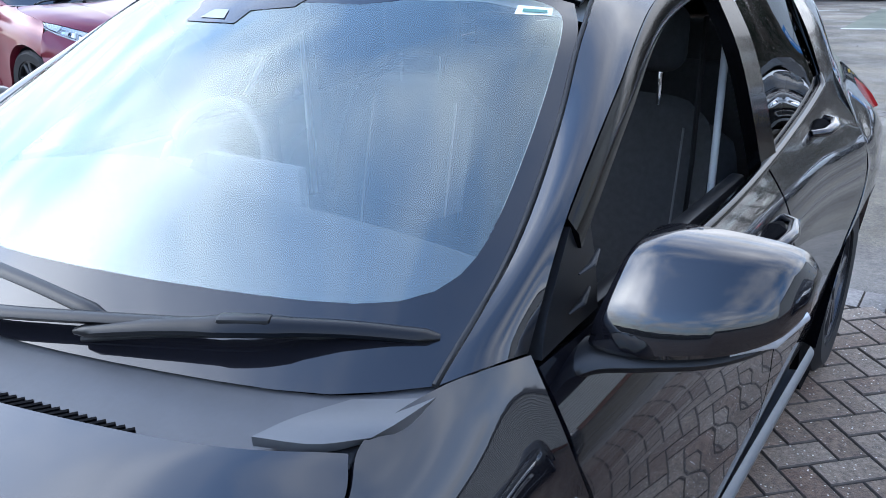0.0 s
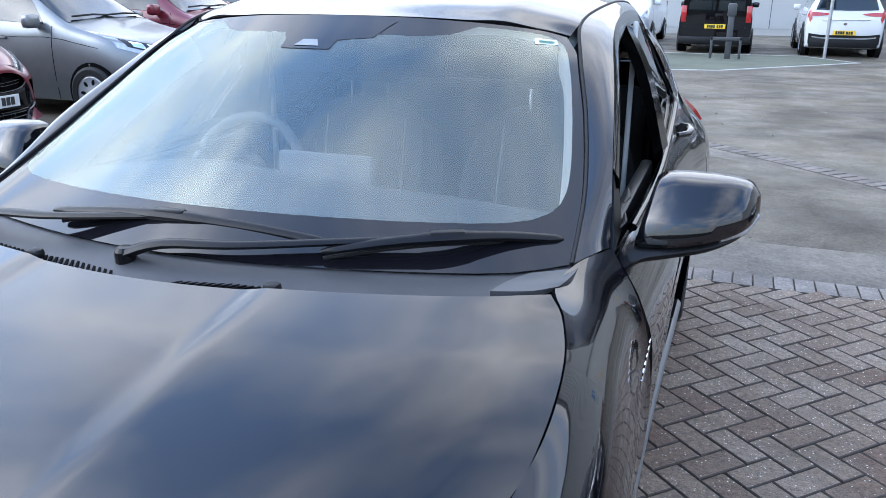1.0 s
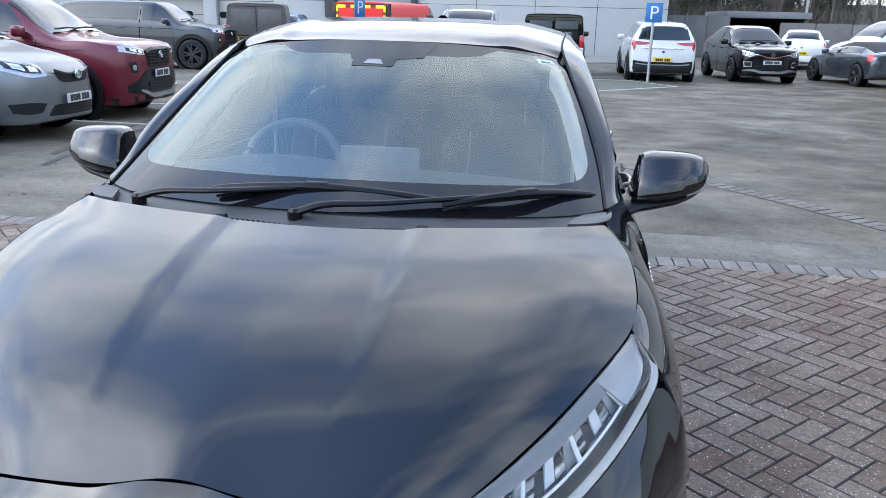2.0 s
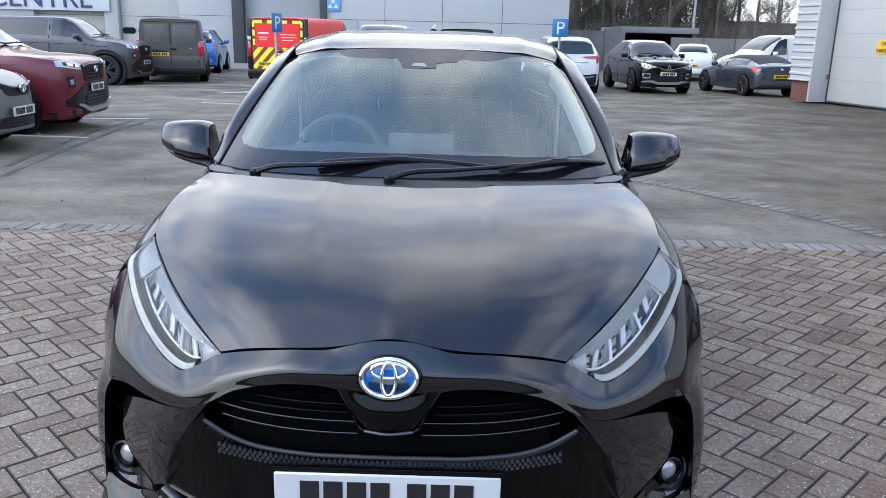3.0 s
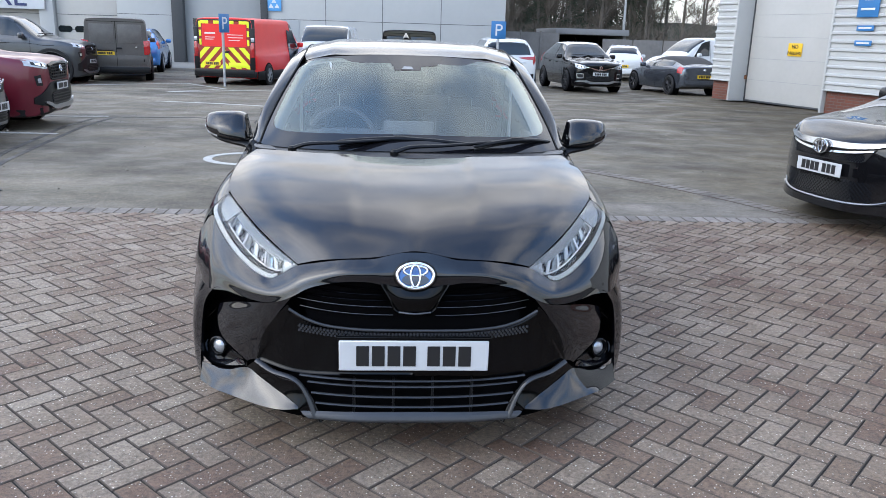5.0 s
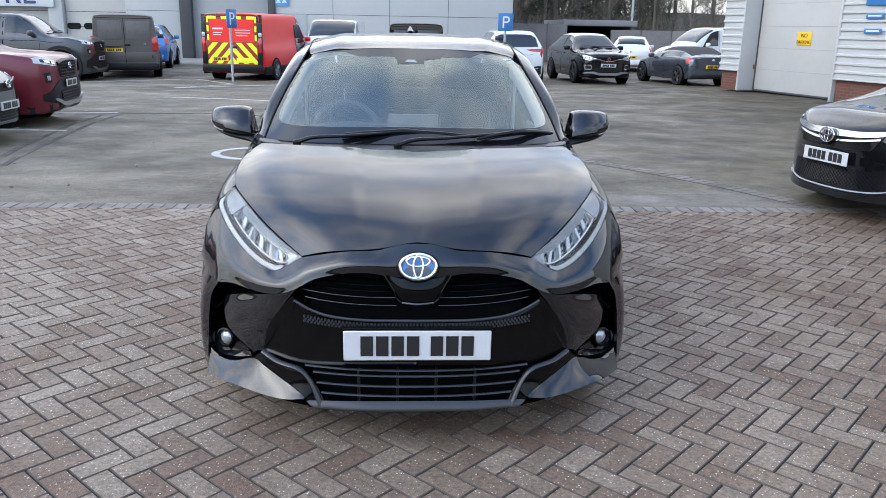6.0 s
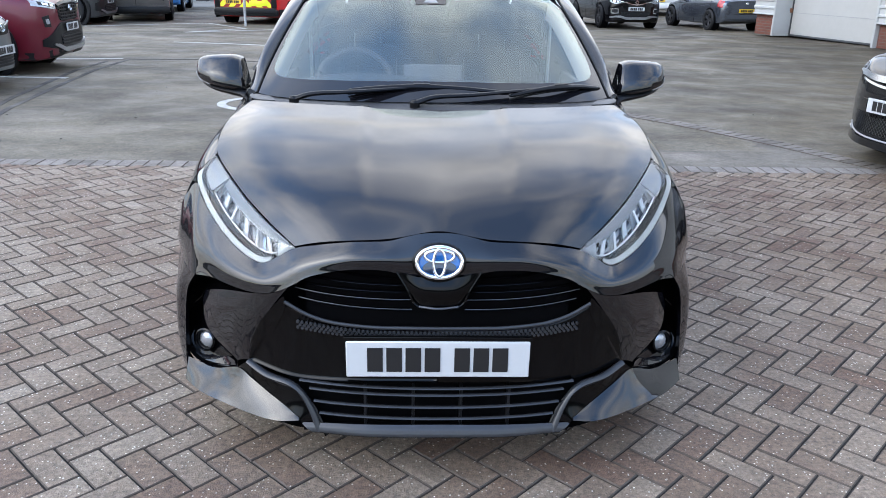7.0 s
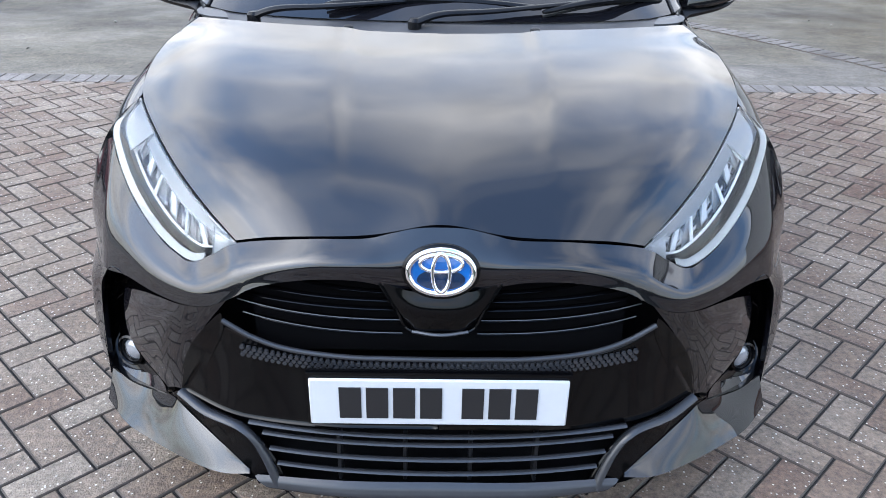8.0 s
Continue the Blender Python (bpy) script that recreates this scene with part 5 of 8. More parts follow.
# hook-shaped recess round the cheek, with a ledge below the fog lamp
V_IN = [(.538, .119, .564), (.60, .178, .546), (.66, .238, .526), (.722, .300, .500), (.736, .304, .452), (.71, .254, .383), (.66, .204, .352), (.603, .152, .328)]
V_OUT = [(.538, .117, .567), (.611, .165, .568), (.682, .222, .572), (.743, .270, .562), (.803, .334, .40), (.812, .338, .29), (.745, .275, .258), (.606, .154, .305)]
vi, vo = curve(V_IN, 48), curve(V_OUT, 48)
dip = np.sin(np.pi * np.linspace(0, 1, 48))[:, None] ** 0.5 * np.array((0, 1, 0))
vent_g = np.stack([vi, vi * 0.9 + vo * 0.1 + 0.045 * dip, vi * 0.6 + vo * 0.4 + 0.075 * dip, vi * 0.2 + vo * 0.8 + 0.065 * dip, vi * 0.03 + vo * 0.97 + 0.03 * dip, vo])
LEDGE = [[(.803, .350, .268), (.745, .290, .262), (.68, .228, .278), (.612, .160, .308)], [(.795, .372, .280), (.745, .345, .282), (.69, .285, .296), (.618, .172, .318)]]
for s in (1, -1):
    bm = bmesh.new()
    grid(bm, vent_g * [s, 1, 1])
    vent = part("bumper_vent", bm, GLOSS_BLACK, bumper, "glossy black recess round the fog lamp", 60)
    bm = bmesh.new()
    grid(bm, surf(LEDGE, 6, 16) * [s, 1, 1])
    part("vent_ledge", bm, PAINT_BLACK, vent, "glossy ledge below the fog lamp", 60)
FOG_LENS = mat("grey_fog_lens", (0.34, 0.35, 0.37), 0.06, 0.5, 1.0, vary=0.4, scale=60)
for s in (1, -1):
    m = Matrix.Translation((s * .737, .312, .322)) @ Matrix.Rotation(s * radians(24), 4, "Z") @ Matrix.Rotation(radians(-8), 4, "X") @ Matrix.Scale(0.84, 4)
    bm = bmesh.new()
    lathe(bm, [(0.03, .046), (-.012, .046), (-.016, .040), (-.008, .034), (0.03, .034)], 28, "Y")
    fog = part("fog_lamp", bm, GLOSS_BLACK, bumper, smooth=40, m=m)
    bm = bmesh.new()
    lathe(bm, [(.004, .034), (-.004, .028), (-.009, .015), (-.011, .001)], 24, "Y")
    part("lens", bm, FOG_LENS, fog, smooth=40)
# blades under the vents
B_TOP = [(.812, .346, .243), (.78, .317, .244), (.738, .282, .250), (.683, .233, .264), (.633, .191, .289), (.596, .160, .296), (.564, .137, .280), (.499, .089, .252), (.445, .050, .230), (.406, .026, .207)]
B_LOW = [(.812, .292, .190), (.736, .196, .196), (.666, .138, .199), (.558, .072, .193), (.472, .030, .194), (.404, .018, .202)]
blade_x = np.linspace(.811, .405, 40)
even_x = lambda c: np.stack([blade_x, *[np.interp(-blade_x, -curve(c, 200)[:, 0], curve(c, 200)[:, k]) for k in (1, 2)]], axis=1)
b_top, b_low = even_x(B_TOP), even_x(B_LOW)
blade_f = np.linspace(0, 1, 10)[:, None, None]
blade_g = relax((1 - blade_f) * b_top[None] + blade_f * b_low[None], 60)
blade_g += np.sin(np.pi * np.linspace(0, 1, 10))[:, None, None] * np.sin(np.pi * np.linspace(0, 1, 40))[None, :, None] * np.array((0.001, -.002, .002))
blade_g = np.concatenate([blade_g, [b_low + np.array((0, .02, -.012)), b_low + np.array((-.005, .07, -.016)), b_low + np.array((-.01, .12, -.018))]])
panel("bumper_blade", blade_g, PAINT_BLACK, bumper, both=True, flip=True, gap=0.0005)
SATIN_EDGE = mat("satin_grey_edge", (0.024, 0.025, 0.028), 0.27, spec=0.5, vary=0.12)
WT = [(.562, .123, .345), (.50, .088, .318), (.42, .058, .30), (.378, .046, .25), (.343, .026, .168)]
web_g = ribbon(WT, [(.608, .170, .299), (.564, .139, .280), (.499, .091, .252), (.445, .052, .230), (.404, .028, .200), (.392, .030, .162)], 24, 6)
panel("bumper_web", web_g, GLOSS_BLACK, bumper, both=True, flip=True, gap=0.0005)
for s in (1, -1):
    bm = bmesh.new()
    tube(bm, [(s * p[0], p[1] - .006, p[2]) for p in curve(WT, 24)], 0.013, 8, rz=0.7)
    part("grille_wing", bm, SATIN_EDGE, bumper, "satin dark grey edge strip", 60)
    bm = bmesh.new()
    tube(bm, [(s * (p[0] - .018), p[1] - .002, p[2] - .018) for p in curve(WT, 24)], 0.009, 8, rz=0.7)
    part("grille_wing", bm, GLOSS_BLACK, bumper, smooth=60)
# grille: upper opening, centre panel, lower opening
SMILE = [(0, .030, .495), (.10, .031, .4955), (.19, .034, .4965), (.30, .044, .506), (.375, .055, .527), (.437, .066, .560)]
grille = part("grille", bmesh.new(), GLOSS_BLACK, car, "black grille with thin horizontal slats")
bm = bmesh.new()
grid(bm, inset(ribbon(SMILE, [(0, .006, .335), (.12, .008, .334), (.24, .014, .332), (.38, .045, .326), (.46, .068, .332), (.562, .122, .348)], 40, 12), 0.001), mirror=True, thick=0.01)
panel_side = ribbon([(.437, .066, .560), (.445, .068, .572), (.515, .10, .485), (.553, .12, .404), (.562, .123, .348)], [(.437, .066, .560), (.44, .068, .53), (.48, .085, .45), (.52, .105, .38), (.562, .123, .348)], 16, 3)
grid(bm, panel_side, mirror=True)
bm.to_mesh(grille.data)
bm.free()
for p in grille.data.polygons:
    p.use_smooth = True
bm = bmesh.new()
for s in (1, -1):
    tube(bm, [(s * p[0], p[1] - .003, p[2] + .001) for p in curve(SMILE, 30)], 0.006, 8)
part("grille_lip", bm, SATIN_EDGE, grille, "satin grey lip", 60)
# boxes behind the openings, coloured near black for the deep shade there
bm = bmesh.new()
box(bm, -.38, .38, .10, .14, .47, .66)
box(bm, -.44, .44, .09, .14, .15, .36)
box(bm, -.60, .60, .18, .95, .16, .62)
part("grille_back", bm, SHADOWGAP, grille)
SATIN = mat("satin_grey", (0.07, 0.072, 0.078), 0.3, 0.5, vary=0.1)
SL = [((.62), .40, .040), (.598, .425, .044), (.572, .41, .046), (.545, .40, .040), (.640, .33, .046)]
for z, xe, y0 in SL:
    for s in (1, -1):
        bm = bmesh.new()
        c = [(s * (0.075 + (xe - 0.075) * f), y0 + 0.010 + .045 * f**2.5, z + 0.018 * f**2.2 - (.004 if z > .63 else 0)) for f in np.linspace(0, 1, 14)]
        tube(bm, c, [0.0065] * 12 + [0.004, 0.001], 6, rz=0.6)
        part("slat", bm, GLOSS_BLACK, grille, smooth=50)
        if z in (.572, .545):
            bm = bmesh.new()
            tube(bm, [(p[0], p[1] - .006, p[2] + .003) for p in c], 0.0012, 6)
            part("slat_edge", bm, SATIN, grille, "thin grey edge strip", 50)
# honeycomb strip below the lip
bm = bmesh.new()
for row in range(3):
    for k in range(-33, 34):
        x = k * 0.0125 + (row % 2) * 0.00625
        f = abs(x) / .44
        if abs(x) > .40:
            continue
        z = .484 - row * .0085 + 0.052 * max(0, f - .35) ** 1.6
        y = float(np.interp(abs(x), [0, .19, .30, .44], [.022, .026, .036, .060]))
        lathe(bm, [(y - .0035, .0046), (y - .0005, .0058), (y + .004, .006)], 6, "Y", Matrix.Translation((x, 0, z)))
part("honeycomb", bm, SATIN_EDGE, grille, "honeycomb textured strip", 30)
# scoop under the emblem
bm = bmesh.new()
sc = surf([[(-.118, .040, .666), (-.06, .030, .652), (0, .028, .650), (.06, .030, .652), (.118, .040, .666)], [(-.092, .030, .615), (-.05, .016, .612), (0, .013, .611), (.05, .016, .612), (.092, .030, .615)],
           [(-.062, .032, .566), (-.035, .022, .561), (0, .020, .560), (.035, .022, .561), (.062, .032, .566)]], 12, 17)
grid(bm, sc, thick=0.03)
part("grille_scoop", bm, GLOSS_BLACK, grille, "glossy black piece under the emblem", 50)
bm = bmesh.new()
tube(bm, curve([(-.118, .038, .664), (-.085, .028, .61), (-.062, .026, .568), (0, .016, .560), (.062, .026, .568), (.085, .028, .61), (.118, .038, .664)], 36), 0.003, 6)
part("scoop_edge", bm, GLOSS_BLACK, grille, smooth=50)
bm = bmesh.new()
tube(bm, curve([(-.055, .022, .566), (0, .013, .5635), (.055, .022, .566)], 14), 0.0035, 6)
part("scoop_edge", bm, SATIN, grille, "satin lower edge", 50)
# lower opening
for z, xe in ((.312, .40), (.290, .372), (.250, .36), (.212, .345)):
    bm = bmesh.new()
    c = [(x, .012 + .03 * abs(x / .4) ** 2, z + 0.012 * abs(x / .4) ** 3) for x in np.linspace(-xe, xe, 25)]
    tube(bm, c, 0.0075, 8, rz=0.6)
    part("slat", bm, SATIN_EDGE, grille, smooth=50)
for x in (-.21, -.07, .07, .21):
    boxed("slat_rib", (x - .004, x + .004, .022, .06, .185, .31), PLASTIC, grille, 0.002)
bm = bmesh.new()
lip = surf([[(-.40, .03, .190), (-.2, .004, .197), (0, .000, .199), (.2, .004, .197), (.40, .03, .190)], [(-.385, .018, .178), (-.2, -.008, .182), (0, -.012, .183), (.2, -.008, .182), (.385, .018, .178)],
            [(-.36, .02, .162), (-.2, -.004, .160), (0, -.008, .160), (.2, -.004, .160), (.36, .02, .162)], [(-.36, .10, .155), (-.2, .10, .150), (0, .10, .150), (.2, .10, .150), (.36, .10, .155)]], 13, 25)
grid(bm, lip, flip=True)
part("bumper_lip", bm, SATIN_EDGE, bumper, "satin dark grey lower lip", 60)
# undertray in the same near black, which deepens the shade below the bumper
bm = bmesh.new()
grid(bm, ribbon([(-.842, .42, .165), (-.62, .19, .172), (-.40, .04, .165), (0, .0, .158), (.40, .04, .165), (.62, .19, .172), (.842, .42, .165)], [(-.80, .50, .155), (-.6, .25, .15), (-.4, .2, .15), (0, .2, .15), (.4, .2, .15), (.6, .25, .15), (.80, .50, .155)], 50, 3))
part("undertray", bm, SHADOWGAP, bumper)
# plate and its backing
boxed("plate_backing", (-.268, .268, .000, .016, .352, .482), GLOSS_BLACK, bumper, 0.004)
number_plate(bumper, 0.0, -.006, .4165)
# emblem: an oval of chrome ovals on blue
BLUE = mat("emblem_blue", (0.008, 0.10, 0.34), 0.12, 0.1, 1.0, vary=0.2, scale=30)
em = part("emblem", bmesh.new(), BLUE, car, "oval chrome and blue badge", m=Matrix.Translation((0, .026, .697)) @ Matrix.Rotation(radians(-14), 4, "X"))
bm = bmesh.new()
lathe(bm, [(0.03, 1.0), (0.0, 1.0), (-.004, 0.9), (-.005, 0.5), (-.004, 0.0005)], 48, "Y", Matrix.Diagonal((.060, 1, .041, 1)))
bm.to_mesh(em.data)
bm.free()


def oval(rx, rz, cx, cz, y, r, mt, name="chrome_oval"):
    bm = bmesh.new()
    hoop(bm, rx, rz, cx, y, cz, r)
    part(name, bm, mt, em, smooth=60)


oval(.0625, .0425, 0, 0, -.004, .0065, CHROME, "chrome_ring")
oval(.069, .049, 0, 0, .004, .006, GLOSS_BLACK, "badge_rim")
oval(.040, .0165, 0, .0175, -.007, .0042, CHROME)
oval(.0165, .037, 0, -.001, -.008, .0042, CHROME)
em_dark = mat("emblem_dark", (0.008, 0.02, 0.05), 0.1, 0, 1.0, vary=0.1)
bm = bmesh.new()
lathe(bm, [(-.0056, 1.0), (-.0065, 0.0005)], 32, "Y", Matrix.Translation((0, 0, -.014)) @ Matrix.Diagonal((.046, 1, .020, 1)))
part("badge_face", bm, em_dark, em)


# headlights
def make_headlight(s):
    top = [(.414, .142, .697), (.50, .232, .739), (.585, .342, .782), (.665, .472, .824), (.738, .614, .858)]
    bot = [(.414, .142, .694), (.468, .152, .664), (.520, .166, .640), (.602, .235, .662), (.684, .334, .710), (.750, .447, .762), (.784, .540, .810), (.744, .616, .856)]
    nv = 40
    a, b = curve(top, nv), curve(bot, nv)
    f = np.linspace(0, 1, 12)[:, None, None]
    g = (1 - f) * a[None] + f * b[None]
    swell = np.sin(np.pi * np.linspace(0, 1, 12))[:, None] * np.sin(np.pi * np.linspace(0.02, 0.98, nv))[None] ** 0.6
    out = np.array((0.35, -0.55, 0.75))
    lens = g + out * (0.016 * swell)[..., None]
    taper = np.clip(np.linspace(0, 1, nv) / 0.35, 0.04, 1) * np.clip((1 - np.linspace(0, 1, nv)) / 0.15, 0.1, 1)
    deep = g - out * (0.045 * taper)[None, :, None] - out * (0.02 * swell * taper[None])[..., None]
    root = part("headlight", bmesh.new(), HOUSING, car, "clear swept-back headlight with a white light strip")
    bm = bmesh.new()
    grid(bm, deep * [s, 1, 1])
    rim = lambda w: (w[0], w[-1])
    for k in (0, -1):
        grid(bm, np.stack([lens[k], deep[k]]) * [s, 1, 1])
    bm.to_mesh(root.data)
    bm.free()
    bm = bmesh.new()
    grid(bm, inset(lens, 0.0015) * [s, 1, 1], thick=0.0)
    bm.normal_update()
    for face_ in bm.faces:
        if face_.normal.dot(Vector(out * [s, 1, 1])) < 0:
            face_.normal_flip()
    part("lens", bm, LENS, root, "clear lens", smooth="keep").visible_shadow = False
    # chrome bezel along the upper edge
    def band(lo, hi, d0, d1, v0, v1, name, mt, label="", n=30, w=None):
        vv = np.linspace(v0, v1, n)
        rows = []
        for fr, dd in ((lo, d0), (hi, d1)):
            rows.append([np.array([np.interp(v * (nv - 1), range(nv), ((1 - fr) * a + fr * b)[:, k]) for k in range(3)]) - out * dd for v in vv])
        bm = bmesh.new()
        grid(bm, np.array(rows) * [s, 1, 1], thick=0.004)
        return part(name, bm, mt, root, label, smooth=50)
    band(0.03, 0.30, 0.000, 0.012, 0.06, 0.72, "bezel", BEZEL, "silver upper bezel")
    band(0.03, 0.70, 0.000, 0.010, 0.72, 0.99, "bezel", BEZEL)
    band(0.04, 0.96, 0.008, 0.014, 0.02, 0.16, "bezel", HOUSING, "grey inner corner")
    band(0.985, 0.85, 0.000, 0.003, 0.20, 0.985, "light_strip", STRIP, "white running light strip")
    band(0.85, 0.815, 0.003, 0.026, 0.20, 0.97, "bezel", LAMP_DARK)
    band(0.64, 0.82, 0.036, 0.026, 0.17, 0.76, "lamp_trough", LAMP_DARK, "dark trough behind the strip")
    # three reflector pods, each with a bright hook of light guide
    for v0, v1 in ((0.55, 0.73), (0.36, 0.545), (0.17, 0.355)):
        for k in range(5):
            w0 = v0 + (v1 - v0) * k / 5
            band(0.30 + .04 * (k % 2), 0.64 - .03 * (k % 3), 0.012 + .012 * (k % 2), 0.036, w0, w0 + (v1 - v0) / 5 * 0.9, "reflector", (CHROME, LAMP_DARK, GUIDE, CHROME, HOUSING)[k], n=5)
        band(0.30, 0.66, 0.008, 0.020, v1 - 0.012, v1, "light_guide", GUIDE, "bright curved light guide", n=4)
        band(0.635, 0.675, 0.020, 0.020, v0 - 0.03, v1, "light_guide", GUIDE, n=8)
    return root


LENS = bpy.data.materials.new("clear_lens")
LENS.use_nodes = True


def clear(m, tint, ior):
    n, l = m.node_tree.nodes, m.node_tree.links
    n.clear()
    tr, gl, fr, mx, o = n.new("ShaderNodeBsdfTransparent"), n.new("ShaderNodeBsdfGlossy"), n.new("ShaderNodeFresnel"), n.new("ShaderNodeMixShader"), n.new("ShaderNodeOutputMaterial")
    tr.inputs["Color"].default_value = (*tint, 1)
    gl.inputs["Roughness"].default_value = 0.01
    fr.inputs["IOR"].default_value = ior
    l.new(fr.outputs[0], mx.inputs[0]), l.new(tr.outputs[0], mx.inputs[1]), l.new(gl.outputs[0], mx.inputs[2])
    l.new(mx.outputs[0], o.inputs["Surface"])


clear(LENS, (0.95, 0.96, 0.97), 1.55)
GLASS = bpy.data.materials.new("window_glass")
GLASS.use_nodes = True
clear(GLASS, (0.88, 0.93, 0.93), 1.52)
GLASS_DARK = bpy.data.materials.new("rear_window_glass")
GLASS_DARK.use_nodes = True
clear(GLASS_DARK, (0.10, 0.12, 0.12), 1.7)
GUIDE = mat("bright_light_guide", (0.82, 0.82, 0.80), 0.15, vary=0.04)
HOUSING = mat("grey_lamp_housing", (0.45, 0.46, 0.46), 0.3, 0.5, vary=0.3, scale=30)
BEZEL = mat("satin_silver_bezel", (0.54, 0.55, 0.54), 0.25, 0.55, vary=0.06)
STRIP = mat("white_light_guide", (0.52, 0.53, 0.52), 0.2, vary=0.12, scale=30)
for s in (1, -1):
    make_headlight(s)

# windscreen, cowl and pillars
W_BOT = [(0, .945, .990), (.2, .968, .986), (.42, 1.025, .981), (.60, 1.085, .981), (.70, 1.160, .985)]
W_TOP = [(0, 1.64, 1.388), (.2, 1.66, 1.384), (.38, 1.715, 1.371), (.49, 1.765, 1.356), (.545, 1.80, 1.340)]
W_BOT, W_TOP = even(W_BOT), even(W_TOP)
W_MID = [(0, .945, .990), (0, 1.165, 1.128), (0, 1.405, 1.268), (0, 1.64, 1.388)]
W_SIDE = [(.70, 1.160, .985), (.684, 1.345, 1.070), (.643, 1.545, 1.185), (.590, 1.72, 1.295), (.545, 1.80, 1.340)]
ws_g = coons(W_BOT, W_TOP, W_MID, W_SIDE, 70, 57)
FRIT = mat("black_enamel_under_glass", (0.006, 0.006, 0.008), 0.03, vary=0.1, spec=0.5)
windscreen = part("windscreen", bmesh.new(), FRIT, car, "laminated windscreen with a black enamel edge")


def on_screen(u, v, d=0.006):
    """A place on the windscreen, u up, v across from -1 to 1, d behind it."""
    w = abs(v)
    a, b, c, d4 = cr1(W_BOT, w), cr1(W_TOP, w), cr1(W_MID, u), cr1(W_SIDE, u)
    k00, k01, k10, k11 = (np.array(q, float) for q in (W_BOT[0], W_BOT[-1], W_TOP[0], W_TOP[-1]))
    w = w * w * (2 - w)
    p = (1 - u) * a + u * b + (1 - w) * c + w * d4 - ((1 - u) * (1 - w) * k00 + (1 - u) * w * k01 + u * (1 - w) * k10 + u * w * k11)
    return np.array((p[0] * (1 if v >= 0 else -1), p[1] + d * 0.55, p[2] - d * 0.83))


# the enamel border follows a rounded opening
outer, inner = [], []
N = 96
for k in range(N):
    a = 2 * math.pi * k / N
    c, sn = math.cos(a), math.sin(a)
    e = 1 / max(abs(c), abs(sn))
    outer.append((0.5 + 0.5 * sn * e, c * e))
    q = (abs(c) ** 8 + abs(sn) ** 8) ** (-1 / 8)
    vv = 0.925 * c * q
    uu = 0.5 + 0.5 * sn * q
    lo, hi = 0.155 + 0.06 * (1 - vv * vv) * 0.0, 0.975 - (0.085 if abs(vv) < 0.36 else 0.085 * max(0, 1 - (abs(vv) - 0.36) / 0.10))
    inner.append((lo + (hi - lo) * min(1, max(0, uu)), vv))
# the glass itself: a plain rim over the enamel, and the coated clear opening within it
COATED = bpy.data.materials.new("coated_screen_glass")
COATED.use_nodes = True
clear(COATED, (0.86, 0.92, 0.93), 2.2)
COATED.node_tree.nodes["Glossy BSDF"].inputs["Color"].default_value = (0.91, 1.0, 0.945, 1)


def upward(rows):
    """A mesh over rows of points whose faces all look up and out."""
    bm = bmesh.new()
    grid(bm, np.array(rows))
    bmesh.ops.remove_doubles(bm, verts=bm.verts, dist=1e-5)
    bm.normal_update()
    for f in bm.faces:
        if f.normal.z < 0:
            f.normal_flip()
    return bm


bm = upward([[on_screen(o[0] + (i[0] - o[0]) * f, o[1] + (i[1] - o[1]) * f, 0.0) for o, i in zip(outer + outer[:1], inner + inner[:1])] for f in np.linspace(0, 1, 8)])
bm.to_mesh(windscreen.data)
bm.free()
for p in windscreen.data.polygons:
    p.use_smooth = True
mid_p = (0.55, 0.0)
bm = upward([[on_screen(mid_p[0] + (i[0] - mid_p[0]) * f, mid_p[1] + (i[1] - mid_p[1]) * f, 0.0) for i in inner + inner[:1]] for f in np.linspace(0.0, 1, 24)])
pane = part("clear_pane", bm, COATED, windscreen, "bluish coated clear area", "keep")
pane.visible_shadow = False
# camera housing behind the glass
bm = bmesh.new()
pts = [on_screen(u, v, 0.012) for u, v in ((0.80, -0.115), (0.80, 0.075), (0.94, 0.12), (0.94, -0.16))]
back = [p + np.array((0, 0.05, -0.05)) for p in pts]
vs, vb = [bm.verts.new(p) for p in pts], [bm.verts.new(p) for p in back]
bm.faces.new(vs), bm.faces.new(vb[::-1])
for k in range(4):
    bm.faces.new([vs[k], vs[(k + 1) % 4], vb[(k + 1) % 4], vb[k]])
part("sensor_housing", bm, PLASTIC, windscreen, "dark sensor housing")
bm = upward([[on_screen(u, v0 + (v1 - v0) * f, -0.0012) for f in np.linspace(0, 1, 8)] for u, v0, v1 in ((0.798, -0.095, 0.065), (0.85, -0.10, 0.07), (0.87, -0.115, 0.17), (0.93, -0.13, 0.19), (0.975, -0.15, 0.21))])
part("sensor_frit", bm, windscreen.data.materials[0], windscreen, "black printed patch round the sensor", "keep")
bm = bmesh.new()
vs = [bm.verts.new(on_screen(u, v, -0.0026)) for u, v in ((0.812, -0.055), (0.812, 0.025), (0.848, 0.008), (0.848, -0.038))]
bm.faces.new(vs)
part("sensor_window", bm, mat("sensor_glass", (0.20, 0.21, 0.22), 0.15, 0.1, vary=0.1), windscreen, "pale sensor window")
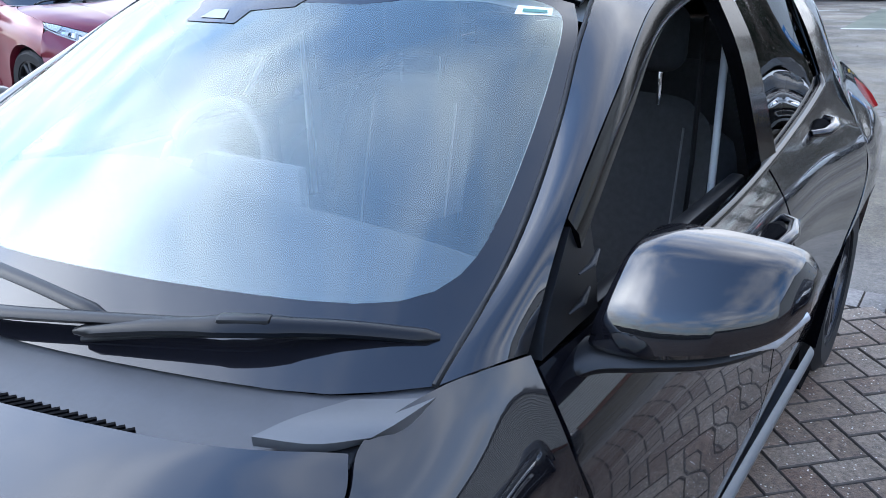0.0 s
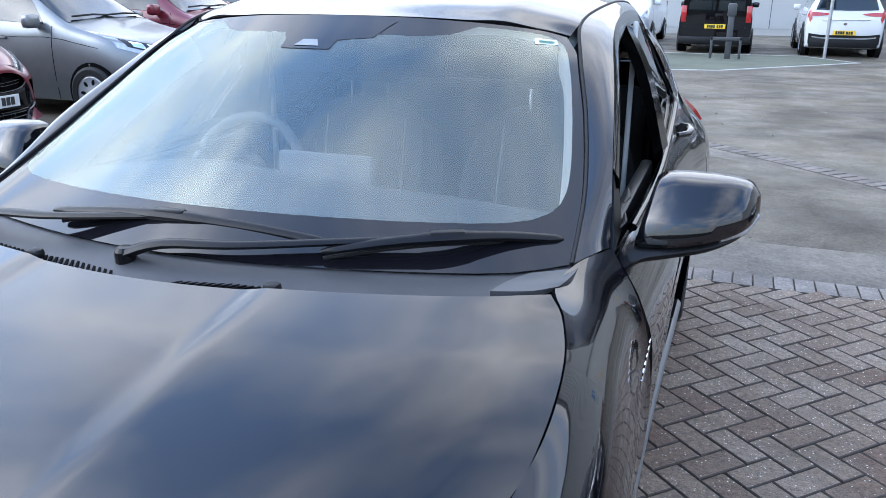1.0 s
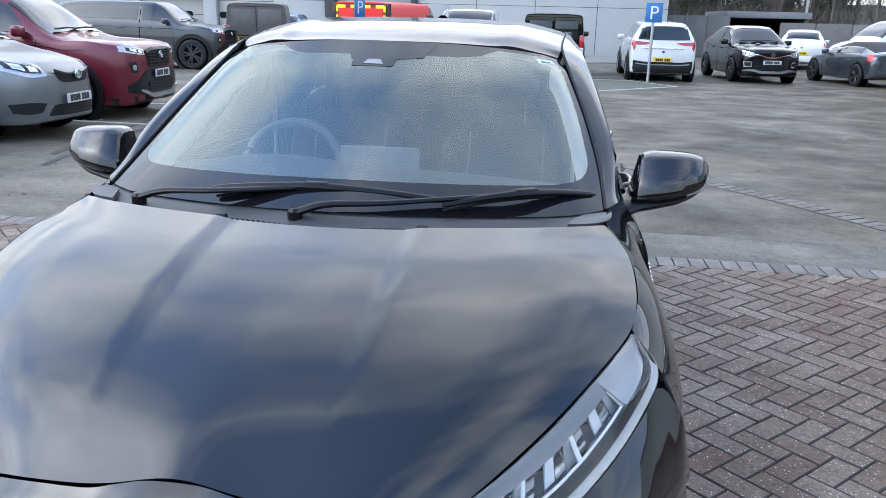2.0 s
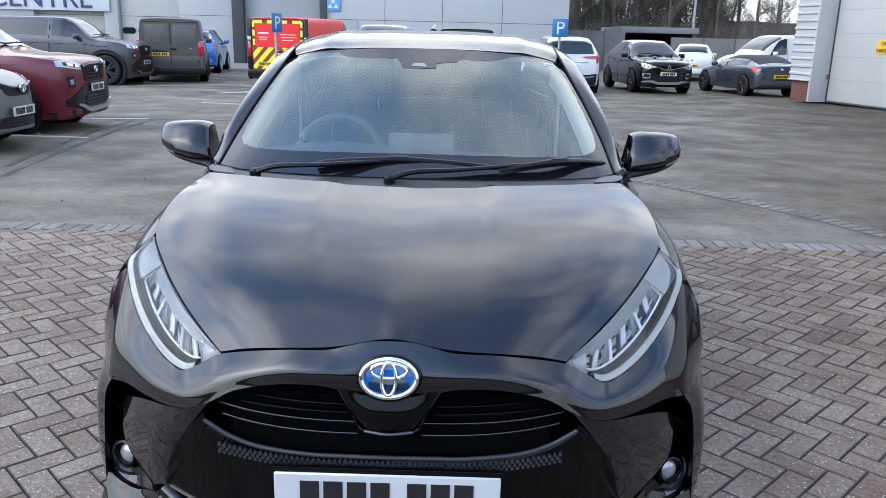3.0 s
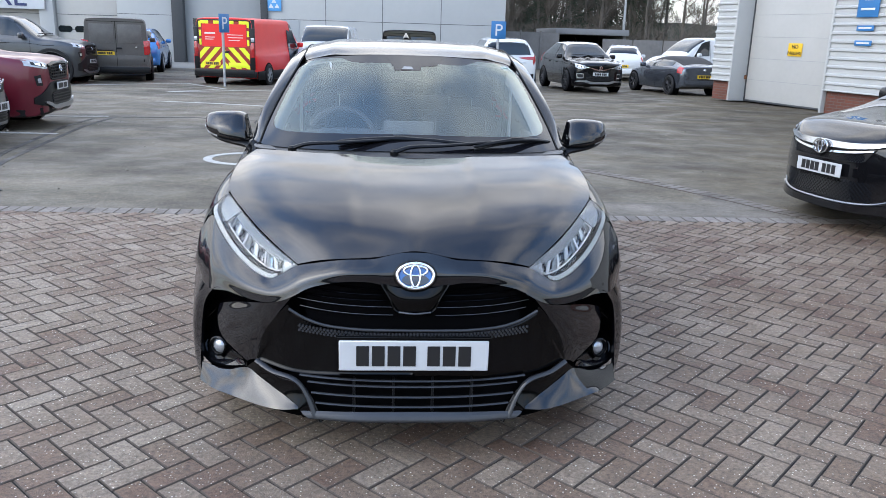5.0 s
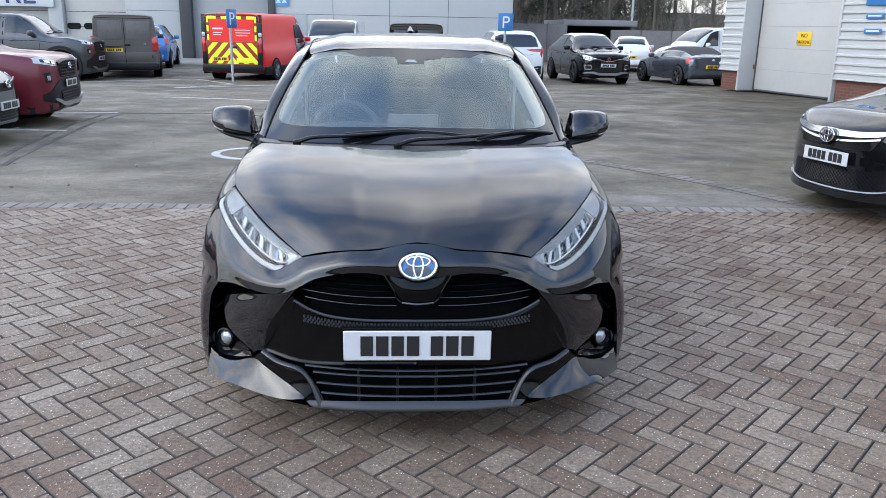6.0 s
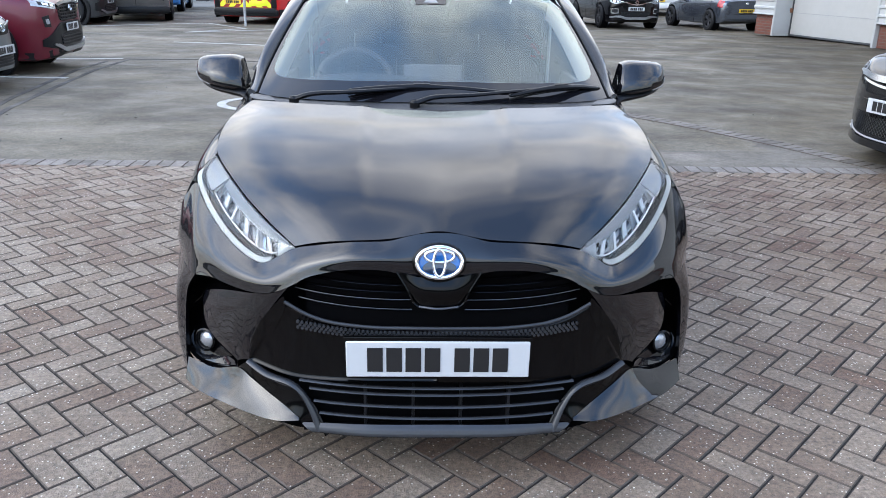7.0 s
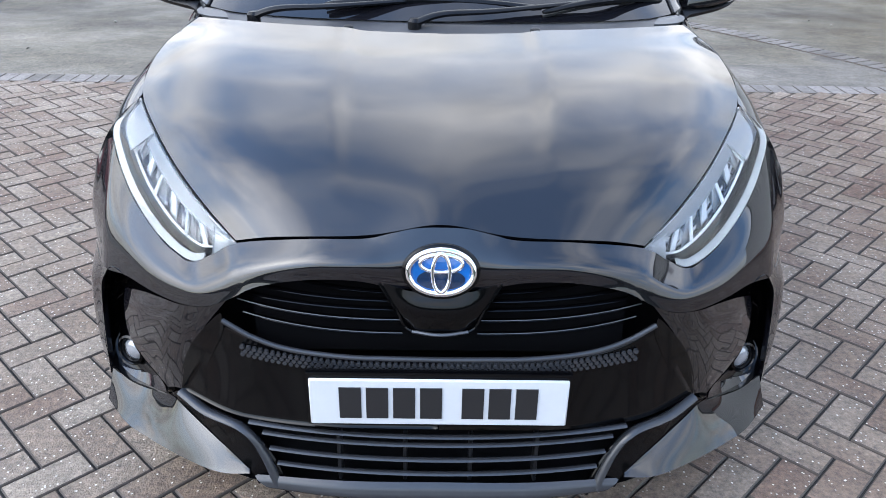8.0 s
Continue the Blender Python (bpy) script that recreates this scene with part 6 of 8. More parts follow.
# sticker
STICK = mat("pale_sticker", (0.66, 0.72, 0.70), 0.5, vary=0.06)
bm = bmesh.new()
vs = [bm.verts.new(on_screen(u, v, -0.0015)) for u, v in ((0.868, 0.705), (0.868, 0.86), (0.922, 0.86), (0.922, 0.705))]
bm.faces.new(vs)
part("sticker", bm, STICK, windscreen, "pale rectangular sticker")
bm = bmesh.new()
vs = [bm.verts.new(on_screen(u, v, -0.003)) for u, v in ((0.88, 0.73), (0.88, 0.835), (0.90, 0.835), (0.90, 0.73))]
bm.faces.new(vs)
part("sticker_bar", bm, mat("green_ink", (0.05, 0.16, 0.13), 0.5, vary=0.1), windscreen)

cowl_g = ribbon([(p[0], p[1] - .004, p[2] - .016) for p in B_REAR], [(p[0], p[1] + .006, p[2] - .004) for p in W_BOT], 26, 6)
COWL = mat("grey_cowl_plastic", (0.040, 0.041, 0.045), 0.5, vary=0.15, bump=0.0006, bscale=400)
cowl = panel("cowl", cowl_g, COWL, mirror=True, gap=0.0, flip=True, label="dark grey plastic cowl under the windscreen")
for s in (1, -1):
    bm = bmesh.new()
    for k in range(30):
        f = k / 29
        x = 0.06 + 0.40 * f
        y0 = float(np.interp(x, [0, .25, .5], [.852, .874, .930]))
        box(bm, -.0025, .0025, 0.0, .046 * (1 - .5 * f), -.006, .006, m=Matrix.Translation((s * x, y0, .963 + .004 * f)) @ Matrix.Rotation(s * radians(-35), 4, "Z"))
    part("cowl_vent", bm, SHADOWGAP, cowl, "black louvred vent")
for s in (1, -1):
    bm = bmesh.new()
    grid(bm, surf([[(s * .60, .985, .984), (s * .66, 1.01, .983), (s * .70, 1.05, .982)], [(s * .615, 1.03, .987), (s * .66, 1.05, .988), (s * .712, 1.08, .988)], [(s * .64, 1.09, .985), (s * .68, 1.115, .986), (s * .715, 1.14, .986)]], 8, 8), thick=0.012, flip=s > 0)
    part("cowl_end", bm, mat("grey_cowl_cap", (0.06, 0.062, 0.066), 0.45, vary=0.1), cowl, "grey end cap", 50)
    nz = boxed("washer_nozzle", (s * .253 - .014, s * .253 + .014, .872, .896, .968, .988), PLASTIC, cowl, 0.007, "small black washer nozzle")

P_OUT = [(.752, 1.278, .985), (.728, 1.42, 1.108), (.688, 1.66, 1.232), (.640, 1.93, 1.345), (.612, 2.3, 1.385), (.600, 2.75, 1.375), (.565, 3.25, 1.315)]
R_EDGE = [(.704, 1.158, .986), (.688, 1.35, 1.075), (.647, 1.55, 1.19), (.594, 1.735, 1.305), (.566, 1.90, 1.375), (.578, 2.3, 1.412), (.570, 2.75, 1.405), (.535, 3.25, 1.352)]
a, b = curve(R_EDGE, 50), curve(P_OUT, 50)
f = np.linspace(0, 1, 8)[:, None, None]
rail_g = (1 - f) * a[None] + f * b[None]
rail_g += np.array((0.5, -0.35, 0.5)) * (0.018 * np.sin(np.pi * np.linspace(0, 1, 8)))[:, None, None]
panel("roof_rail", relax(rail_g, 12), PAINT_BLACK, both=True, gap=0.002)
for s in (1, -1):
    bm = bmesh.new()
    tube(bm, [(s * (p[0] - .003), p[1], p[2] + .001) for p in a], 0.0038, 6)
    part("screen_seal", bm, RUBBER, car, smooth=60)
# roof
ROOF = [[(0, 1.645, 1.392), (.2, 1.665, 1.388), (.38, 1.72, 1.375), (.49, 1.77, 1.359), (.552, 1.812, 1.342)],
        [(0, 1.85, 1.434), (.2, 1.86, 1.431), (.38, 1.88, 1.418), (.49, 1.90, 1.400), (.566, 1.92, 1.378)],
        [(0, 2.25, 1.462), (.2, 2.25, 1.459), (.38, 2.25, 1.447), (.49, 2.26, 1.433), (.577, 2.28, 1.411)],
        [(0, 2.75, 1.457), (.2, 2.75, 1.454), (.38, 2.75, 1.441), (.49, 2.75, 1.427), (.569, 2.75, 1.405)],
        [(0, 3.30, 1.41), (.2, 3.30, 1.407), (.38, 3.28, 1.392), (.48, 3.27, 1.376), (.535, 3.25, 1.352)]]
roof_g = surf([even(r, 21) for r in ROOF], 40, 25)
for i in range(40):
    for j in range(25):
        x = roof_g[i, j, 0]
        roof_g[i, j, 2] += 0.006 * math.exp(-((x - .40) / .05) ** 2) - 0.004 * math.exp(-(x / .25) ** 2)
panel("roof", roof_g, PAINT_BLACK, mirror=True, flip=True, gap=0.002)
bm = bmesh.new()
tube(bm, [(0, 2.95, 1.44), (0, 3.02, 1.47), (0, 3.10, 1.495)], [0.03, 0.018, 0.006], 10, rz=1.2)
part("roof_antenna", bm, GLOSS_BLACK, car, "black fin antenna", 50)

# sides
BELT = ([1.27, 1.9, 2.35, 2.75, 3.05, 3.4, 3.85], [.972, .960, .970, .998, 1.038, 1.088, 1.12])
XZ = ([.20, .27, .36, .50, .65, .79, .87, .92, .955, 1.0, 1.1], [.790, .812, .826, .842, .848, .846, .826, .800, .775, .748, .712])


XZ_FINE = curve(list(zip(*XZ)), 120).T
BELT_FINE = curve(list(zip(*BELT)), 80).T


def side_x(y, z):
    x = float(np.interp(z, XZ_FINE[0], XZ_FINE[1]))
    x += 0.040 * math.exp(-((y - 3.36) / .42) ** 2) * math.exp(-((z - .72) / .26) ** 2)
    x -= 0.05 * max(0, (y - 3.45) / .5) ** 2 * 1.2
    x -= 1.5 * max(0, y - 3.3) * max(0, z - .93)
    x -= 0.010 * math.exp(-((z - .55) / .09) ** 2) * math.exp(-((y - 2.1) / .8) ** 4)
    return x


def belt(y):
    return float(np.interp(y, BELT_FINE[0], BELT_FINE[1]))


def side_grid(yf, yr, z0, z1, nz=22, ny=18):
    g = np.zeros((nz, ny, 3))
    for i in range(nz):
        for j in range(ny):
            fi, fj = i / (nz - 1), j / (ny - 1)
            ya, yb = yf(fi), yr(fi)
            y = ya + (yb - ya) * fj
            z = z0 + (min(z1(y), 9) - z0) * fi
            g[i, j] = (side_x(y, z), y, z)
    return g


seam = lambda f: float(np.interp(f, [0, .2, .44, .65, .86, 1], [1.337, 1.347, 1.360, 1.309, 1.266, 1.280]))
rear_cut = lambda f: float(np.interp(f, [0, .2, .45, .55, .75, 1], [2.98, 2.99, 3.06, 3.14, 3.2, 3.22]))
fd = side_grid(seam, lambda f: 2.335, .235, belt)
rd = side_grid(lambda f: 2.342, rear_cut, .235, belt)
doors = {}
for s in (1, -1):
    for nm, g in (("front_door", fd), ("rear_door", rd)):
        bm = bmesh.new()
        grid(bm, inset(g, .002) * [s, 1, 1], thick=0.014, flip=s > 0)
        doors[nm, s] = part(nm, bm, PAINT_BLACK, car, "", 60)
QC = []
for zf in np.linspace(0, 1, 5):
    row = []
    for k, yy in enumerate((None, 3.36, 3.62, 3.80, 3.90)):
        y = rear_cut(.45 + .55 * zf) + .004 if yy is None else yy
        zlow = {0: .54, 1: .675, 2: .56, 3: .32, 4: .30}[k]
        ztop = belt(y)
        z = zlow + (ztop - zlow) * zf
        x = side_x(y, z) - (.07 if k == 4 else .012 if k == 3 else 0)
        row.append((x, y, z))
    QC.append(row)
panel("rear_wing", surf(QC, 16, 24), PAINT_BLACK, both=True, flip=True)
# tail: simple closing panels, C pillar, tailgate
tg = surf([[(.72, 3.905, .30), (.45, 3.94, .30), (0, 3.95, .30)], [(.74, 3.905, .65), (.45, 3.95, .65), (0, 3.96, .65)], [(.66, 3.92, .95), (.42, 3.94, .97), (0, 3.95, .98)], [(.55, 3.84, 1.12), (.36, 3.86, 1.12), (0, 3.87, 1.12)]], 14, 12)
panel("tailgate", tg[:, ::-1], PAINT_BLACK, mirror=True, gap=0.0)
rw = ribbon([(0, 3.87, 1.12), (.36, 3.86, 1.12), (.545, 3.83, 1.12)], [(0, 3.36, 1.405), (.38, 3.33, 1.39), (.535, 3.27, 1.352)], 12, 8)
panel("rear_window", rw, GLASS_DARK, mirror=True, thick=0.0, gap=0.0)
CP = []
for f in np.linspace(0, 1, 5):
    top = cr1([(.588, 3.10, 1.318), (.560, 3.22, 1.338), (.535, 3.27, 1.352)], f)
    y = 3.06 + (3.83 - 3.06) * f
    low = np.array((side_x(y, belt(y)) + .002, y, belt(y) + .001))
    mid = (top + low) / 2 + np.array((0.008 + 0.02 * f, 0.03 * f, 0.006 + 0.012 * f))
    CP.append([tuple(top), tuple(mid), tuple(low)])
panel("rear_pillar", surf(CP, 18, 14), PAINT_BLACK, both=True, gap=0.0, thick=0.0)
for s in (1, -1):
    bm = bmesh.new()
    lamp_g = surf([[(side_x(y, z) - dx + .004, y, z) for z in (.985, .935, .885)] for y, dx in ((3.66, 0), (3.76, .004), (3.85, .03))] + [[(.66, 3.93, .98), (.665, 3.945, .93), (.66, 3.95, .88)], [(.56, 3.955, .97), (.56, 3.965, .925), (.56, 3.965, .88)]], 16, 7)
    grid(bm, lamp_g * [s, 1, 1], thick=0.025, flip=s > 0)
    part("taillight", bm, LAMP_RED, car, smooth=50)
    bm = bmesh.new()
    grid(bm, ribbon([(s * .842, 3.0, .235), (s * .862, 3.06, .50), (s * .868, 3.2, .64), (s * .87, 3.36, .68), (s * .868, 3.52, .64), (s * .85, 3.66, .50), (s * .82, 3.72, .30)],
                    [(s * .80, 3.03, .235), (s * .80, 3.08, .49), (s * .80, 3.21, .62), (s * .80, 3.36, .66), (s * .80, 3.51, .62), (s * .80, 3.63, .49), (s * .78, 3.69, .30)], 30, 3))
    part("arch_lip", bm, PAINT_BLACK, car, smooth=60)
    # liners behind the wheels, sills
    for y in (.80, 3.36):
        bm = bmesh.new()
        lathe(bm, [(0.0, .38), (.24, .38)], 28)
        part("arch_liner", bm, SHADOWGAP, car, m=Matrix.Translation((s * .56 if s > 0 else -.80, y, .31)))
        wheel(car, s * .745, y, .31, True)
    bm = bmesh.new()
    grid(bm, surf([[(s * .808, 1.17, .255), (s * .808, 2.0, .245), (s * .83, 2.98, .25)], [(s * .825, 1.16, .235), (s * .825, 2.0, .225), (s * .845, 2.97, .23)], [(s * .80, 1.15, .175), (s * .80, 2.0, .165), (s * .815, 2.96, .17)], [(s * .70, 1.15, .165), (s * .70, 2.0, .155), (s * .70, 2.96, .16)]], 10, 30))
    part("sill", bm, mat("satin_grey_sill", (0.11, 0.115, 0.12), 0.35, vary=0.1), car, "satin grey sill strip", 60)
    # waist strip
    bm = bmesh.new()
    waist = [(side_x(y, belt(y)) + .002, y, belt(y) + .004) for y in np.linspace(1.48, 3.03, 36)]
    tube(bm, [(s * p[0], p[1], p[2]) for p in waist + [tuple(q) for q in curve([waist[-1], (.712, 3.085, 1.075), (.655, 3.115, 1.18), (.594, 3.135, 1.30)], 14)[1:]]], 0.012, 8, rz=0.8)
    part("waist_strip", bm, GLOSS_BLACK, car, smooth=60)
    # window frames: the band below the rail seam, the B pillar, the quarter frame
    o = curve([(p[0] * s, p[1], p[2]) for p in P_OUT[1:-1] + [(.583, 3.14, 1.322)]], 40)
    i2 = np.array([(s * (abs(p[0]) + .012), p[1] + .02, p[2] - .045) for p in o])
    bm = bmesh.new()
    grid(bm, np.stack([o, (o + i2) / 2 + np.array((s * .006, 0, 0)), i2]), thick=0.02, flip=s < 0)
    part("window_frame", bm, GLOSS_BLACK, doors["front_door", s], smooth=50)
    bm = bmesh.new()
    grid(bm, surf([[(s * .770, 2.30, .955), (s * .70, 2.285, 1.20), (s * .622, 2.27, 1.36)], [(s * .775, 2.40, .965), (s * .705, 2.385, 1.20), (s * .622, 2.37, 1.36)]], 4, 12), thick=0.03, flip=s < 0)
    part("window_pillar", bm, GLOSS_BLACK, doors["rear_door", s], smooth=50)
    bm = bmesh.new()
    grid(bm, ribbon([(s * (side_x(y, belt(y)) - .008), y, belt(y) + .004) for y in (2.40, 2.65, 2.90, 3.13)], [(s * .625, 2.38, 1.345), (s * .620, 2.62, 1.345), (s * .608, 2.88, 1.330), (s * .578, 3.20, 1.292)], 14, 8))
    part("window", bm, GLASS_DARK, doors["rear_door", s], "tinted window", 60)
# the closed front window, and the lowered one: its run and inner edge
bm = bmesh.new()
grid(bm, ribbon([(-.752, 1.46, .968), (-.765, 1.9, .958), (-.768, 2.31, .966)], [(-.715, 1.50, 1.12), (-.655, 1.86, 1.275), (-.628, 2.28, 1.345)], 10, 6))
part("window", bm, GLASS, doors["front_door", -1], "clear window", 60).visible_shadow = False
for s in (1, -1):
    boxed("door_card", (s * .70, s * .735, 1.45, 2.3, .45, .955), PLASTIC, doors["front_door", s], 0.01)
    bm = bmesh.new()
    grid(bm, surf([[(s * .758, 1.30, .968), (s * .752, 1.39, .965), (s * .748, 1.485, .962)], [(s * .748, 1.335, 1.02), (s * .742, 1.41, 1.03), (s * .738, 1.49, 1.03)], [(s * .722, 1.465, 1.128), (s * .721, 1.475, 1.128), (s * .719, 1.49, 1.125)]], 8, 6), thick=0.02, flip=s > 0)
    part("mirror_sail", bm, PLASTIC, doors["front_door", s], "dark plastic corner trim", 40)
    for z, y in ((1.05, 1.425), (1.005, 1.40)):
        bm = bmesh.new()
        tube(bm, [(s * .757, y - .027, z - .005), (s * .762, y, z), (s * .757, y + .032, z + .010)], [.002, .006, .002], 8, rz=0.5)
        part("trim_fin", bm, PLASTIC, doors["front_door", s])

# door mirrors
for s in (1, -1):
    root = part("door_mirror", bmesh.new(), PAINT_BLACK, car, "glossy black door mirror with a silver indicator")
    secs = []
    for x, yf, yb, zl, zh in ((.786, 1.366, 1.502, .966, 1.086), (.792, 1.362, 1.502, .966, 1.090), (.80, 1.358, 1.503, .966, 1.094), (.83, 1.353, 1.504, .969, 1.100), (.87, 1.352, 1.506, .975, 1.101), (.925, 1.366, 1.51, .986, 1.099), (.968, 1.392, 1.515, .997, 1.094), (.998, 1.425, 1.52, 1.010, 1.084), (1.016, 1.475, 1.518, 1.026, 1.062)):
        d, h = yb - yf, zh - zl
        ring = [(yb, zl), (yf + .40 * d, zl), (yf + .05 * d, zl), (yf, zl + .07 * h), (yf + .005 * d, zl + .36 * h), (yf + .10 * d, zl + .52 * h), (yf + .33 * d, zl + .88 * h), (yf + .50 * d, zl + .98 * h), (yf + .78 * d, zh), (yb, zh - .02 * h), (yb, zl + .5 * h), (yb, zl)]
        lean = 0.22 * max(0.0, 1 - (x - .786) / .09)
        secs.append([(s * (x + lean * (p[1] - .966)), p[0], p[1]) for p in ring])
    bm = bmesh.new()
    g = np.array(secs)
    gg = np.stack([curve(g[:, k], 33) for k in range(12)], axis=1)
    grid(bm, gg)
    bmesh.ops.remove_doubles(bm, verts=bm.verts, dist=1e-4)
    bmesh.ops.holes_fill(bm, edges=[e for e in bm.edges if e.is_boundary], sides=0)
    bmesh.ops.recalc_face_normals(bm, faces=bm.faces)
    bm.to_mesh(root.data)
    bm.free()
    for p in root.data.polygons:
        p.use_smooth = True
    root.data.set_sharp_from_angle(angle=radians(38))
    bm = bmesh.new()
    tube(bm, curve([(s * .755, 1.36, .935), (s * .79, 1.385, .948), (s * .85, 1.405, .958), (s * .92, 1.43, .970), (s * .975, 1.465, .993), (s * .995, 1.488, 1.012)], 20), [.034, .037, .039, .040, .041, .041, .041, .041, .040, .039, .038, .036, .034, .032, .030, .027, .023, .018, .012, .005], 12, rz=0.45)
    part("mirror_foot", bm, PLASTIC, root, "dark plastic lower shell", 60)
    bm = bmesh.new()
    tube(bm, [(s * .945, 1.408, .985), (s * .985, 1.436, 1.001), (s * 1.010, 1.474, 1.024)], [.006, .012, .009], 10, rz=1.1)
    part("indicator", bm, LAMP_CLEAR, root, "silver indicator", 60)
    bm = bmesh.new()
    box(bm, s * .815, s * .955, 1.504, 1.512, .992, 1.072, 0.003, 2)
    part("mirror_glass", bm, CHROME, root, smooth=40)

# handles, badge on the wing
for s in (1, -1):
    for nm, y in (("front_door", 2.19), ("rear_door", 2.86)):
        z = .865 if y < 2.5 else .955
        x = side_x(y, z)
        bm = bmesh.new()
        tube(bm, [(s * (x - .004), y - .095, z), (s * (x + .028), y - .07, z + .003), (s * (x + .036), y, z + .006), (s * (x + .028), y + .07, z + .008), (s * (x - .004), y + .095, z + .008)], [.012, .014, .015, .014, .012], 10, rz=0.8)
        part("door_handle", bm, PAINT_BLACK, doors[nm, s], smooth=60)
        # a near-black oval on the door paints the shade of the handle's hollow
        bm = bmesh.new()
        tube(bm, [(s * (x - .002), y - .07, z), (s * (x + .001), y, z), (s * (x - .002), y + .07, z)], [.01, .028, .01], 10, rz=0.9)
        part("handle_recess", bm, SHADOWGAP, doors[nm, s])
    bm = bmesh.new()
    for k in range(6):
        y = 1.135 + k * .024
        box(bm, .8395, .8435, y, y + .016, .772 + .0045 * k, .792 + .0045 * k, 0.001, 1)
    bmesh.ops.scale(bm, verts=bm.verts, vec=(s, 1, 1))
    part("wing_badge", bm, CHROME, car, "row of small chrome bars")

# wipers
WIP = mat("wiper_black", (0.005, 0.005, 0.006), 0.32, vary=0.15, spec=0.22)


def wiper(pivot, elbow, tip_in, tip_out, mid):
    root = part("wiper", bmesh.new(), WIP, car, "black wiper")
    bm = bmesh.new()
    lathe(bm, [(-.02, .019), (.004, .019), (.012, .013), (.013, .0005)], 16, "Z", Matrix.Translation(pivot))
    bm.to_mesh(root.data)
    bm.free()
    bm = bmesh.new()
    arm = curve([pivot, ((pivot[0] * 2 + elbow[0]) / 3, (pivot[1] * 2 + elbow[1]) / 3, pivot[2] + .022), elbow, mid], 24)
    tube(bm, arm, list(np.linspace(.0185, .010, 24)), 8, rz=0.6)
    part("wiper_arm", bm, WIP, root, smooth=60)
    bm = bmesh.new()
    bl = curve([tip_in, ((tip_in[0] + mid[0]) / 2, (tip_in[1] + mid[1]) / 2 - .002, (tip_in[2] + mid[2]) / 2 + .004), mid, ((tip_out[0] + mid[0]) / 2, (tip_out[1] + mid[1]) / 2, (tip_out[2] + mid[2]) / 2 + .004), tip_out], 30)
    rr = [.006] + list(np.linspace(.011, .015, 11)) + [.017] * 6 + list(np.linspace(.015, .012, 11)) + [.006]
    tube(bm, bl, rr, 8, rz=0.7)
    part("wiper_blade", bm, WIP, root, smooth=60)
    bm = bmesh.new()
    tube(bm, [(p[0], p[1] + .006, p[2] - .014) for p in bl], 0.004, 6)
    part("wiper_rubber", bm, RUBBER, root)
    boxed("blade_clip", (-.032, .032, -.011, .011, 0, .0135), WIP, root, 0.005, m=Matrix.Translation((mid[0], mid[1], mid[2])) @ Matrix.Rotation(math.atan2(tip_out[1] - tip_in[1], tip_out[0] - tip_in[0]), 4, "Z"))


wiper((-.075, .918, .990), (.16, .965, 1.018), (.285, .998, 1.010), (.672, 1.212, 1.014), (.49, 1.085, 1.034))
wiper((-.53, .995, .988), (-.30, .985, 1.020), (-.33, 1.018, 1.020), (.285, 1.038, 1.014), (-.05, 1.022, 1.036))

# cabin
CLOTH = mat("charcoal_seat_cloth", (0.06, 0.061, 0.066), 0.9, vary=0.25, scale=60, bump=0.001, bscale=500)
DASH = mat("dark_dash_plastic", (0.055, 0.057, 0.06), 0.6, vary=0.15, bump=0.0008, bscale=300)
bm = bmesh.new()
box(bm, -.74, .74, 1.05, 3.7, .20, .26)
box(bm, -.60, .60, 3.3, 3.75, .26, .95, 0.03, 2)
box(bm, -.70, .70, 1.0, 1.12, .26, .90)
part("cabin_floor", bm, SHADOWGAP, car)
bm = bmesh.new()
ds = surf([[(-.70, 1.17, .960), (-.35, 1.05, .965), (0, 1.01, .968), (.35, 1.05, .965), (.70, 1.17, .960)], [(-.70, 1.35, .985), (-.36, 1.34, 1.015), (0, 1.34, .998), (.35, 1.34, .992), (.70, 1.36, .975)],
           [(-.70, 1.56, .96), (-.36, 1.60, 1.00), (0, 1.56, .985), (.35, 1.56, .97), (.70, 1.54, .95)], [(-.70, 1.60, .78), (-.36, 1.64, .78), (0, 1.62, .76), (.35, 1.60, .75), (.70, 1.58, .75)]], 20, 40)
grid(bm, ds)
part("dashboard", bm, DASH, car, "dark dashboard with an instrument hood", 60)
boxed("centre_screen", (-.13, .13, 1.545, 1.57, .90, 1.06), mat("grey_screen_back", (0.16, 0.165, 0.175), 0.45, vary=0.08), car, 0.01, "grey back of the centre screen")
sw = part("steering_wheel", bmesh.new(), mat("grey_leather", (0.10, 0.10, 0.105), 0.55, vary=0.15), car, "black steering wheel", m=Matrix.Translation((-.36, 1.74, .928)) @ Matrix.Rotation(radians(-24), 4, "X"))
bm = bmesh.new()
tube(bm, [(.18 * math.cos(a), 0, .18 * math.sin(a)) for a in np.linspace(0, 2 * math.pi, 41)], .015, 10, caps=False)
box(bm, -.17, .17, -.01, .012, -.03, .03, 0.008, 2)
box(bm, -.03, .03, -.01, .012, -.17, 0, 0.008, 2)
lathe(bm, [(-.03, .05), (.02, .07), (.03, .05), (.032, .0005)], 20, "Y")
bm.to_mesh(sw.data)
bm.free()
for p in sw.data.polygons:
    p.use_smooth = True


STITCH = mat("pale_stitch", (0.2, 0.2, 0.21), 0.8, vary=0.1)


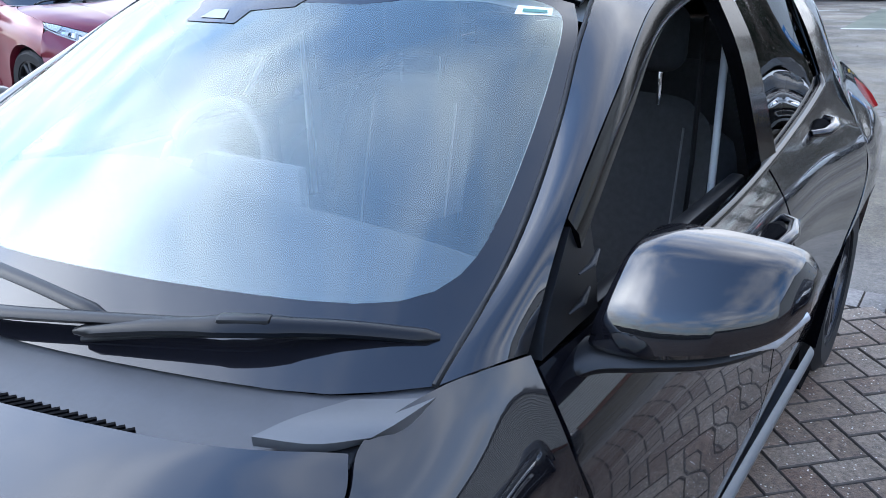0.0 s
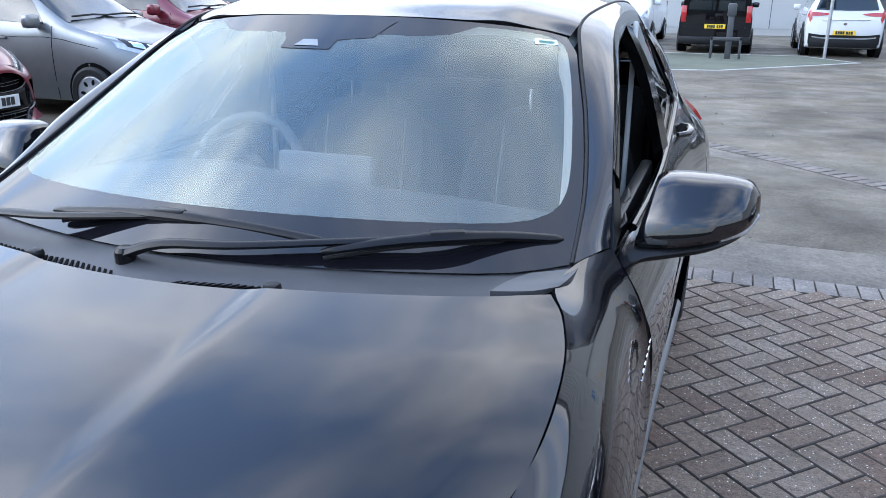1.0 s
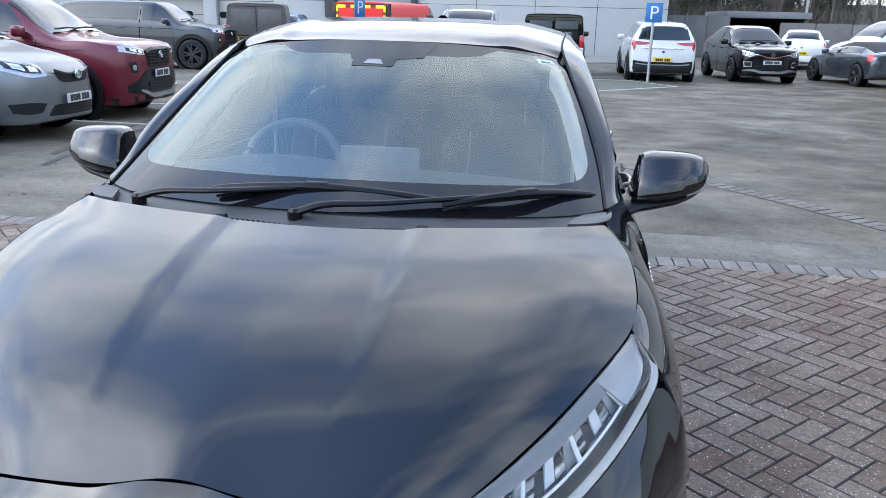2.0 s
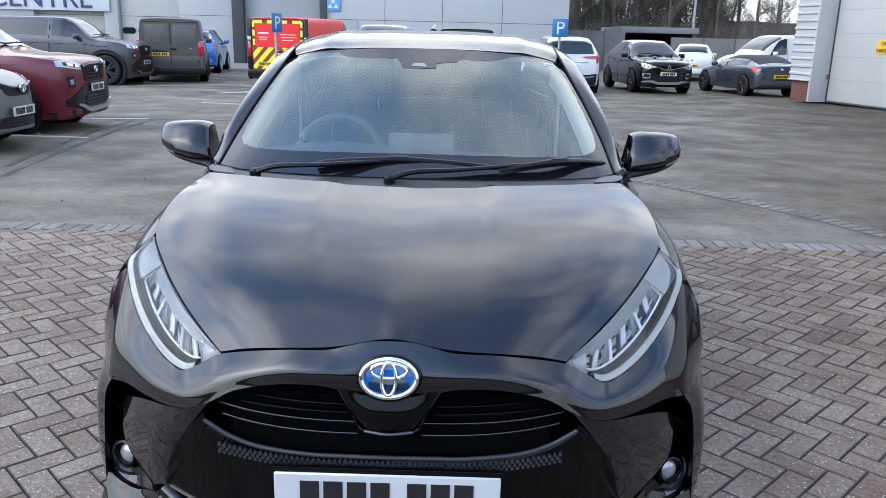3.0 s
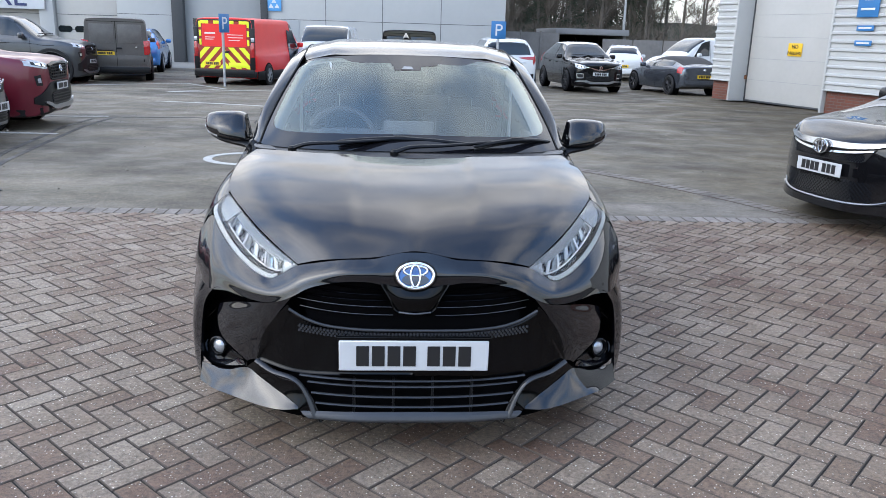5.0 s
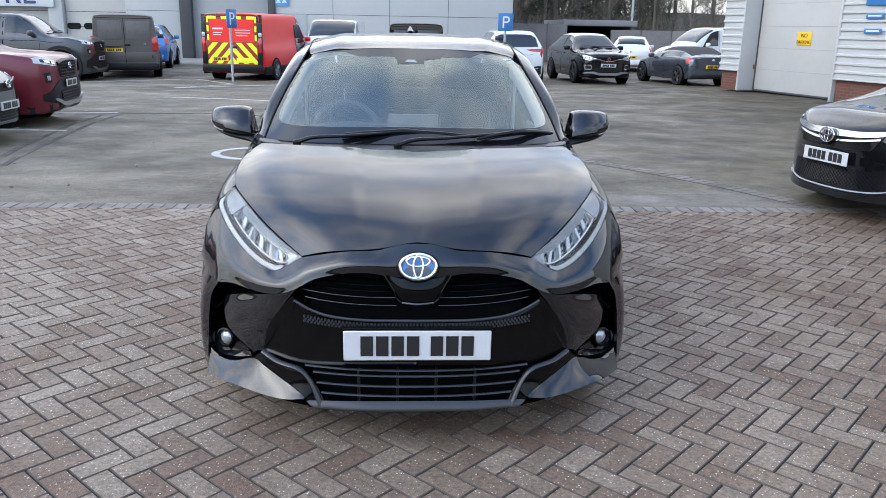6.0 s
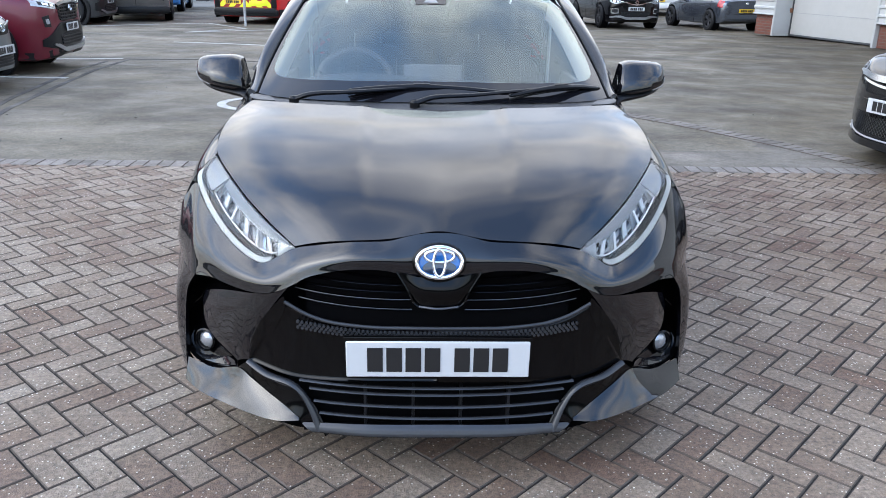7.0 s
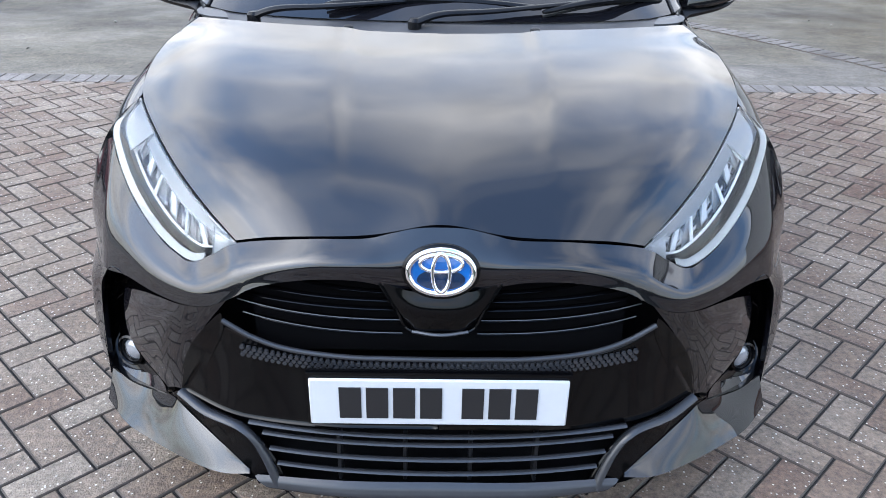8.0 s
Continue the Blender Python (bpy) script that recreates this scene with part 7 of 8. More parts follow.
def seat(x, name="front_seat"):
    root = part(name, bmesh.new(), CLOTH, car, "charcoal cloth seat with a headrest")
    bm = bmesh.new()
    cush = surf([[(x - .25, 1.95, .50), (x, 1.93, .50), (x + .25, 1.95, .50)], [(x - .26, 1.97, .58), (x, 1.95, .56), (x + .26, 1.97, .58)], [(x - .26, 2.45, .53), (x, 2.45, .50), (x + .26, 2.45, .53)]], 8, 9)
    grid(bm, cush, thick=0.15)
    bm.to_mesh(root.data)
    bm.free()
    bm = bmesh.new()
    bk = surf([[(x - .245, 2.40, .50), (x - .16, 2.44, .50), (x, 2.45, .50), (x + .16, 2.44, .50), (x + .245, 2.40, .50)], [(x - .255, 2.44, .75), (x - .17, 2.50, .75), (x, 2.51, .75), (x + .17, 2.50, .75), (x + .255, 2.44, .75)],
               [(x - .235, 2.53, .98), (x - .16, 2.56, .99), (x, 2.57, .99), (x + .16, 2.56, .99), (x + .235, 2.53, .98)], [(x - .15, 2.60, 1.045), (x - .1, 2.60, 1.055), (x, 2.60, 1.058), (x + .1, 2.60, 1.055), (x + .15, 2.60, 1.045)]], 16, 17)
    grid(bm, bk, thick=0.10, flip=True)
    part("seat_back", bm, CLOTH, root, smooth=60)
    for dx in (-.075, .075):
        bm = bmesh.new()
        tube(bm, [(x + dx, 2.585, 1.03), (x + dx, 2.59, 1.15)], .007, 8)
        part("headrest_post", bm, CHROME, root, "chrome headrest post")
    bm = bmesh.new()
    box(bm, x - .13, x + .13, 2.545, 2.655, 1.115, 1.285, 0.045, 4)
    part("headrest", bm, CLOTH, root, smooth=60)
    for dx in (-.165, .165):
        bm = bmesh.new()
        tube(bm, [(x + dx, 2.435, .52), (x + dx, 2.487, .75), (x + dx * .97, 2.545, .985)], .003, 6)
        part("seam", bm, STITCH, root)


seat(-.35)
seat(.35)
bm = bmesh.new()
box(bm, -.62, .62, 3.05, 3.2, .5, 1.08, 0.05, 3)
for x in (-.38, .38):
    box(bm, x - .12, x + .12, 3.12, 3.2, 1.06, 1.2, 0.03, 3)
part("rear_seat", bm, CLOTH, car, smooth=60)
HEADLINER = mat("pale_headliner", (0.60, 0.60, 0.58), 0.95, vary=0.05)
bm = bmesh.new()
rg = roof_g - np.array((0, -0.02, .035))
grid(bm, rg, mirror=True)
part("headliner", bm, HEADLINER, car, smooth=60)
for s in (1, -1):
    bm = bmesh.new()
    us = np.linspace(0.17, 0.94, 14)
    grid(bm, np.array([[on_screen(u, s * v, d) for u in us] for v, d in ((.93, .012), (.895, .022), (.865, .05), (.86, .11))]))
    part("pillar_trim", bm, HEADLINER, car, "pale inner pillar trim", 60)
    bm = bmesh.new()
    box(bm, s * .634, s * .65, 2.362, 2.382, .55, 1.36, 0.006, 2)
    part("pillar_trim", bm, HEADLINER, car, smooth=50)
    bm = bmesh.new()
    tube(bm, [(s * .60, 2.35, 1.28), (s * .595, 2.36, .95), (s * .58, 2.37, .6)], .02, 6, rz=0.15)
    part("seat_belt", bm, RUBBER, car)
# ---- buildings ----
WALL_WHITE = mat("white_cladding", (0.40, 0.405, 0.40), 0.42, vary=0.05, scale=0.7, bump=0.001, bscale=30)
WALL_GREY = mat("pale_grey_panel", (0.3, 0.31, 0.31), 0.5, vary=0.06, scale=0.6)
DARK_TRIM = mat("dark_grey_trim", (0.045, 0.048, 0.052), 0.45, vary=0.1)
DOOR_PALE = mat("off_white_door", (0.40, 0.395, 0.38), 0.5, vary=0.06, scale=1.2)
DOOR_CREAM = mat("cream_door", (0.36, 0.345, 0.315), 0.5, vary=0.06, scale=1.0)
SIGN_BLUE = mat("blue_sign", (0.03, 0.15, 0.36), 0.4, vary=0.05)
SIGN_PALE = mat("pale_blue_sign", (0.10, 0.32, 0.62), 0.4, vary=0.05)
SIGN_WHITE = mat("white_sign", (0.6, 0.61, 0.62), 0.4, vary=0.03)
SIGN_YELLOW = mat("yellow_sign", (0.68, 0.42, 0.015), 0.45, vary=0.05)
NAVY = mat("navy_lettering", (0.03, 0.04, 0.12), 0.4, vary=0.1)
GALV = mat("galvanised_steel", (0.38, 0.39, 0.40), 0.45, 0.6, vary=0.15, scale=8)


def words(name, text, size, depth, material, parent, m, label=""):
    """Raised lettering as a mesh."""
    cu = bpy.data.curves.new(name, "FONT")
    cu.body, cu.size, cu.extrude, cu.align_x = text, size, depth, "CENTER"
    tmp = new("lettering_curve", cu)
    me = bpy.data.meshes.new_from_object(tmp.evaluated_get(bpy.context.evaluated_depsgraph_get()))
    bpy.data.objects.remove(tmp)
    me.materials.clear()
    me.materials.append(material)
    ob = new(name, me)
    ob.parent = parent
    ob.matrix_local = m
    if label:
        ob["label"] = label
    return ob


FLAT = Matrix.Rotation(radians(90), 4, "X")  # lettering that faces -y
WY = 38.8
shop = thing("workshop_building", "white panelled workshop with grey doors and dark pilasters", "building", Matrix.Translation((0.15, WY, -0.21)) @ Matrix.Diagonal((1.13, 1, 1.1, 1)), kind="structure")
for x0, x1, y0 in ((-42, -18.6, 0), (-18.6, -15.5, 0.35), (-15.5, -14.9, 0), (-14.9, -12.2, 0.35), (-12.2, -9.85, 0), (-5.73, 4.78, 0)):
    boxed("wall", (x0, x1, y0, 9, 0, 6.5), WALL_WHITE, shop, 0.004)
boxed("recessed_panel", (-9.4, -5.98, 0.3, 9, 0, 6.5), WALL_GREY, shop, 0.01)
boxed("pilaster", (-9.86, -9.36, -0.12, 0.5, 0, 6.4), DARK_TRIM, shop, 0.02)
boxed("pilaster", (-6.03, -5.72, -0.12, 0.5, 0, 6.4), DARK_TRIM, shop, 0.02)
boxed("fascia", (-24.0, -15.2, -0.14, 0.0, 2.12, 3.6), SIGN_WHITE, shop, 0.02, "white fascia board with navy lettering")
words("lettering", "CENTRE", 1.25, 0.02, NAVY, shop, Matrix.Translation((-18.2, -0.165, 2.25)) @ FLAT, "navy raised letters")
for x0, x1 in ((-18.6, -15.5), (-14.9, -12.2)):
    boxed("roller_door", (x0 + 0.05, x1 - 0.05, 0.27, 0.34, 0.0, 2.6), DOOR_CREAM, shop, 0.01)
    for z in (0.65, 1.3, 1.95):
        boxed("door_seam", (x0 + 0.05, x1 - 0.05, 0.262, 0.275, z - 0.012, z + 0.012), DARK_TRIM, shop, 0.003)
for x in (-17.3, -16.4, -14.54, -13.83):
    bm = bmesh.new()
    prism(bm, [(x + (0.17 if math.cos(k) > 0 else -0.17) + 0.13 * math.cos(k), 1.32 + 0.14 * math.sin(k)) for k in np.linspace(0.01, 2 * math.pi + 0.01, 28, endpoint=False)], "Y", 0.25, 0.275)
    part("door_window", bm, CAR_GLASS, shop, "dark rounded door window")
for x in (-3.2, -0.7, 1.9):
    boxed("panel_seam", (x - 0.012, x + 0.012, -0.006, 0.01, 0, 6.4), DARK_TRIM, shop, 0.002)
for z, x0, x1 in ((2.02, -5.72, 4.78), (2.05, -12.2, -9.87)):
    boxed("panel_seam", (x0, x1, -0.006, 0.01, z - 0.01, z + 0.01), DARK_TRIM, shop, 0.002)
boxed("parapet", (-42, 4.82, -0.06, 9.1, 6.5, 6.75), DARK_TRIM, shop, 0.02)
boxed("personnel_door", (-5.3, -4.35, -0.03, 0.05, 0.0, 2.0), WALL_GREY, shop, 0.01)
sq = boxed("test_sign", (-0.32, 0.32, -0.02, 0.02, -0.32, 0.32), SIGN_PALE, None, 0.006, m=Matrix.Translation((-6.0, WY - 0.05, 2.75)) @ Matrix.Diagonal((1.12, 1, 1.12, 1)))
tagged(sq, "square blue sign with three white triangles", "sign")
for dx, dz in ((0, 0.12), (-0.13, -0.1), (0.13, -0.1)):
    bm = bmesh.new()
    up = 1 if dz > 0 else -1
    prism(bm, [(dx - 0.11, dz - 0.09), (dx + 0.11, dz - 0.09), (dx, dz + 0.1)], "Y", -0.03, -0.018)
    part("triangle", bm, SIGN_WHITE, sq)


def ribbed(bm, x0, x1, z0, z1, pitch=0.2, depth=0.04):
    """Horizontal ribbed cladding in the plane y = 0, facing -y."""
    prof = []
    z = z0
    while z < z1 - 1e-6:
        for dz, d in ((0.0, 0.0), (0.55, 0.0), (0.68, depth), (0.88, depth), (1.0, 0.0)):
            zz = min(z + dz * pitch, z1)
            prof.append((zz, -d))
        z += pitch
    rows = [[bm.verts.new((x, y, zz)) for zz, y in prof] for x in (x0, x1)]
    for k in range(len(prof) - 1):
        if prof[k] != prof[k + 1]:
            bm.faces.new([rows[0][k], rows[1][k], rows[1][k + 1], rows[0][k + 1]])


RED_BRICK = bpy.data.materials.new("red_brick_plinth")
RED_BRICK.use_nodes = True
n, l = RED_BRICK.node_tree.nodes, RED_BRICK.node_tree.links
bt, tcn, bpn = n.new("ShaderNodeTexBrick"), n.new("ShaderNodeTexCoord"), n.new("ShaderNodeBump")
mpn = n.new("ShaderNodeMapping")
mpn.inputs["Rotation"].default_value = (radians(90), 0, 0)
bt.inputs["Color1"].default_value, bt.inputs["Color2"].default_value, bt.inputs["Mortar"].default_value = (0.15, 0.05, 0.032, 1), (0.115, 0.042, 0.03, 1), (0.12, 0.085, 0.07, 1)
bt.inputs["Scale"].default_value, bt.inputs["Brick Width"].default_value, bt.inputs["Row Height"].default_value, bt.inputs["Mortar Size"].default_value = 1.0, 0.225, 0.075, 0.008
l.new(tcn.outputs["Object"], mpn.inputs["Vector"])
l.new(mpn.outputs[0], bt.inputs["Vector"])
l.new(bt.outputs["Color"], n["Principled BSDF"].inputs["Base Color"])
n["Principled BSDF"].inputs["Roughness"].default_value = 0.85
bpn.inputs["Distance"].default_value = 0.006
l.new(bt.outputs["Fac"], bpn.inputs["Height"])
bpn.invert = True
l.new(bpn.outputs[0], n["Principled BSDF"].inputs["Normal"])

# the unit on the right: local x runs along the wall towards the lane's near end, local -y faces the lane
UA = math.degrees(math.atan2(-0.968, 0.25))
unit = thing("warehouse_unit", "white ribbed warehouse with a brick plinth and a roller door", "building", pose(10.76, 16.47, -0.11, 0, 0, UA), kind="structure")
DW, DE, PL = 4.1, 0.42, 0.58
bm = bmesh.new()
ribbed(bm, -DE, 16, PL, 6.5)
part("cladding", bm, WALL_WHITE, unit)
bm = bmesh.new()
ribbed(bm, -DW - 0.88, -DW, PL, 6.5)
part("cladding", bm, WALL_WHITE, unit)
boxed("plinth", (-DE + 0.03, 16, 0.06, 0.3, 0, PL), RED_BRICK, unit, 0.005)
boxed("plinth", (-DW - 0.83, -DW - 0.02, 0.06, 0.3, 0, PL), RED_BRICK, unit, 0.005)
boxed("cladding_drip", (-DE - 0.02, 16, -0.06, 0.05, PL - 0.03, PL), WALL_WHITE, unit, 0.006)
boxed("cladding_drip", (-DW - 0.88, -DW, -0.06, 0.05, PL - 0.03, PL), WALL_WHITE, unit, 0.006)
for dims in ((-DE, 16, 0.31, 9, 0, 6.5), (-DW - 0.88, -DW, 0.31, 9, 0, 6.5), (-DW, -DE, 0.75, 9, 0, 6.5), (-DW, -DE, 0.3, 0.75, 4.2, 6.5)):
    boxed("wall", dims, WALL_WHITE, unit, 0.004)
boxed("door_reveal", (-DW - 0.004, -DW + 0.06, -0.04, 0.75, 0.0, 4.2), WALL_WHITE, unit, 0.004)
boxed("door_reveal", (-DE - 0.06, -DE + 0.004, -0.04, 0.75, 0.0, 4.2), WALL_WHITE, unit, 0.004)
door = boxed("roller_door", (-DW + 0.07, -DE - 0.07, 0.52, 0.6, 0.02, 4.2), DOOR_PALE, unit, 0.005)
for z in (0.62, 1.22, 1.82, 2.42, 3.02, 3.62):
    boxed("door_seam", (-DW + 0.08, -DE - 0.08, 0.514, 0.523, z - 0.006, z + 0.006), WALL_GREY, door, 0.002)
boxed("door_seal", (-DW + 0.06, -DW + 0.1, 0.5, 0.54, 0.02, 4.2), DARK_TRIM, door, 0.003)
boxed("door_seal", (-DW + 0.07, -DE - 0.07, 0.5, 0.56, 0.0, 0.05), DARK_TRIM, door, 0.003)
boxed("door_latch", (-DW + 0.02, -DW + 0.12, 0.44, 0.5, 0.62, 0.74), mat("rusty_steel", (0.16, 0.07, 0.035), 0.8, 0.3, vary=0.3), door, 0.01)
boxed("eaves", (-DW - 0.93, 16, -0.1, 9.1, 6.5, 6.75), DARK_TRIM, unit, 0.02)
npk = boxed("door_sign", (-0.26, 0.26, 0, 0.012, -0.17, 0.17), SIGN_YELLOW, None, 0.004)
npk.matrix_world = pose(10.76, 16.47, -0.11, 0, 0, UA) @ Matrix.Translation((-2.2, 0.498, 1.5))
tagged(npk, "yellow rectangular sign with black words on a white door", "sign")
words("lettering", "NO", 0.15, 0.003, INK, npk, Matrix.Translation((0, -0.004, 0.03)) @ FLAT)
words("lettering", "PARKING", 0.125, 0.003, INK, npk, Matrix.Translation((0, -0.004, -0.13)) @ FLAT)
for z0, z1, w, nm in ((1.62, 2.35, 0.62, "blue notice with a white triangle"), (1.32, 1.44, 0.5, "narrow blue notice"), (0.98, 1.1, 0.5, "narrow blue notice")):
    sg = boxed("wall_sign", (-w / 2, w / 2, 0, 0.015, z0, z1), SIGN_BLUE, None, 0.004)
    sg.matrix_world = pose(10.76, 16.47, -0.11, 0, 0, UA) @ Matrix.Translation((0.6, -0.06, 0.67))
    tagged(sg, nm + " on ribbed cladding", "sign")
    if w > 0.55:
        bm = bmesh.new()
        prism(bm, [(-0.12, 2.0), (0.12, 2.0), (0, 2.24)], "Y", -0.006, 0.0)
        part("triangle", bm, SIGN_WHITE, sg)
        boxed("notice_bar", (-0.2, 0.2, -0.005, 0.0, 1.78, 1.83), SIGN_WHITE, sg, 0.001)
    else:
        boxed("notice_bar", (-0.19, 0.19, -0.005, 0.0, z0 + 0.045, z0 + 0.08), SIGN_WHITE, sg, 0.001)

# low garages and fence at the back
CONC_OLD = mat("old_concrete", (0.16, 0.15, 0.14), 0.9, vary=0.25, scale=1.2, bump=0.004, bscale=30)
gar = thing("garage_block", "old grey concrete garage with a dark open front", "garage", Matrix.Translation((11.42, 44.5, -0.2)) @ Matrix.Diagonal((0.83, 1, 1, 1)))
boxed("roof", (-2.6, 2.6, -0.25, 6.2, 1.95, 2.28), mat("grey_roof_edge", (0.2, 0.2, 0.2), 0.7, vary=0.15), gar, 0.02)
boxed("wall", (-2.5, -2.25, 0, 6, 0, 1.95), CONC_OLD, gar, 0.01)
boxed("wall", (2.25, 2.5, 0, 6, 0, 1.95), CONC_OLD, gar, 0.01)
# back wall painted near black: the garage's inner shade is in its colour
boxed("back_wall", (-2.25, 2.25, 5.7, 6, 0, 1.95), SHADOWGAP, gar, 0.01)
fence = thing("concrete_fence", "weathered concrete panel fence", "fence", Matrix.Translation((0.8, 42.5, -0.2)))
for k in range(3):
    x = 5.1 + k * 1.1
    boxed("fence_panel", (x, x + 1.04, 0, 0.06, 0, 2.0), CONC_OLD, fence, 0.01)
    boxed("fence_post", (x - 0.06, x + 0.02, -0.05, 0.1, 0, 2.08), CONC_OLD, fence, 0.01)
for k in range(9):
    x = 11.2 + k * 1.8
    boxed("fence_panel", (x, x + 1.74, 1.5, 1.56, 0, 1.75), CONC_OLD, fence, 0.01)

# ---- sign posts and bollard ----
def p_sign(x, y, turn, zc, pole_h, wide):
    root = thing("parking_sign", "blue sign with a white letter on a grey steel post", "sign", pose(x, y, gz(y), 0, 0, turn))
    bm = bmesh.new()
    tube(bm, [(0, 0, -0.02), (0, 0, pole_h)], 0.04, 12)
    part("post", bm, GALV, root, smooth=60)
    bd = boxed("board", (-wide / 2, wide / 2, -0.065, -0.045, zc - 0.26, zc + 0.26), SIGN_BLUE, root, 0.008)
    words("lettering", "P", 0.5, 0.004, SIGN_WHITE, bd, Matrix.Translation((0, -0.068, zc - 0.17)) @ FLAT)


p_sign(3.09, 22.16, 0, 1.85, 2.08, 0.45)
p_sign(-5.0, 21.42, 62, 1.79, 2.02, 0.44)
bol = thing("charging_post", "dark charging post beside the painted island", "post", Matrix.Translation((0.8, 20.68, gz(20.68))))
boxed("post", (-0.07, 0.07, -0.06, 0.06, -0.012, 1.05), DARK_TRIM, bol, 0.02)
boxed("head", (-0.1, 0.1, -0.09, 0.07, 0.98, 1.28), DARK_TRIM, bol, 0.03)
boxed("guard_rail", (-0.42, 0.3, -0.1, -0.06, 0.42, 0.5), DARK_TRIM, bol, 0.01)
boxed("guard_rail", (-0.42, -0.36, -0.1, -0.04, -0.012, 0.5), DARK_TRIM, bol, 0.01)
boxed("guard_rail", (0.24, 0.3, -0.1, -0.04, -0.012, 0.5), DARK_TRIM, bol, 0.01)
lp = thing("lamp_post", "slim grey lamp post behind the garages", "lamp post", Matrix.Translation((16, 54, -0.2)))
bm = bmesh.new()
tube(bm, [(0, 0, -0.02), (0, 0, 4.2), (0, 0, 6.5)], [0.11, 0.08, 0.06], 10)
part("post", bm, GALV, lp, smooth=60)
boxed("lamp_head", (-0.1, 0.5, -0.12, 0.12, 6.45, 6.6), GALV, lp, 0.03)

# ---- trees behind ----
BARK = mat("grey_brown_bark", (0.11, 0.095, 0.078), 0.9, vary=0.3, scale=6, bump=0.01, bscale=25)
TWIG = mat("brown_twigs", (0.115, 0.095, 0.074), 0.9, vary=0.2, scale=3)
NEEDLE = mat("dark_green_needles", (0.028, 0.042, 0.022), 0.8, vary=0.35, scale=3, island=0.25)


def limb(bm, tw, rng, p, d, length, r, depth):
    n = 4
    pts, rad = [p], [r]
    q = p.copy()
    for k in range(n):
        d = (d + Vector((rng.uniform(-.18, .18), rng.uniform(-.18, .18), rng.uniform(-.02, .16)))).normalized()
        q = q + d * length / n
        pts.append(q.copy())
        rad.append(r * (1 - 0.62 * (k + 1) / n))
    tube(bm if r > 0.022 else tw, pts, rad, 6 if r > 0.05 else 3, caps=False)
    if depth <= 0:
        return
    for k in range(1, n + 1):
        for _ in range(2 if depth > 1 else 3):
            a = rng.uniform(0, 2 * math.pi)
            nd = (d * 0.75 + Vector((math.cos(a), math.sin(a), rng.uniform(-.1, .7))) * 0.8).normalized()
            limb(bm, tw, rng, pts[k], nd, length * rng.uniform(.35, .6), rad[k] * 0.6, depth - 1)


def bare_tree(seed, h, lean):
    rng = random.Random(seed)
    root = thing("bare_tree", "leafless winter tree behind the car park", "tree", Matrix(), "trees behind the lot")
    bm, tw = bmesh.new(), bmesh.new()
    p, d = Vector((0, 0, -0.05)), Vector((lean, 0, 1)).normalized()
    pts, rad = [p.copy()], [0.14]
    for k in range(9):
        d = (d + Vector((rng.uniform(-.06, .06), rng.uniform(-.06, .06), .05))).normalized()
        p = p + d * h / 9
        pts.append(p.copy())
        rad.append(0.14 * (1 - 0.085 * (k + 1)))
    tube(bm, pts, rad, 8, caps=False)
    for k in range(1, 10):
        for _ in range(3):
            a = rng.uniform(0, 2 * math.pi)
            limb(bm, tw, rng, pts[k] + (pts[k] - pts[k - 1]) * rng.uniform(-.8, 0), Vector((math.cos(a), math.sin(a), rng.uniform(.25, 1.0))).normalized(), h * rng.uniform(.12, .24), rad[k] * 0.45, 2)
    part("trunk", bm, BARK, root, smooth=60)
    part("crown", tw, TWIG, root, "fine bare twigs")
    return root


def pine(seed, h):
    rng = random.Random(seed)
    root = thing("pine_tree", "dark green pine with an uneven crown", "tree", Matrix(), "trees behind the lot")
    bm = bmesh.new()
    tube(bm, [(0, 0, -.05), (rng.uniform(-.1, .1), 0, h * .5), (rng.uniform(-.2, .2), 0, h)], [.16, .1, .02], 8)
    part("trunk", bm, BARK, root, smooth=60)
    verts, faces = [], []
    for k in range(2600):
        z = h * (0.22 + 0.78 * rng.random() ** 0.9)
        rr = (h - z) / h * 1.9 * rng.uniform(.3, 1.0) * (0.7 + 0.5 * math.sin(z * 2.3 + seed)) + 0.15
        a = rng.uniform(0, 2 * math.pi)
        c = Vector((rr * math.cos(a), rr * math.sin(a), z - rr * .25))
        for _ in range(2):
            u = Vector((rng.uniform(-1, 1), rng.uniform(-1, 1), rng.uniform(-.5, .5))).normalized() * rng.uniform(.08, .2)
            v = Vector((rng.uniform(-1, 1), rng.uniform(-1, 1), rng.uniform(-1, 1))).normalized() * .035
            i = len(verts)
            verts += [c - v, c + u, c + v]
            faces.append((i, i + 1, i + 2))
    me = bpy.data.meshes.new("crown")
    me.from_pydata([tuple(v) for v in verts], [], faces)
    me.materials.append(NEEDLE)
    ob = new("crown", me)
    ob.parent = root
    return root


rng = random.Random(7)
protos = [bare_tree(k, 9.5 + k % 3, 0.04 * (k % 3 - 1)) for k in range(4)]
spots = [(x + rng.uniform(-.5, .5), rng.uniform(54, 74)) for x in list(np.linspace(3.0, 20.5, 58)) + [22.0, 23.2, 24.8, 27.0, 29.5]]
for k, (x, y) in enumerate(spots):
    m = Matrix.Translation((x, y, -0.2)) @ Matrix.Rotation(rng.uniform(0, 6.3), 4, "Z") @ Matrix.Diagonal((1, 1, rng.uniform(.8, 1.15), 1))
    if k < 4:
        protos[k].matrix_world = m
    else:
        copy_thing(protos[k % 4], m)
pines = [pine(k, 9 + 1.5 * k) for k in range(2)]
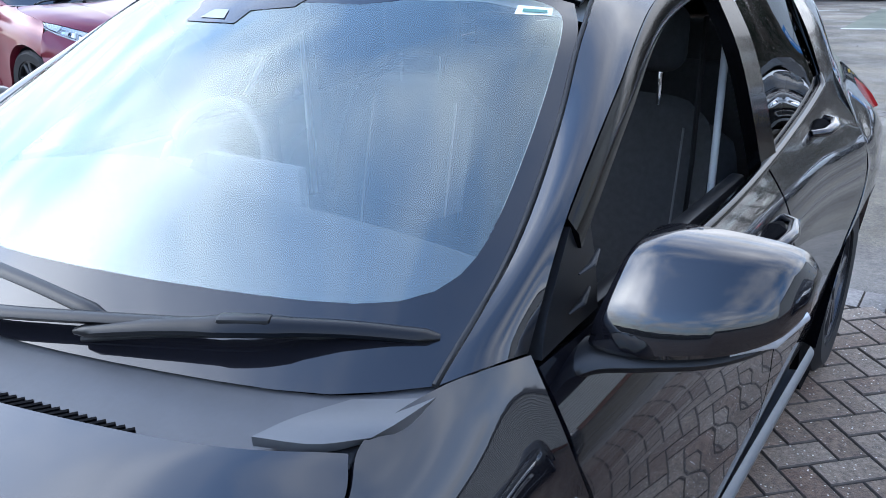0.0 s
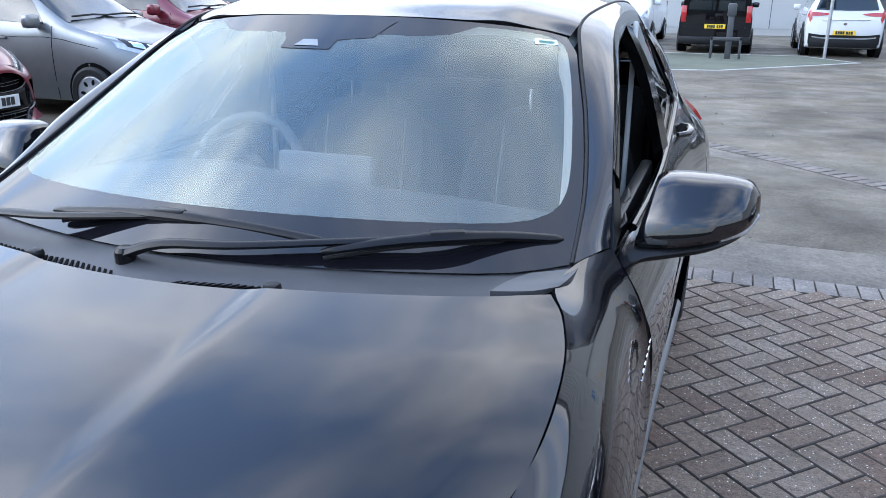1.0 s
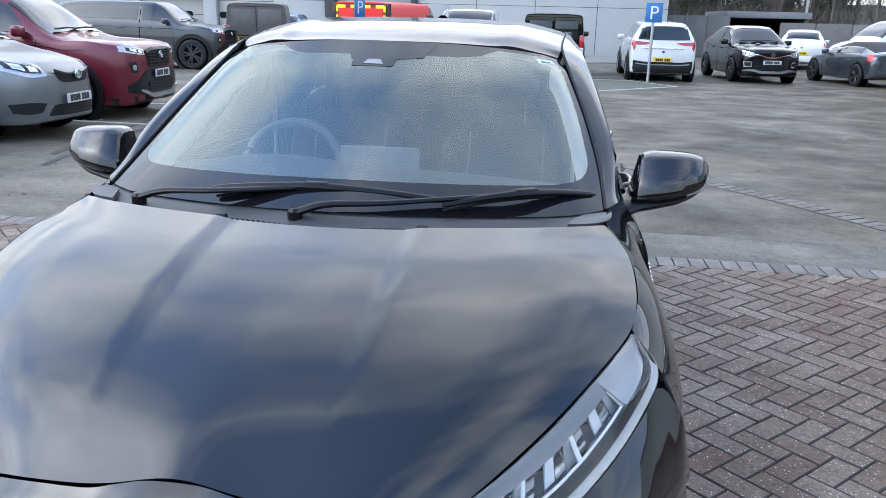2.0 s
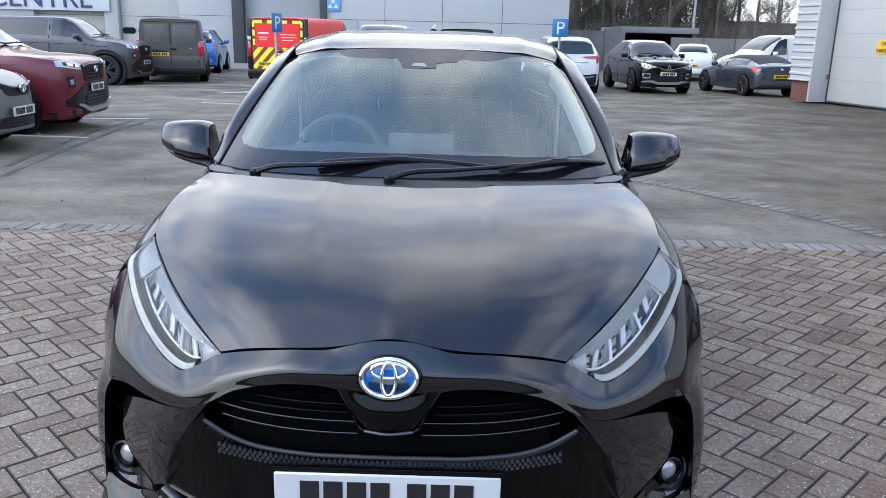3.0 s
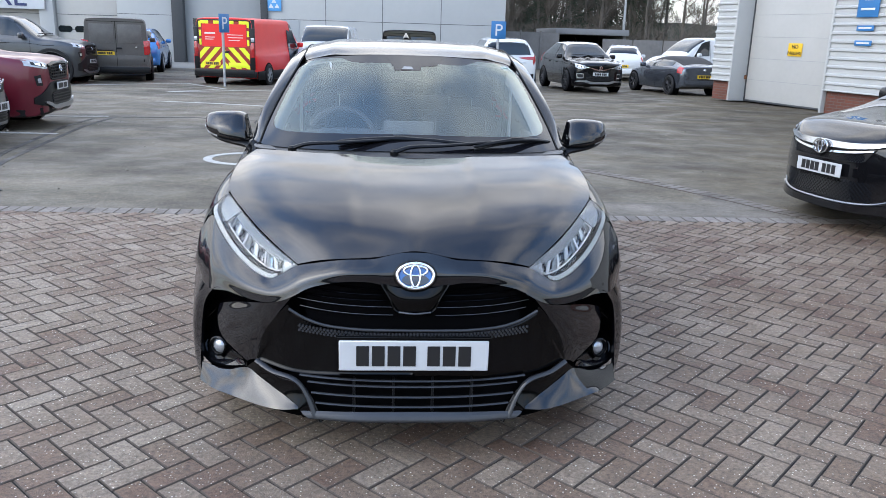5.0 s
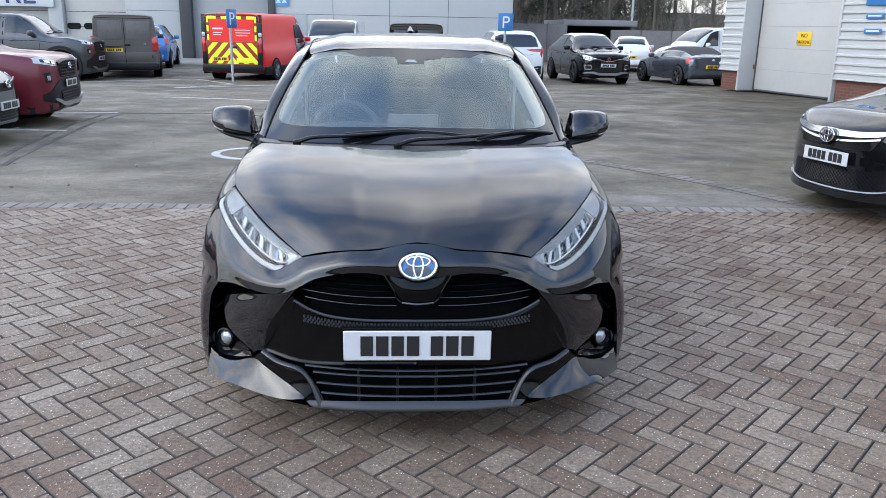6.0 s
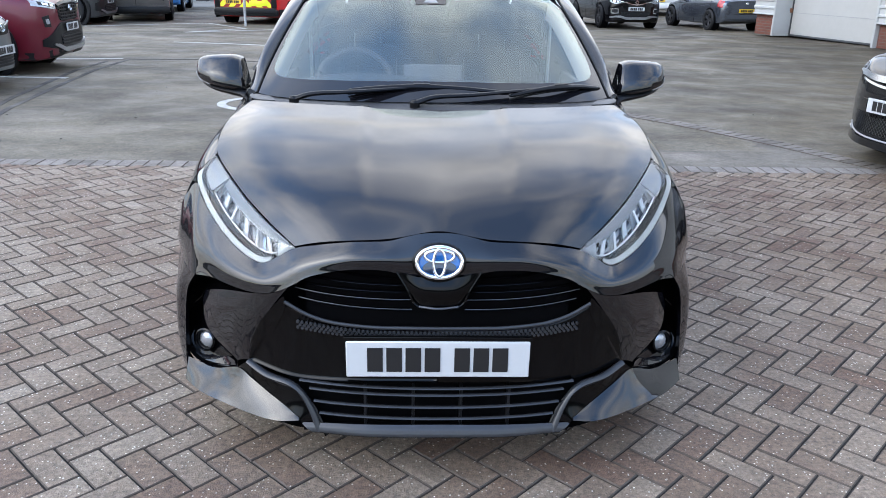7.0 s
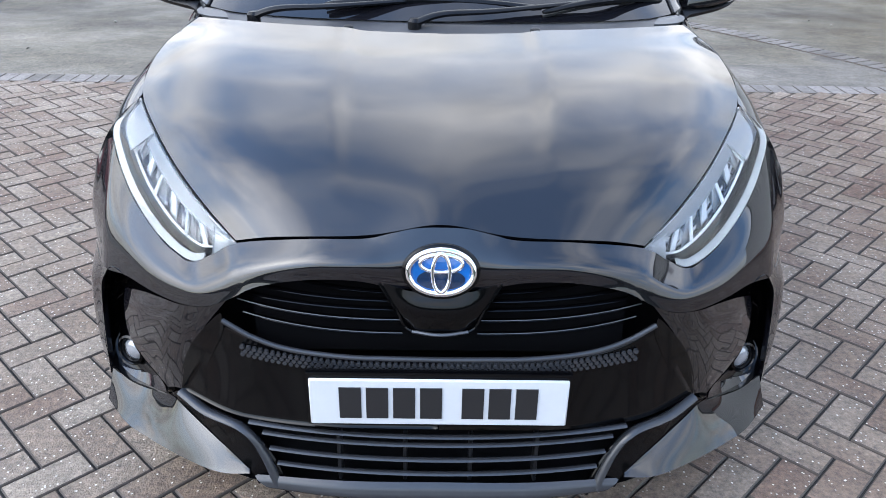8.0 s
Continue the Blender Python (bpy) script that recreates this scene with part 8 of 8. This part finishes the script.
for k, (x, y) in enumerate([(11.5, 62), (19.0, 58), (17.2, 63), (20.2, 67), (7.5, 66), (19.6, 61), (9.6, 60), (13.4, 66), (15.6, 60), (20.6, 64), (5.2, 62), (18.2, 70), (12.6, 70), (10.4, 57), (6.4, 58), (8.4, 63), (14.4, 61), (16.4, 66), (17.8, 59), (21.4, 61), (11.0, 68), (3.9, 65), (13.0, 58), (19.4, 70)]):
    m = Matrix.Translation((x, y, -0.2)) @ Matrix.Rotation(k * 1.3, 4, "Z")
    if k < 2:
        pines[k].matrix_world = m
    else:
        copy_thing(pines[k % 2], m)
# undergrowth along the fence
verts, faces = [], []
for k in range(9000):
    x, y = rng.uniform(-2, 40), rng.uniform(50, 56)
    z = rng.random() ** 1.6 * 2.3
    d = Vector((rng.uniform(-.5, .5), rng.uniform(-.5, .5), rng.uniform(.2, 1))).normalized() * rng.uniform(.3, .9)
    i = len(verts)
    verts += [(x, y, z), (x + d.x, y + d.y, z + d.z), (x + .03, y, z)]
    faces.append((i, i + 1, i + 2))
me = bpy.data.meshes.new("undergrowth")
me.from_pydata(verts, [], faces)
me.materials.append(TWIG)
tagged(new("undergrowth", me), "brown winter undergrowth below the trees", "undergrowth", kind="stuff")
# far tree line round the rest of the horizon
FAR = mat("distant_woods", (0.06, 0.06, 0.05), 0.95, vary=0.3, scale=0.05)
bm = bmesh.new()
r2 = random.Random(3)
prev = None
for k in range(181):
    a = 2 * math.pi * k / 180
    rr = 190
    h = 4.0 + 3 * noise.noise(Vector((math.cos(a) * 6, math.sin(a) * 6, 0))) + r2.uniform(0, 1.2)
    row = [bm.verts.new((rr * math.cos(a), rr * math.sin(a), -0.5)), bm.verts.new((rr * math.cos(a), rr * math.sin(a), h)), bm.verts.new(((rr + 9) * math.cos(a), (rr + 9) * math.sin(a), h * .9))]
    if prev:
        for q in range(2):
            bm.faces.new([prev[q], row[q], row[q + 1], prev[q + 1]])
    prev = row
tagged(part("backdrop", bm, FAR), "low dark line of distant woods", "woods", kind="structure")

# a plain dark hedge bank, added unseen behind the camera; kept low for reflected sky
HEDGE = mat("dark_hedge", (0.035, 0.04, 0.026), 0.95, vary=0.4, scale=2, bump=0.05, bscale=6)
bm = bmesh.new()
hr = random.Random(5)
xs = np.linspace(-45, 45, 91)
prof = [(-16.0, -0.1), (-16.2, 0.9), (-16.8, 1.7), (-17.8, 2.1), (-19.5, 2.2), (-21, -0.1)]
grid(bm, np.array([[(x + hr.uniform(-.2, .2), y + hr.uniform(-.25, .25), max(-.1, z + hr.uniform(-.3, .3) * (z > 0))) for y, z in prof] for x in xs]))
tagged(part("hedge", bm, HEDGE, smooth=30), "added dark green bank, unseen, that bounds the reflections", "hedge", kind="structure")

# ---- the red hatchback of the same model, in the bays opposite ----
red_hatch = copy_thing(car, at_front(-5.38, 5.32, 3))
tagged(red_hatch, "dark red five-door hatchback parked in a bay", "car", "parked cars")
red_meshes = {}
for o in red_hatch.children_recursive:
    if o.type == "MESH" and PAINT_BLACK.name in o.data.materials:
        if o.data.name not in red_meshes:
            me = o.data.copy()
            for k, mt in enumerate(me.materials):
                if mt == PAINT_BLACK:
                    me.materials[k] = P_RED
            red_meshes[o.data.name] = me
        o.data = red_meshes[o.data.name]
# ---- block paving: herringbone at 45 degrees, with a border course ----
JOINT_DIRT = mat("dirty_block_edge", (0.088, 0.071, 0.058), 0.9, vary=0.35, scale=40)


def brick_mesh(L, W, name, material):
    c, t = 0.0030, 0.008
    v, f = [], []
    for dx, z in ((0, -0.012), (0, -t * 0.5), (c, 0)):
        v += [(-L / 2 + dx, -W / 2 + dx, z), (L / 2 - dx, -W / 2 + dx, z), (L / 2 - dx, W / 2 - dx, z), (-L / 2 + dx, W / 2 - dx, z)]
    for a in (0, 4):
        for k in range(4):
            f.append((a + k, a + (k + 1) % 4, a + 4 + (k + 1) % 4, a + 4 + k))
    f.append((8, 9, 10, 11))
    me = bpy.data.meshes.new(name)
    me.from_pydata(v, [], f)
    me.materials.append(material)
    me.materials.append(JOINT_DIRT)
    for p in me.polygons[:8]:
        p.material_index = 1
    return me, v, f


BL, BW = 0.194, 0.094
BM, BV, BF = brick_mesh(BL, BW, "brick", BRICK)
rb = random.Random(11)
paving = thing("block_paving", "reddish grey block paving in a herringbone bond", "paving", Matrix(), kind="structure")
near, far_v, far_f = [], [], []
c45 = math.cos(radians(45))
U = 0.1
for i in range(-150, 150):
    for j in range(-90, 90):
        # one L of two blocks: along p and along q, on the 45 degree lattice
        for kind in (0, 1):
            if kind == 0:
                p, q, rot = (i + 1.0) * U, (i + 4 * j) * U + 0.5 * U, 0
            else:
                p, q, rot = (i + 0.5) * U, (i + 4 * j + 2) * U, 90
            p, q = -p - 0.030, q - 0.016
            x, y = (p - q) * c45, (p + q) * c45
            if y > EDGE_Y - 0.14 or y < -7 or abs(x) > 9:
                continue
            near_it = abs(x) < 1.62 and -1.35 < y < 0.5
            hid = abs(x) < 0.6 and 0.9 < y < 3.0
            if hid:
                continue
            m = pose(x, y, rb.uniform(-0.0015, 0.0015), rb.uniform(-.5, .5), rb.uniform(-.5, .5), 45 + rot + rb.uniform(-.6, .6))
            if near_it and len(near) < 300:
                near.append(m)
            else:
                o = len(far_v)
                far_v += [tuple(m @ Vector(v)) for v in BV]
                far_f += [tuple(o + k for k in f) for f in BF]
me = bpy.data.meshes.new("bricks")
me.from_pydata(far_v, [], far_f)
me.materials.append(BRICK)
me.materials.append(JOINT_DIRT)
me.polygons.foreach_set("material_index", [int(k % 9 < 8) for k in range(len(me.polygons))])
ob = new("bricks", me)
ob.parent = paving
tagged(ob, kind="stuff")
for m in near:
    ob = new("brick", BM)
    ob.parent = paving
    ob.matrix_world = m
# soldier course along the edge, and the strip that crosses the asphalt
SM = brick_mesh(0.097, 0.196, "border_brick", BORDER)[0]
for k in range(-62, 66):
    ob = new("border_brick", SM)
    ob.parent = paving
    ob.matrix_world = pose(k * 0.101, EDGE_Y, rb.uniform(-.001, .001), 0, 0, rb.uniform(-1, 1))
strip = thing("block_strip", "single course of grey blocks across the asphalt", "paving", Matrix(), kind="structure")
TM = brick_mesh(0.095, 0.215, "strip_brick", STRIP_BLOCK)[0]
path = curve([(3.75, 4.15, 0), (3.6, 4.42, 0), (3.15, 5.31, 0), (2.2, 6.68, 0), (0.75, 8.15, 0), (-0.4, 8.85, 0), (-1.4, 9.2, 0)], 900)
acc = 0.2
for a, b in zip(path, path[1:]):
    acc += float(np.linalg.norm(b - a))
    if acc >= 0.102:
        acc = 0.0
        d = b - a
        ob = new("strip_brick", TM)
        ob.parent = strip
        ob.matrix_world = pose(a[0], a[1], gz(a[1]) - 0.003, 0, 0, math.degrees(math.atan2(d[1], d[0])))

# loose stones and crumbs of bark on the asphalt
rs = random.Random(5)
bm = bmesh.new()
for k in range(90):
    x, y = rs.uniform(-6, 5.5), rs.uniform(4.4, 15)
    r = rs.uniform(0.006, 0.016)
    m = pose(x, y, gz(y) - 0.006 + r * 0.4, rs.uniform(-20, 20), rs.uniform(-20, 20), rs.uniform(0, 180)) @ Matrix.Diagonal((1.5 * r, r, 0.6 * r, 1))
    bmesh.ops.create_icosphere(bm, subdivisions=1, radius=1.0, matrix=m)
CRUMB = mat("stone_crumb", (0.16, 0.145, 0.12), 0.85, island=0.85)
tagged(part("loose_stones", bm, CRUMB), "scattered small stones and crumbs on the asphalt", "gravel", kind="stuff")
